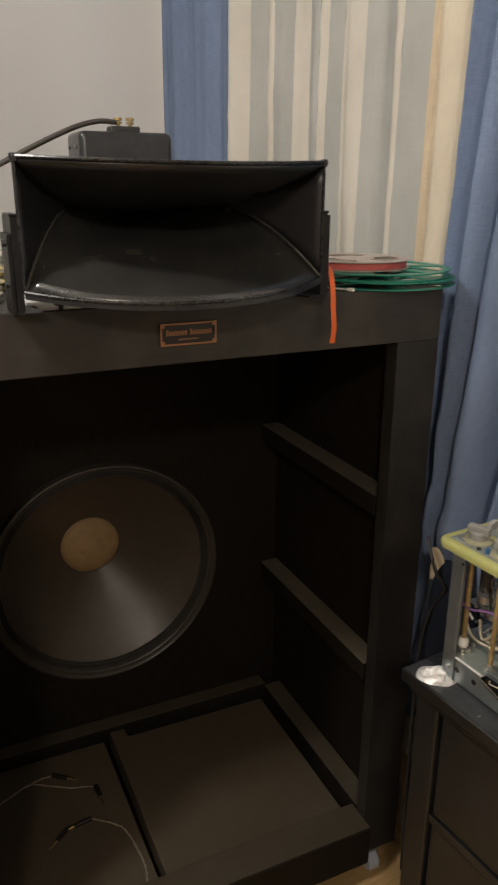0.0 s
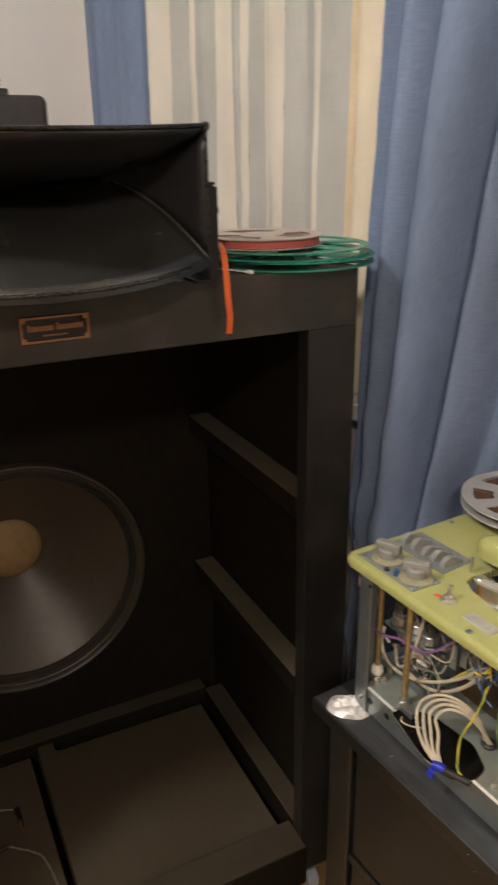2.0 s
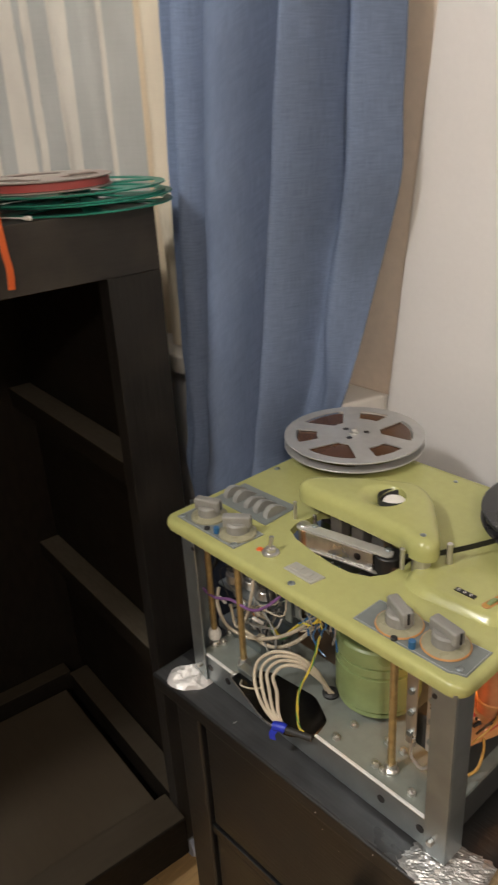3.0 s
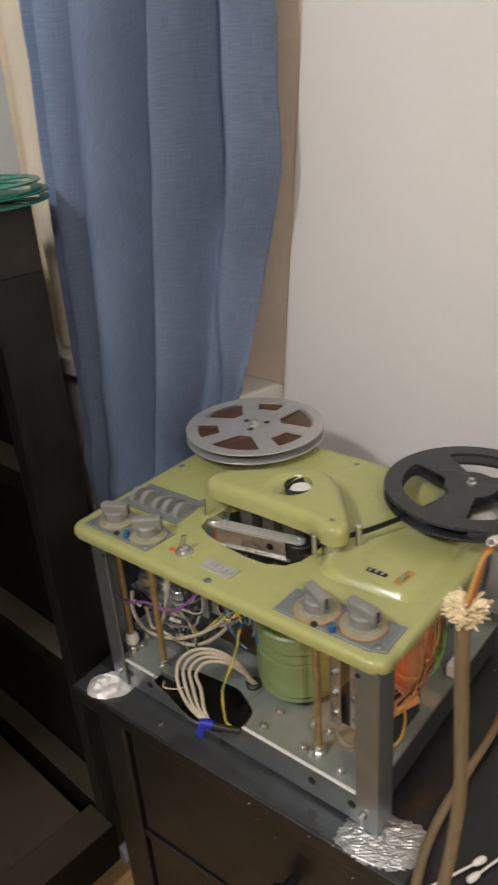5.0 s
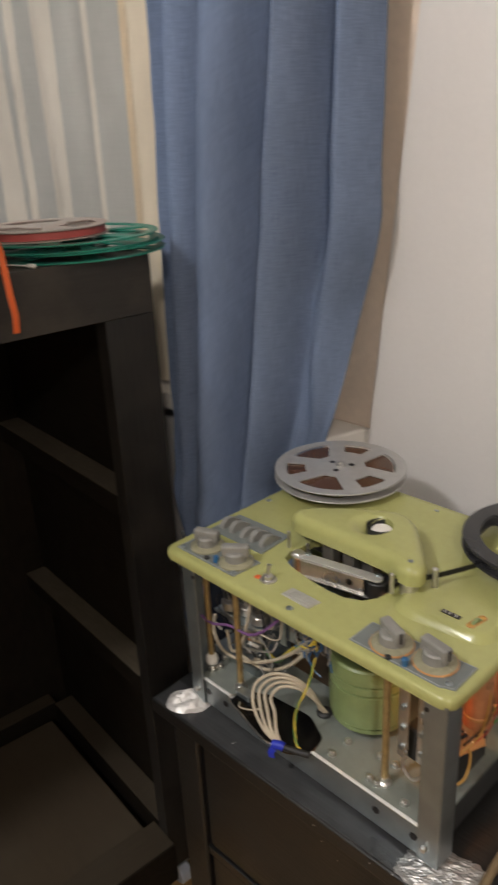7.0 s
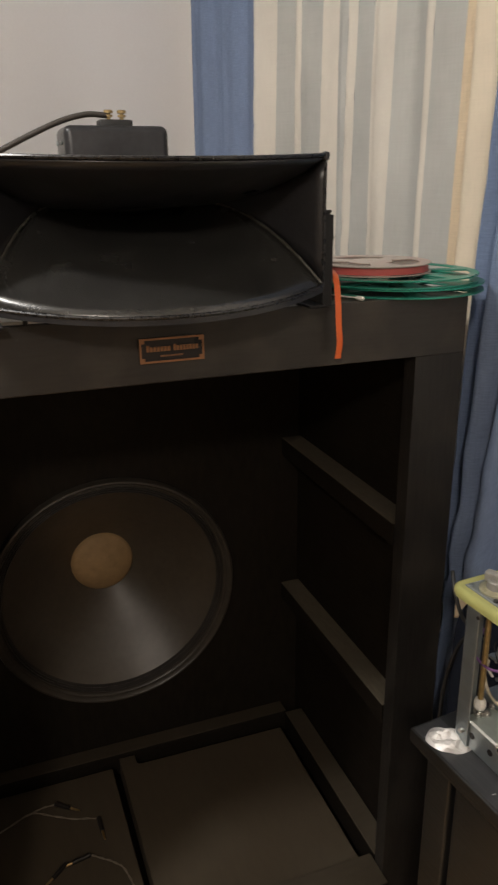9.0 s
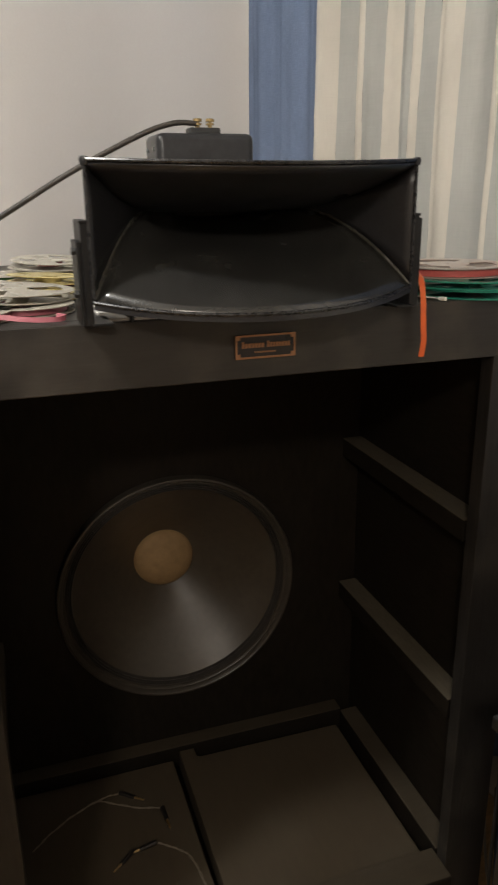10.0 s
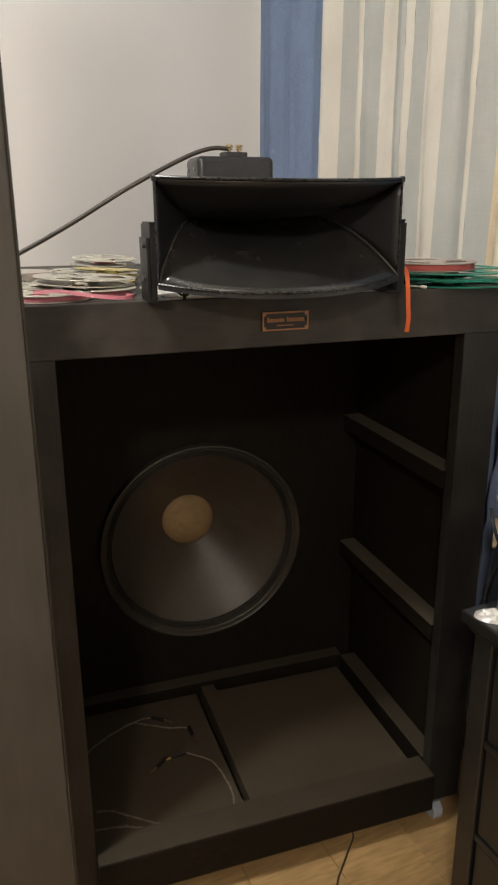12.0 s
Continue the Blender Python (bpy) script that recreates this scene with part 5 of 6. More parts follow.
    prof = [(0.0755, 0.0), (0.0758, 0.0050 - dip), (0.0785, 0.0085 - dip), (0.0835, 0.0112 - dip), (0.0890, 0.0112 - dip), (0.0960, 0.0080 - dip), (0.1050, 0.0025), (0.1065, 0.0)]
    bm = bmesh.new()
    ends = [[bm.verts.new((x, v, D1 + 0.001 + h)) for v, h in prof] for x in (u + 0.001, u + 0.0080)]
    for m in range(len(prof)):
        n2 = (m + 1) % len(prof)
        bm.faces.new((ends[0][m], ends[0][n2], ends[1][n2], ends[1][m]))
    bm.faces.new(ends[0][::-1])
    bm.faces.new(ends[1])
    bmesh.ops.bevel(bm, geom=[e for e in bm.edges if e.calc_face_angle(0) > 1.2], offset=0.0008, segments=2, affect="EDGES")
    part("key", bm, "key", rec, "curved grey key", smooth=True)

# head block in the opening
part("well", slab(rrect(0.118, 0.258, 0.052, 0.150, 0.01), D0 - 0.045, D0 - 0.040), "chassis", rec, "dull steel base plate of the heads")
TURN = pose(0.134, 0.084, D1 + 0.001, 0, 0, 11)
bm = slab(rrect(-0.001, 0.111, -0.0075, 0.0055, 0.006, 6), 0.0058, 0.0082, 0.0006, steps=2)
bmesh.ops.transform(bm, matrix=TURN, verts=bm.verts)
bar = part("head_bar", bm, "reel_alu", rec, "scratched aluminium head lever")
bm = box((0.013, -0.0080, -0.0130), (0.092, -0.0066, 0.0057), 0.0005)
box((0.013, -0.0110, -0.0150), (0.098, -0.0066, -0.0132), 0.0005, bm)
box((0.004, 0.0070, -0.006), (0.108, 0.0085, 0.0055), 0.0005, bm)
bmesh.ops.transform(bm, matrix=TURN, verts=bm.verts)
part("lever_channel", bm, "alu", bar, "bright steel channel under the lever")
part("channel_hole", cyl(TURN @ Vector((0.075, -0.0083, -0.003)), TURN @ Vector((0.075, -0.0079, -0.003)), 0.0040, seg=18), "badge", bar)
part("copper_post", cyl(TURN @ Vector((0.010, -0.0045, -0.030)), TURN @ Vector((0.010, -0.0045, 0.0056)), 0.0045, seg=20), "copper_bare", bar, "coppery post at the lever's end", smooth=True)
part("lever_end", cyl(TURN @ Vector((0.006, 0.001, -0.03)), TURN @ Vector((0.006, 0.001, 0.0095)), 0.0068, seg=24, bev=0.001), "alu", bar, smooth=True)
for u in (0.018, 0.104):
    part("lever_screw", cyl(TURN @ Vector((u, 0.003, 0.0075)), TURN @ Vector((u, 0.003, 0.0100)), 0.0032, seg=16, bev=0.0006), "chassis", bar, smooth=True)
part("pinch_roller", cyl(TURN @ Vector((0.104, 0.003, -0.018)), TURN @ Vector((0.104, 0.003, 0.0045)), 0.0135, seg=32, bev=0.001), "rubber", bar, "black rubber pinch roller", smooth=True)
part("sleeve", cyl(TURN @ Vector((0.06, -0.0015, -0.008)), TURN @ Vector((0.085, -0.0015, -0.008)), 0.004, seg=16), "brass", bar, smooth=True)
# mechanics seen in the opening below the lever
lever = part("mechanism_arm", box((0.14, 0.070, D1 - 0.030), (0.235, 0.076, D1 - 0.027), 0.0006), "chassis", rec, "thin steel arm in the opening")
part("arm_pin", cyl((0.150, 0.073, D1 - 0.040), (0.150, 0.073, D1 - 0.020), 0.003, seg=14), "alu", lever)
part("mechanism_arm", box((0.185, 0.066, D1 - 0.036), (0.243, 0.084, D1 - 0.033), 0.0006), "alu", rec, "bright steel plate in the opening")
part("spring", tube([(0.165 + 0.0009 * k, 0.074 + 0.0022 * math.cos(k * 1.5708), D1 - 0.022 + 0.0022 * math.sin(k * 1.5708)) for k in range(48)], 0.0005, 5, 2), "chassis", rec, "thin steel spring")
part("connector", box((0.236, 0.076, D1 - 0.022), (0.248, 0.090, D1 - 0.014), 0.001), "orange_rim", rec, "orange plastic piece beside the roller")
for u in (0.155, 0.185, 0.212):
    part("tape_head", box((u - 0.008, 0.118, D1 - 0.015), (u + 0.008, 0.134, D1 + 0.012), 0.002), "alu", rec, "bright tape head")
for u, v, z0, h, r in ((0.1135, 0.0985, D1, 0.022, 0.0018), (0.261, 0.095, P1, 0.020, 0.0026), (0.290, 0.130, P1, 0.022, 0.0030), (0.135, 0.107, D1 - 0.01, 0.02, 0.002)):
    part("guide_pin", cyl((u, v, z0 - 0.003), (u, v, z0 + h), r, seg=14, bev=0.0005), "alu", rec, smooth=True)

# head cover: a rounded lime-green hood with an eye
cover = [(0.101, 0.128), (0.104, 0.112), (0.120, 0.107), (0.190, 0.108), (0.250, 0.107), (0.264, 0.099), (0.280, 0.100), (0.2885, 0.108), (0.2860, 0.121), (0.2645, 0.147), (0.235, 0.182), (0.215, 0.196), (0.195, 0.198), (0.150, 0.172), (0.115, 0.146)]
dish = [(0.193 + 0.026 * math.cos(2 * math.pi * k / 36), 0.147 + 0.026 * math.sin(2 * math.pi * k / 36)) for k in range(36)]
H0, H1 = D1 + 0.0175, D1 + 0.039
hood = part("head_cover", slab(rounded(cover, 0.009), H0, H1, 0.0115, [dish], steps=7), "deck", rec, "lime-green head cover with a round eye", smooth=True)


def eye_dish():
    """The hollow that runs down to the eye, deepest towards the front."""
    bm, rows = bmesh.new(), []
    for i in range(11):
        f = i / 10
        row = []
        for k in range(36):
            a = 2 * math.pi * k / 36
            p = Vector(dish[k]).lerp(Vector((0.2005 + 0.0158 * math.cos(a), 0.1575 + 0.0152 * math.sin(a))), f)
            gap = 0.5 - 0.5 * math.sin(a + 0.63)
            row.append(bm.verts.new((p.x, p.y, H1 - 0.0105 * gap * f * f * (1.6 - 0.6 * f))))
        rows.append(row)
    for a, b in zip(rows, rows[1:]):
        for k in range(36):
            bm.faces.new((a[k], a[(k + 1) % 36], b[(k + 1) % 36], b[k]))
    return bm


part("eye_dish", eye_dish(), "deck", hood, "hollow round the eye", smooth=True)
part("eye_ring", lathe([(0.0162, 0.0215), (0.0156, 0.0), (0.0150, 0.0), (0.0150, 0.010)], 36, at=(0.2005, 0.1575, H1 - 0.0235)), "dark_metal", hood, "dark inner wall of the eye", smooth=True)
part("eye_cap", lathe([(0, 0), (0.0125, 0), (0.0128, 0.003), (0.011, 0.006), (0, 0.007)], 28, at=(0.2025, 0.1570, D1 + 0.0275)), "white_plastic", rec, "white cap inside the cover's eye", smooth=True)
part("head_shield", box((0.112, 0.1395, D1 - 0.020), (0.262, 0.1415, H0 + 0.004), 0.0005), "dark_metal", rec, "dark steel shield behind the heads")
part("cover_post", cyl((0.272, 0.110, D1 - 0.002), (0.272, 0.110, D1 + 0.019), 0.009, seg=24), "alu", hood, smooth=True)
part("screw", lathe([(0.003, 0), (0.003, 0.0006), (0, 0.0014)], 12, at=(0.271, 0.113, H1 - 0.0004)), "chassis", hood)

# counter and wheel
cn = part("counter", box((0.3180, 0.0968, P1), (0.3385, 0.1022, P1 + 0.0008)), "badge", rec, "small black counter window")
for k in range(3):
    txt = bpy.data.curves.new("digit", "FONT")
    txt.body, txt.size, txt.extrude = "0", 0.0052, 0.0001
    txt.materials.append(M["white_plastic"])
    ob = new("digit", txt)
    ob.parent = cn
    ob.matrix_basis = pose(0.3200 + k * 0.0062, 0.0977, P1 + 0.0010)
WHEEL = Vector((0.353, 0.1052))
oval = lambda wide, far: [tuple(WHEEL + Vector((0.16, 0.987)) * (far * (1 if math.sin(a) > 0 else -1) + wide * math.sin(a)) + Vector((0.987, -0.16)) * wide * math.cos(a)) for a in (2 * math.pi * (k + 0.5) / 28 for k in range(28))]
part("wheel_frame", slab(oval(0.0040, 0.0090), P1, P1 + 0.001, 0.0003, [oval(0.0031, 0.0090)[::-1]], steps=1), "orange_rim", rec, "orange edged slot of the reset wheel")
part("wheel_slot", slab(oval(0.0031, 0.0090), P1 - 0.0005, P1 + 0.0003), "ochre", rec)
part("reset_wheel", lathe([(0, -0.0019), (0.0098, -0.0019), (0.0098, 0.0019), (0, 0.0019)], 28, at=(0.353, 0.1052, P1 - 0.0068), turn=Matrix(((0.16, 0, 0.987), (0.987, 0, -0.16), (0, 1, 0)))), "motor", rec, "ribbed green reset wheel", smooth=True)

# ---- chassis ----
tray = part("tray", slab(rrect(0.040, 0.374, 0.0082, 0.303, 0.002, 2), 0.040, 0.0425), "plate_grey", rec, "grey-green painted base plate")
part("front_apron", box((0.040, 0.0062, 0.006), (0.374, 0.0082, 0.0425), 0.0006), "chassis", tray, "zinc-plated front apron with holes")
part("apron_edge", box((0.050, 0.0050, 0.0420), (0.372, 0.0086, 0.0440), 0.0006), "bright_edge", tray, "bright bare edge")
# right apron coloured dark for the shade on that side
part("side_apron", box((0.372, 0.0082, 0.006), (0.374, 0.303, 0.0425), 0.0006), "dark_metal", tray)
part("side_apron", box((0.040, 0.0082, 0.006), (0.042, 0.303, 0.0425), 0.0006), "chassis", tray)
part("rear_apron", box((0.040, 0.303, 0.006), (0.374, 0.305, 0.056), 0.0006), "chassis", tray)
part("side_shelf", box((0.344, 0.20, 0.0425), (0.374, 0.303, 0.0440), 0.0006), "plate_grey", tray)
for u in (0.056, 0.088, 0.312, 0.357):
    part("apron_hole", cyl((u, 0.0054, 0.026), (u, 0.0062, 0.026), 0.0042, seg=18), "badge", tray)
for u, v, w in ((0.028, 0.0, 0.008), (0.372, 0.0, 0.008), (0.028, 0.262, 0.008), (0.372, 0.262, 0.008)):
    left = u < 0.2
    s = 1 if left else -1
    e, wide = (0.029, 0.022) if left else (0.386, 0.0235)
    if v > 0.1:
        e += s * 0.05
    leg = part("leg", box((e, v + 0.003, 0.006), (e + s * wide, v + 0.0055, D0 + 0.002), 0.0008), "chassis", rec, "folded zinc-plated steel leg")
    part("leg_flange", box((e, v + 0.0055, 0.006), (e + s * 0.0025, v + 0.030, D0 + 0.002), 0.0008), "chassis", leg)
    if v < 0.1:
        part("leg_screw", cyl((e + s * 0.014, v + 0.003, 0.027), (e + s * 0.014, v - 0.003, 0.027), 0.0032, seg=12, bev=0.0006), "alu", leg, smooth=True)
        part("leg_screw", cyl((e + s * 0.020, v + 0.003, D0 - 0.010), (e + s * 0.020, v + 0.0022, D0 - 0.010), 0.0024, seg=12), "badge", leg)
for u, v, collar in ((0.0425, 0.0265, True), (0.0950, 0.026, False), (0.307, 0.027, False), (0.300, 0.200, False), (0.16, 0.28, False)):
    post = part("brass_rod", cyl((u, v, 0.0425), (u, v, D0), 0.0037, seg=14), "brass", rec, "dull brass spacer rod", smooth=True)
    part("rod_nut", lathe([(0, 0), (0.0075, 0), (0.0075, 0.003), (0.0052, 0.005), (0.0052, 0.010), (0, 0.010)], 16, at=(u, v, 0.0425)), "alu", post, smooth=True)
    if collar:
        part("rod_collar", lathe([(0, 0), (0.0072, 0), (0.0080, 0.003), (0.0074, 0.009), (0.005, 0.013), (0, 0.013)], 20, at=(u, v, 0.0525)), "cotton", post, "white nylon collar", smooth=True)
random.seed(5)
for k in range(14):
    u, v = random.uniform(0.04, 0.37), random.uniform(0.014, 0.055)
    if 0.10 < u < 0.23:
        continue
    part("nut", lathe([(0, 0), (0.0042, 0), (0.0042, 0.004), (0.002, 0.004), (0.002, 0.0065), (0, 0.0065)], 6, at=(u, v, 0.0425)), "alu", rec)
# dark cut-out with its bent black sheet
cut = [(0.100, 0.001), (0.128, -0.006), (0.170, -0.016), (0.205, -0.014), (0.228, 0.004), (0.222, 0.030), (0.190, 0.046), (0.130, 0.040), (0.104, 0.022)]
part("black_sheet", slab(rounded(cut, 0.007), 0.041, 0.0445, 0.001, steps=1), "void_black", rec, "bent black insulating sheet", smooth=True)

part("cut_edge", tube([(0.101, 0.016, 0.0445), (0.1005, 0.001, 0.0447), (0.128, -0.0065, 0.0447), (0.170, -0.0165, 0.0447), (0.188, -0.0165, 0.0447)], 0.0008, 6, 5), "alu", rec, "thin bright edge of the cut-out", smooth=True)
part("bracket_block", box((0.100, 0.012, 0.0425), (0.123, 0.024, 0.051), 0.001), "chassis", rec, "small bent steel bracket at the cut-out")
part("thin_wire", tube([(0.116, 0.004, 0.047), (0.124, -0.004, 0.050), (0.134, 0.002, 0.048), (0.140, 0.012, 0.046)], 0.0009, 6, 5), "cream_wire", rec, smooth=True)

part("rear_screen", box((0.104, 0.214, 0.0425), (0.346, 0.2155, D0), 0.0004), "dark_metal", rec, "dark steel screen behind the motors")

# motors
def motor(u, v, r, z0, z1, mat, label):
    n = z1 - z0
    prof = [(0, 0), (r - 0.006, 0), (r - 0.002, 0.003), (r - 0.002, n * 0.09), (r - 0.005, n * 0.10), (r - 0.005, n * 0.12), (r, n * 0.13), (r, n * 0.60), (r - 0.004, n * 0.61), (r - 0.004, n * 0.63), (r, n * 0.64), (r, n * 0.74), (r - 0.004, n * 0.75), (r - 0.004, n * 0.77),
            (r + 0.001, n * 0.78), (r + 0.001, n - 0.002), (r - 0.001, n), (r - 0.004, n), (r - 0.005, n - 0.014), (0, n - 0.014)]
    return part("motor", lathe(prof, 48, at=(u, v, z0)), mat, rec, label, smooth=True)


motor(0.235, 0.096, 0.0455, 0.049, 0.137, "motor", "round green motor housing")
motor(HUB1[0] + 0.03, HUB1[1] - 0.03, 0.045, 0.09, D0, "motor", "round green reel motor")
motor(HUB2[0] - 0.030, HUB2[1] - 0.02, 0.045, 0.105, D0, "motor", "round green reel motor")
part("motor_shaft_plate", box((0.212, 0.074, 0.124), (0.258, 0.130, D0 - 0.004), 0.004), "badge", rec, "dark motor mount")

# switch wafers and brackets on the right, boards with parts at the side
for u, v in ((0.318, 0.040), (0.338, 0.044)):
    br = part("bracket", box((u - 0.006, v, 0.075), (u + 0.006, v + 0.0015, D0), 0.0005), "alu", rec, "bright steel switch bracket")
    for z in (0.09, 0.115, 0.14):
        part("screw", cyl((u, v, z), (u, v - 0.003, z), 0.003, seg=10), "chassis", br)
part("contact_block", box((0.316, 0.048, 0.070), (0.346, 0.066, 0.11), 0.002), "dark_metal", rec, "steel contact block")
part("latch", tube([(0.322, 0.040, 0.085), (0.322, 0.036, 0.068), (0.335, 0.036, 0.060), (0.345, 0.040, 0.072)], 0.0016, 8), "alu", rec, smooth=True)
for u, v, r, z0, z1 in ((0.354, 0.062, 0.012, 0.080, 0.175), (0.364, 0.100, 0.014, 0.108, 0.188), (0.352, 0.150, 0.013, 0.085, 0.18)):
    can = part("capacitor", cyl((u, v, z0), (u, v, z1), r, seg=28, bev=0.002), "copper", rec, "copper-orange capacitor can", smooth=True)
    part("can_ring", lathe([(r, 0), (r + 0.0012, 0.001), (r + 0.0012, 0.004), (r, 0.005)], 28, at=(u, v, z0 + 0.012)), "orange_rim", can)
BOARD = pose(0.350, 0.046, 0.078, 0, 0, 70) @ pose(0, 0, 0, -22)


def on_board(bm):
    bmesh.ops.transform(bm, matrix=BOARD, verts=bm.verts)
    return bm


OUT = Matrix(((1, 0, 0), (0, 0, -1), (0, 1, 0)))
brd = part("circuit_board", on_board(box((0, 0, 0), (0.066, 0.0016, 0.042), 0.0003)), "pertinax", rec, "orange-brown circuit board")
random.seed(8)
for k in range(11):
    x, z = 0.010 + 0.0115 * (k % 5) + random.uniform(-0.003, 0.003), 0.014 + 0.011 * (k // 5) + random.uniform(-0.003, 0.003)
    eyelet = part("eyelet", on_board(lathe([(0.0017, 0), (0.0042, 0), (0.0042, 0.0014), (0.0030, 0.0020), (0.0017, 0.0012)], 16, at=(x, -0.0001, z), turn=OUT)), "copper", brd, smooth=True)
    part("eyelet_hole", on_board(lathe([(0, 0), (0.0024, 0), (0.0024, 0.0006), (0, 0.0006)], 12, at=(x, -0.0002, z), turn=OUT)), "badge", eyelet)
for k in range(7):
    x, z = random.uniform(0.012, 0.056), random.uniform(0.014, 0.040)
    part("resistor", on_board(cyl((x, -0.004, z), (x + random.uniform(0.004, 0.010), -0.004, z + random.uniform(-0.006, 0.006)), 0.0019, seg=10, bev=0.0005)), random.choice(("brown_card", "red", "rubber")), brd)
for k in range(9):
    v = random.uniform(0.095, 0.150)
    p = [Vector((0.366, v - 0.03, random.uniform(0.085, 0.110))), Vector((0.377, v - 0.012, random.uniform(0.105, 0.130))), Vector((0.378, v, random.uniform(0.135, 0.160))), Vector((0.368, v + 0.012, 0.175))]
    part("thin_wire", tube(p, random.choice((0.0007, 0.0009, 0.0011)), 6, 5), random.choice(("red", "ochre", "green", "brown_card", "red", "brown_card")), rec, smooth=True)
part("terminal_block", box((0.362, 0.190, 0.0440), (0.373, 0.215, 0.060), 0.001), "white_plastic", rec, "pale plastic terminal block")
pilot = part("pilot_lamp", lathe([(0, 0), (0.004, 0.001), (0.0055, 0.006), (0.004, 0.012), (0, 0.014)], 14, at=(0.330, 0.118, 0.125)), "bulb", rec, "small glowing pilot bulb", smooth=True)
glow = lamp("pilot_light", REC @ Vector((0.338, 0.112, 0.132)), 0.17, 0.006, (1.0, 0.50, 0.20))
part("board_bracket", box((0.348, 0.058, 0.0425), (0.362, 0.130, 0.078), 0.001), "rubber", rec)
# valves and parts on the left
for k, (u, v, z0) in enumerate(((0.030, 0.075, 0.115), (0.055, 0.082, 0.115), (0.080, 0.078, 0.115), (0.045, 0.115, 0.10))):
    valve = part("valve", lathe([(0.010, 0), (0.0105, 0.035), (0.0095, 0.045), (0.003, 0.053), (0, 0.056)], 20, at=(u, v, z0)), "valve_glass", rec, "clear glass valve", smooth=True)
    part("valve_base", cyl((u, v, z0 - 0.012), (u, v, z0), 0.012, seg=20, bev=0.001), "alu", valve, smooth=True)
    part("valve_plate", cyl((u, v, z0 + 0.004), (u, v, z0 + 0.036), 0.0058, seg=14), "steel_black", valve)
part("valve_shelf", box((0.014, 0.060, 0.098), (0.100, 0.140, 0.102), 0.0006), "chassis", rec)
for k in range(22):
    u, v, z = random.uniform(0.018, 0.098), random.uniform(0.050, 0.085), random.uniform(0.060, 0.098)
    w = Vector((random.uniform(-1, 1), random.uniform(-0.5, 0.5), random.uniform(-1, 1))).normalized() * 0.007
    part("component", cyl(Vector((u, v, z)) - w, Vector((u, v, z)) + w, random.uniform(0.0018, 0.0034), seg=10, bev=0.0005), random.choice(("alu", "white_plastic", "cream_wire", "copper", "chassis")), rec)
random.seed(14)
for k in range(20):
    u, v, z = random.uniform(0.045, 0.125), random.uniform(0.045, 0.080), random.uniform(0.055, 0.110)
    part("thin_wire", tube([(u, v, z), (u + random.uniform(-0.02, 0.02), v - random.uniform(0, 0.012), z + random.uniform(-0.02, 0.02)), (u + random.uniform(-0.03, 0.03), v, z + random.uniform(-0.02, 0.045)), (u + random.uniform(-0.03, 0.03), v + 0.01, z + random.uniform(0.02, 0.06))], random.choice((0.0007, 0.001, 0.0014)), 6, 5), random.choice(("alu", "cream_wire", "knob", "alu", "rubber", "knob")), rec)
for k in range(3):
    u = 0.115 + k * 0.016
    part("tag_strip", box((u, 0.075, 0.09 + k * 0.012), (u + 0.010, 0.077, 0.125 + k * 0.012), 0.0006), "plate_grey", rec)
part("transformer", box((0.112, 0.096, 0.0425), (0.178, 0.150, 0.160), 0.004), "brown_card", rec, "dark brown transformer block")
part("valve_socket", box((0.02, 0.05, 0.0425), (0.10, 0.10, 0.055), 0.002), "chassis", rec)


# wiring
def wire(pts, r, mat, label="", seg=8):
    return part("wire", tube(pts, r, seg, 7), mat, rec, label, smooth=True)


for k, off in enumerate((0.0, 0.010, 0.020, 0.031)):
    c = 0.6 * off
    wire([(0.196 + k * 0.002, -0.013, 0.046), (0.168 + off * 0.5, -0.010 + k * 0.002, 0.052), (0.146 + off * 0.9, -0.002 + k * 0.002, 0.066 + c * 0.1), (0.138 + off * 0.8, 0.010, 0.082 - c * 0.2), (0.152 + off * 0.5, 0.022, 0.097 - c * 0.5), (0.174 + off * 0.3, 0.034, 0.098 - c * 0.6), (0.191 + off * 0.1, 0.048, 0.078 - c * 0.5), (0.198 + (k - 1.5) * 0.003, 0.060 + (k % 2) * 0.003, 0.042)], 0.0019, "cream_wire", "cream coiled wire")
wire([(0.020, 0.055, 0.098), (0.022, 0.050, 0.075), (0.045, 0.046, 0.058), (0.09, 0.046, 0.066), (0.14, 0.050, 0.096), (0.175, 0.058, 0.135), (0.185, 0.065, D0 - 0.01)], 0.0022, "cream_wire", "cream wire")
wire([(0.060, 0.052, 0.062), (0.115, 0.050, 0.066), (0.155, 0.056, 0.094), (0.184, 0.062, 0.140), (0.19, 0.07, D0 - 0.012)], 0.0022, "cream_wire", "cream wire")
wire([(0.045, 0.052, 0.088), (0.055, 0.050, 0.062), (0.075, 0.050, 0.085), (0.082, 0.06, 0.14), (0.075, 0.07, 0.18)], 0.0019, "cream_wire", "cream wire")
wire([(0.022, 0.040, 0.150), (0.026, 0.026, 0.122), (0.050, 0.024, 0.116), (0.082, 0.024, 0.128), (0.115, 0.026, 0.130), (0.138, 0.030, 0.146), (0.156, 0.040, 0.168)], 0.0017, "purple", "purple wire")
wire([(0.10, 0.065, 0.082), (0.125, 0.058, 0.082), (0.146, 0.058, 0.104), (0.168, 0.062, 0.130)], 0.0016, "yellow", "yellow and green wire")
wire([(0.10, 0.063, 0.080), (0.125, 0.056, 0.079), (0.147, 0.056, 0.101), (0.169, 0.060, 0.127)], 0.0014, "green", "yellow and green wire")
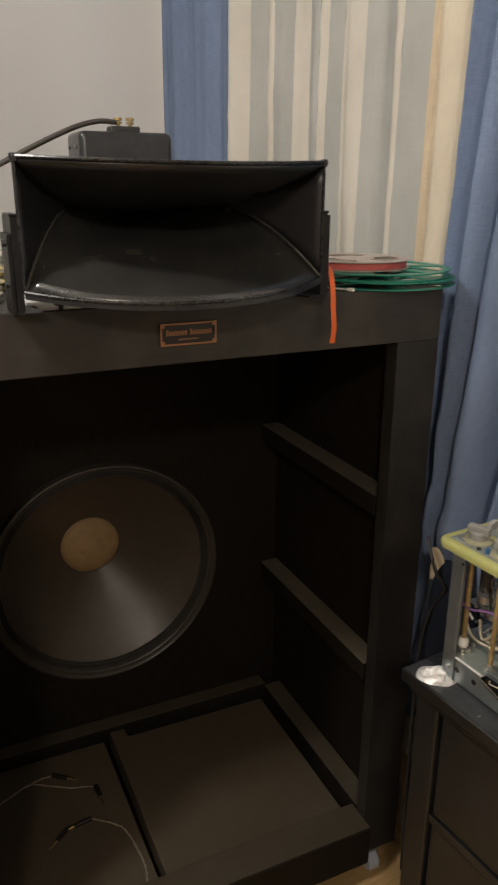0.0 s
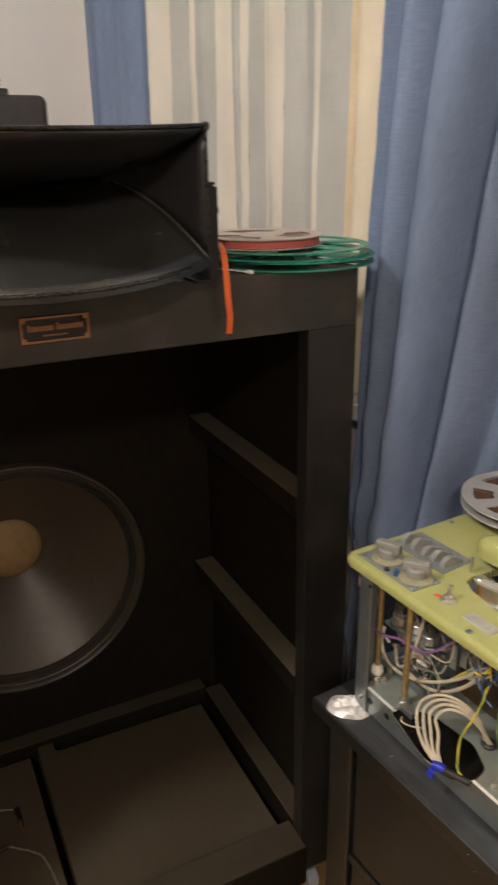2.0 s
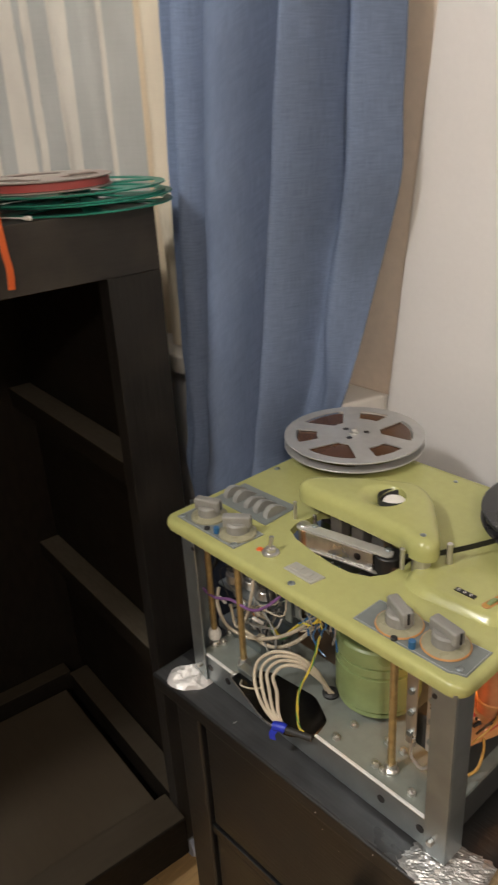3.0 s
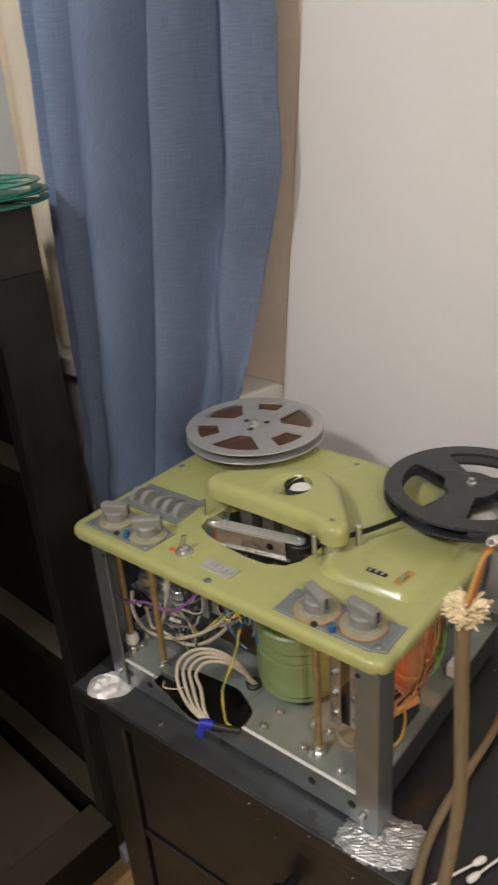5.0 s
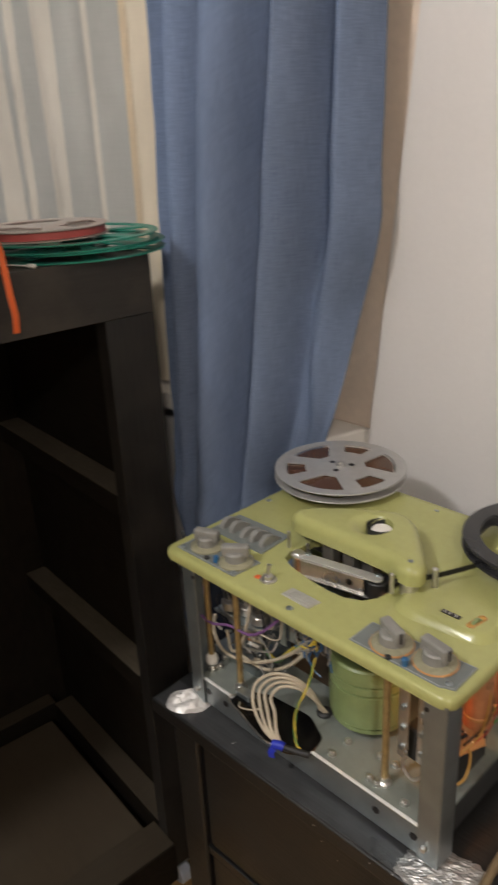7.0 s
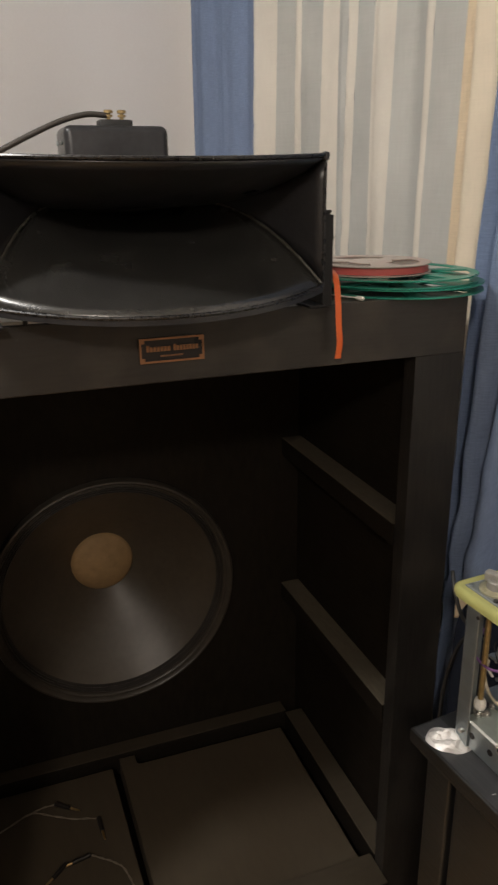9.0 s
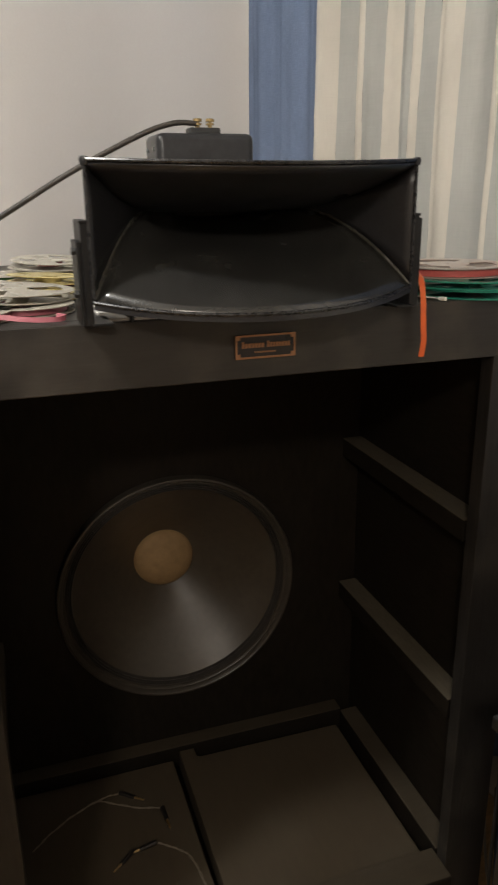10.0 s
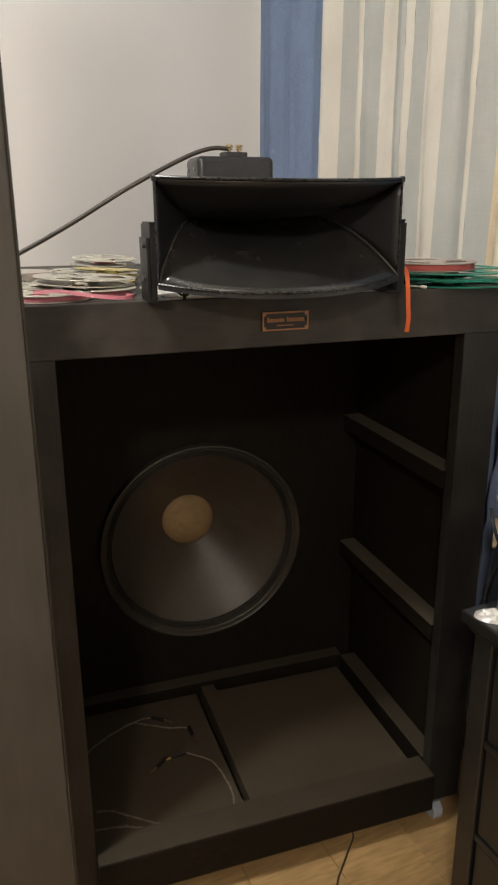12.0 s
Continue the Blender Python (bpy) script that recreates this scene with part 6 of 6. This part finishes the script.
pair = glide([(0.204, 0.040, 0.140), (0.207, 0.024, 0.112), (0.203, 0.010, 0.088), (0.205, 0.003, 0.066), (0.211, -0.001, 0.050), (0.218, 0.000, 0.044)], 8)
for turn, mat in ((0.0, "yellow"), (2.1, "green"), (4.2, "yellow")):
    wire([p + Vector((0.0008 * math.cos(0.55 * k + turn), 0.0008 * math.sin(0.55 * k + turn), 0)) for k, p in enumerate(pair)], 0.00065, mat, seg=6)
random.seed(9)
for k in range(34):
    p = Vector((random.uniform(0.180, 0.208), random.uniform(0.044, 0.062), D0 - random.uniform(0.010, 0.035)))
    pts = [(p.x - 0.012, p.y + 0.02, D0 - 0.004), tuple(p)]
    way = Vector((random.uniform(-0.4, 0.7), random.uniform(-0.6, 0.2), -1.0))
    for j in range(5):
        way = (way + Vector((random.uniform(-1.1, 1.1), random.uniform(-0.7, 0.5), random.uniform(-0.9, 0.6)))).normalized()
        p = p + way * random.uniform(0.009, 0.015)
        p = Vector((max(0.176, min(0.222, p.x)), max(0.036, min(0.070, p.y)), max(0.098, min(D0 - 0.012, p.z))))
        pts.append(tuple(p))
    wire(pts, random.choice((0.0008, 0.0010, 0.0012)), random.choice(("blue", "blue", "blue", "yellow", "yellow", "cream_wire", "green", "knob", "rubber")), seg=6)
part("grommet", lathe([(0.004, 0.002), (0.009, 0), (0.0095, 0.003), (0.007, 0.005), (0.004, 0.004)], 20, at=(0.198, 0.061, 0.0425)), "rubber", rec, smooth=True)
part("tape_wrap", tube([(0.189, -0.016, 0.046), (0.196, -0.013, 0.047), (0.201, -0.011, 0.046)], 0.0050, 12, 3, rough=0.25), "blue_tape", rec, "blue insulating tape round the wires", smooth=True)
part("tape_tail", ribbon([(0.192, -0.017, 0.044), (0.190, -0.020, 0.038), (0.191, -0.020, 0.031)], 0.007, 0.0006, (1, 0.3, 0)), "blue_tape", rec, "loose end of blue tape")
part("tape_wrap", tube([(0.201, -0.011, 0.046), (0.214, -0.006, 0.0455), (0.228, 0.000, 0.045)], 0.0036, 10, 3), "rubber", rec, "black insulating tape", smooth=True)

part("grommet", lathe([(0.003, 0.002), (0.0075, 0), (0.008, 0.003), (0.006, 0.0045), (0.003, 0.004)], 20, at=(0.360, 0.060, 0.0425)), "rubber", rec, smooth=True)
wire([(0.362, 0.060, 0.044), (0.365, 0.062, 0.052), (0.372, 0.070, 0.062), (0.370, 0.082, 0.074), (0.366, 0.088, 0.082)], 0.0014, "ochre", "yellow-brown wire")

# reels on the deck, and the tape between them
ZR = D1 + 0.0175
six = [wedge(37.5 + 120 * k, 24, 52, 0.034, 0.0745, 0.005) for k in range(3)] + [wedge(97.5 + 120 * k, 30, 32, 0.047, 0.0735, 0.004) for k in range(3)]
silver = cut_reel("tape_reel", "silver aluminium tape reel with brown tape and six windows", 0.0885, "reel_alu", REC @ pose(*HUB1, ZR, 0, 0, 10), six, "reels on the recorder", 0.013, 0.0016, 0.0715, 0.030, "tape")
part("hub_cap", lathe([(0, 0), (0.006, 0), (0.006, 0.002), (0.0035, 0.003), (0.0035, 0.0065), (0, 0.0072)], 20, at=(0, 0, 0.013)), "alu", silver, "bright spindle end", smooth=True)
for k in range(3):
    a = radians(40 + 120 * k)
    part("slot", cyl((0.016 * math.cos(a), 0.016 * math.sin(a), 0.0129), (0.016 * math.cos(a), 0.016 * math.sin(a), 0.0133), 0.004, seg=12), "badge", silver)
three = [wedge(52 + 120 * k, 62, 86, 0.027, 0.0705, 0.013) for k in range(3)]
blackr = cut_reel("tape_reel", "empty black plastic tape reel with three windows", 0.0885, "black_plastic", REC @ pose(*HUB2, P1 + 0.014, 0, 0, 40), three, "reels on the recorder", 0.014, 0.0028, 0.0268, 0.022, "black_tape")
for z in (0.0014, 0.0126):
    part("rim", lathe([(0.0868 + 0.0022 * math.cos(a), z + 0.0018 * math.sin(a)) for a in (math.pi * k / 4 for k in range(9))], 96), "black_plastic", blackr, "rounded raised rim", smooth=True)
part("hub_cap", lathe([(0, 0), (0.005, 0), (0.005, 0.002), (0.003, 0.003), (0.003, 0.0065), (0, 0.0072)], 20, at=(0, 0, 0.014)), "alu", blackr, "bright spindle end", smooth=True)
for (u, v), z in ((HUB1, D1), (HUB2, P1)):
    part("turntable", lathe([(0, 0), (0.034, 0), (0.036, 0.004), (0.030, 0.009), (0.012, 0.011), (0.004, 0.0115), (0.004, 0.03), (0, 0.03)], 36, at=(u, v, z)), "alu", rec, "metal reel turntable", smooth=True)
part("tape_run", ribbon([(0.246, 0.112, P1 + 0.010), (0.262, 0.098, P1 + 0.010), (0.290, 0.1335, P1 + 0.012), (0.316, 0.180, P1 + 0.016), (0.334, 0.226, P1 + 0.018)], 0.0062, 0.0004, (0, 0, 1), steps=4), "black_tape", rec, "black tape running to the take-up reel")

# ---- foil pads, swabs, cables on the chest ----
def foil_pad(label, at, size, seed, crumple, turn=0.0, mat="foil", rings=26, around=84):
    """A sheet of foil squeezed flat: an uneven outline, sharp random facets, higher in the middle."""
    bm = bmesh.new()
    rnd = random.Random(seed)
    rows = [[bm.verts.new((0, 0, size[2]))]]
    for i in range(1, rings + 1):
        row = []
        for k in range(around):
            a = 2 * math.pi * (k + 0.5 * (i % 2)) / around
            r = i / rings
            edge = 1 + 0.16 * noise.noise((math.cos(a) * 1.6 + seed, math.sin(a) * 1.6, 0)) + (0.07 * rnd.uniform(-1, 1) if i == rings else 0)
            x, y = r * edge * math.cos(a), r * edge * math.sin(a)
            fold = (0.5 - abs(noise.noise((x * 2.6 + seed, y * 2.6, 0)))) * 0.9 + (0.4 - abs(noise.noise((x * 3.2 + 2.5 * y, y * 9.0 - 2.0 * x + seed, 1.0)))) * 0.7 
            h = size[2] * ((1 - r * r) ** 0.7 * (0.55 + 0.5 * noise.noise((x * 1.5, y * 1.5, seed))) + crumple * fold * (0.35 + 0.65 * min(1.0, 2.5 * (1 - r)))) + crumple * (0.0012 if rings < 12 else 0.0006) * rnd.uniform(-1, 1)
            row.append(bm.verts.new((x * size[0], y * size[1], max(0.0008, h))))
        rows.append(row)
    for k in range(around):
        bm.faces.new((rows[0][0], rows[1][k], rows[1][(k + 1) % around]))
    for i in range(1, rings):
        for k in range(around):
            a, b = rows[i], rows[i + 1]
            bm.faces.new((a[k], b[k], b[(k + 1) % around], a[(k + 1) % around]))
    bmesh.ops.triangulate(bm, faces=bm.faces)
    ob = part("foil_pad", bm, mat, None, place=Matrix.Translation(at) @ Matrix.Rotation(radians(turn), 4, "Z"))
    mod = ob.modifiers.new("thickness", "SOLIDIFY")
    mod.thickness = 0.0005
    return tagged(ob, label, "foil", "foil pads")


foil_pad("crumpled aluminium foil wad under the recorder's front foot", REC @ Vector((0.028, -0.006, 0)), (0.031, 0.022, 0.017), 3, 0.36, -52, "dull_foil", 9, 22)
foil_pad("crumpled aluminium foil spread flat under the recorder's foot", REC @ Vector((0.390, 0.008, 0)), (0.041, 0.029, 0.0055), 5, 0.50, -58)
for x0, y0, x1, y1 in ((0.330, -0.725, 0.401, -0.746), (0.292, -0.698, 0.351, -0.723)):
    a = math.degrees(math.atan2(y1 - y0, x1 - x0))
    ob = thing("cotton_swab", "used white cotton swab lying on the chest", "cotton swab", pose((x0 + x1) / 2, (y0 + y1) / 2, TZ + 0.0034, 0, 0, a), "cotton swabs")
    swab_parts(ob, 0.066)

cable = thing("power_cable", "thick brown braided cable with a frayed cream end and bare wires", "cable")
CX, CY = 0.236, -0.749
part("braid", tube([(0.600, -0.622, TZ + 0.03), (0.592, -0.640, TZ + 0.010), (0.560, -0.652, TZ + 0.0085), (0.500, -0.665, TZ + 0.0085), (0.425, -0.671, TZ + 0.0085), (0.371, -0.675, TZ + 0.0085), (0.320, -0.685, TZ + 0.010), (0.270, -0.705, TZ + 0.020), (0.236, -0.728, TZ + 0.045), (CX - 0.004, -0.746, 0.83), (0.244, CY - 0.001, 0.92), (0.242, CY, 0.99), (CX, CY, 1.05), (CX - 0.001, CY, 1.086)], 0.0044, 12, 8, rough=0.06), "fabric_cable", cable, "brown braided sheath", smooth=True)
random.seed(3)
top = Vector((CX + 0.0005, CY, 1.0875))
part("fray_core", tube([top + Vector((0, 0, -0.006)), top, top + Vector((0, 0, 0.003))], 0.0066, 12, 3, rough=0.35), "fray", cable, smooth=True)
for k in range(400):
    a, up = random.uniform(0, 2 * math.pi), random.uniform(-0.35, 0.55)
    way = Vector((math.cos(a), math.sin(a), up)).normalized()
    n = random.uniform(0.0085, 0.0118)
    bend = Vector((random.uniform(-1, 1), random.uniform(-1, 1), random.uniform(-1, 1))) * 0.0028
    part("fibre", tube([top + way * 0.003, top + way * n * 0.6 + bend, top + way * n + bend + Vector((0, 0, random.uniform(-0.0005, 0.0035)))], random.uniform(0.0006, 0.0010), 5, 3), "fray", cable, smooth=True)
for k, (mat, dx) in enumerate((("ochre", -0.004), ("red", 0.001), ("green", 0.004), ("rubber", 0.008), ("rubber", 0.011))):
    part("wire", tube([top + Vector((dx * 0.5, 0, 0)), top + Vector((0.006 + dx, -0.001, 0.012)), top + Vector((0.016 + dx, -0.002 + k * 0.001, 0.030)), Vector((0.264 + 0.005 * k, CY - 0.003 + 0.003 * k, 1.116))], 0.0021 if mat == "rubber" else 0.0015, 7, 6), mat, cable, smooth=True)


def jack(p, way, words):
    """A silver jack plug with red bands, its cable running on from the far end."""
    p, way = Vector(p), Vector(way).normalized()
    turn = way.to_track_quat("Z", "Y").to_matrix()
    ob = part("jack_plug", lathe([(0, 0), (0.0022, 0), (0.0036, 0.0025), (0.0044, 0.007), (0.0047, 0.012), (0.0048, 0.040), (0.0045, 0.046), (0.0062, 0.052), (0.0068, 0.058), (0.0068, 0.130), (0.0056, 0.136), (0, 0.136)], 28, at=p, turn=turn), "nickel", cable, words, smooth=True)
    part("plug_end", cyl(p - way * 0.0004, p + way * 0.0006, 0.0018, seg=20), "dark_metal", ob)
    for z in (0.062, 0.069, 0.076):
        part("red_band", lathe([(0.0068, 0), (0.0073, 0.0006), (0.0073, 0.0036), (0.0068, 0.0042)], 28, at=p + way * z, turn=turn), "red", ob)
    part("thread", tube([p + way * (0.008 + 0.0011 * k / 2) + turn @ Vector((0.0047 * math.cos(k * math.pi / 2), 0.0047 * math.sin(k * math.pi / 2), 0)) for k in range(20)], 0.0004, 4, 2), "alu", ob)
    e = p + way * 0.136
    return e


e1 = jack((0.255, CY - 0.003, 1.1245), (0.125, 0.004, -0.081), "silver jack plug with red bands")
e2 = jack((0.280, CY - 0.003, 1.1195), (0.105, 0.004, -0.046), "silver jack plug with red bands")
for e, dy in ((e1, -0.02), (e2, 0.0)):
    part("plug_cable", tube([e, e + Vector((0.05, -0.01, -0.035)), (0.46, -0.86 + dy, 0.93), (0.50, -0.98 + dy, TZ + 0.008), (0.56, -1.12 + dy, TZ + 0.006)], 0.0042, 8, 6), "rubber", cable, smooth=True)
tagged(part("hose", tube([(0.640, -0.668, TZ + 0.05), (0.600, -0.676, TZ + 0.030), (0.550, -0.690, TZ + 0.012), (0.500, -0.708, TZ + 0.009), (0.455, -0.735, TZ + 0.009), (0.425, -0.775, TZ + 0.009), (0.42, -0.85, TZ + 0.009)], 0.0046, 12, 8), "grey_hose", smooth=True), "blue-grey cable looping on the chest", "cable")
tagged(part("cable", tube([(0.640, -0.680, TZ + 0.04), (0.598, -0.690, TZ + 0.022), (0.552, -0.702, TZ + 0.006), (0.508, -0.721, TZ + 0.005), (0.468, -0.746, TZ + 0.005), (0.440, -0.780, TZ + 0.005), (0.436, -0.85, TZ + 0.005)], 0.0026, 10, 8), "pale_cable", smooth=True), "thin pale grey cable looping on the chest", "cable")

# crumbs and flecks on the chest's top
random.seed(21)
bm = bmesh.new()
for k in range(90):
    x, y = random.uniform(0.25, 0.60), random.uniform(-0.95, -0.25)
    s = random.uniform(0.0004, 0.0010)
    box((x, y, TZ + 0.0004), (x + s * random.uniform(1, 3), y + s, TZ + s * 0.6), 0, bm)
tagged(part("crumbs", bm, "paper"), "tiny white flecks on the black top", "crumbs", kind="stuff")
# thin wires on the floor by the cabinet
tagged(part("wire", tube([(0.215, 0.060, 0.003), (0.203, 0.037, 0.003), (0.196, 0.010, 0.003), (0.171, -0.018, 0.003), (0.128, -0.066, 0.003), (0.110, -0.089, 0.003), (0.080, -0.15, 0.003)], 0.0018, 7), "rubber"), "thin dark wire lying on the floor", "wire")
tagged(part("cable", tube([(0.500, 0.055, 0.40), (0.498, 0.050, 0.20), (0.500, 0.028, 0.072), (0.490, -0.010, 0.020), (0.475, -0.033, 0.004), (0.417, -0.096, 0.004), (0.364, -0.148, 0.004), (0.300, -0.230, 0.004), (0.22, -0.36, 0.004)], 0.0030, 8), "knob", smooth=True), "grey cable running down beside the cabinet to the floor", "cable")
tagged(part("cable", tube([(0.520, 0.050, 0.25), (0.505, 0.000, 0.040), (0.450, -0.085, 0.004), (0.385, -0.150, 0.004), (0.330, -0.235, 0.004), (0.27, -0.36, 0.004)], 0.0034, 8), "rubber", smooth=True), "black cable on the floor beside the chest", "cable")

# bunched cloth and a cable between the chest and the loudspeaker
bundle = thing("cloth_bundle", "dark navy and blue cloth bunched between chest and loudspeaker", "cloth")


def bunch(x0, y0, x1, y1, z1, seed, folds, depth):
    """A hanging width of cloth from one place to the other, folded, with an uneven upper edge."""
    def at(a, b):
        top = z1 - 0.018 * (2 * a - 1) ** 2 + 0.010 * noise.noise((a * 3, seed, 0))
        z = 0.002 + b * (top - 0.002)
        w = depth * (math.sin(folds * math.pi * a + 0.8 * math.sin(3 * z + seed)) + 0.6 * noise.noise((a * 4 + seed, z * 5, 0.5))) * (1.0 - 0.35 * b)
        roll = 0.022 * max(0.0, (b - 0.93) / 0.07) ** 2
        n = Vector((y1 - y0, x0 - x1, 0)).normalized()
        return tuple(Vector((x0 + (x1 - x0) * a, y0 + (y1 - y0) * a, z)) + n * (w - roll))
    return at


sheet(0.30, 0.75, bunch(0.470, -0.035, 0.500, -0.130, 0.752, 1.0, 2.2, 0.014), 40, 60, "navy_cloth", "navy_cloth", bundle, "dark navy cloth", thick=0.003)
sheet(0.30, 0.75, bunch(0.505, -0.110, 0.640, -0.185, 0.775, 5.0, 3.1, 0.014), 50, 60, "blue_cloth", "blue_cloth", bundle, "blue linen cloth", thick=0.003)
sheet(0.06, 0.12, lambda a, b: (0.474 + 0.015 * a, -0.020 - 0.036 * a, 0.70 + b * (0.066 - 0.045 * a * a) + 0.004 * math.sin(5 * a)), 12, 16, "beige_flap", "beige_cloth", bundle, "beige cloth edge", thick=0.003)
tagged(part("cable", tube([(0.462, -0.020, 0.79), (0.452, -0.045, 0.765), (0.454, -0.062, 0.735), (0.468, -0.070, 0.705), (0.462, -0.050, 0.66), (0.456, -0.030, 0.55), (0.460, -0.025, 0.30), (0.462, -0.030, 0.004)], 0.0034, 8, 8), "rubber", smooth=True), "black cable hanging beside the loudspeaker", "cable")
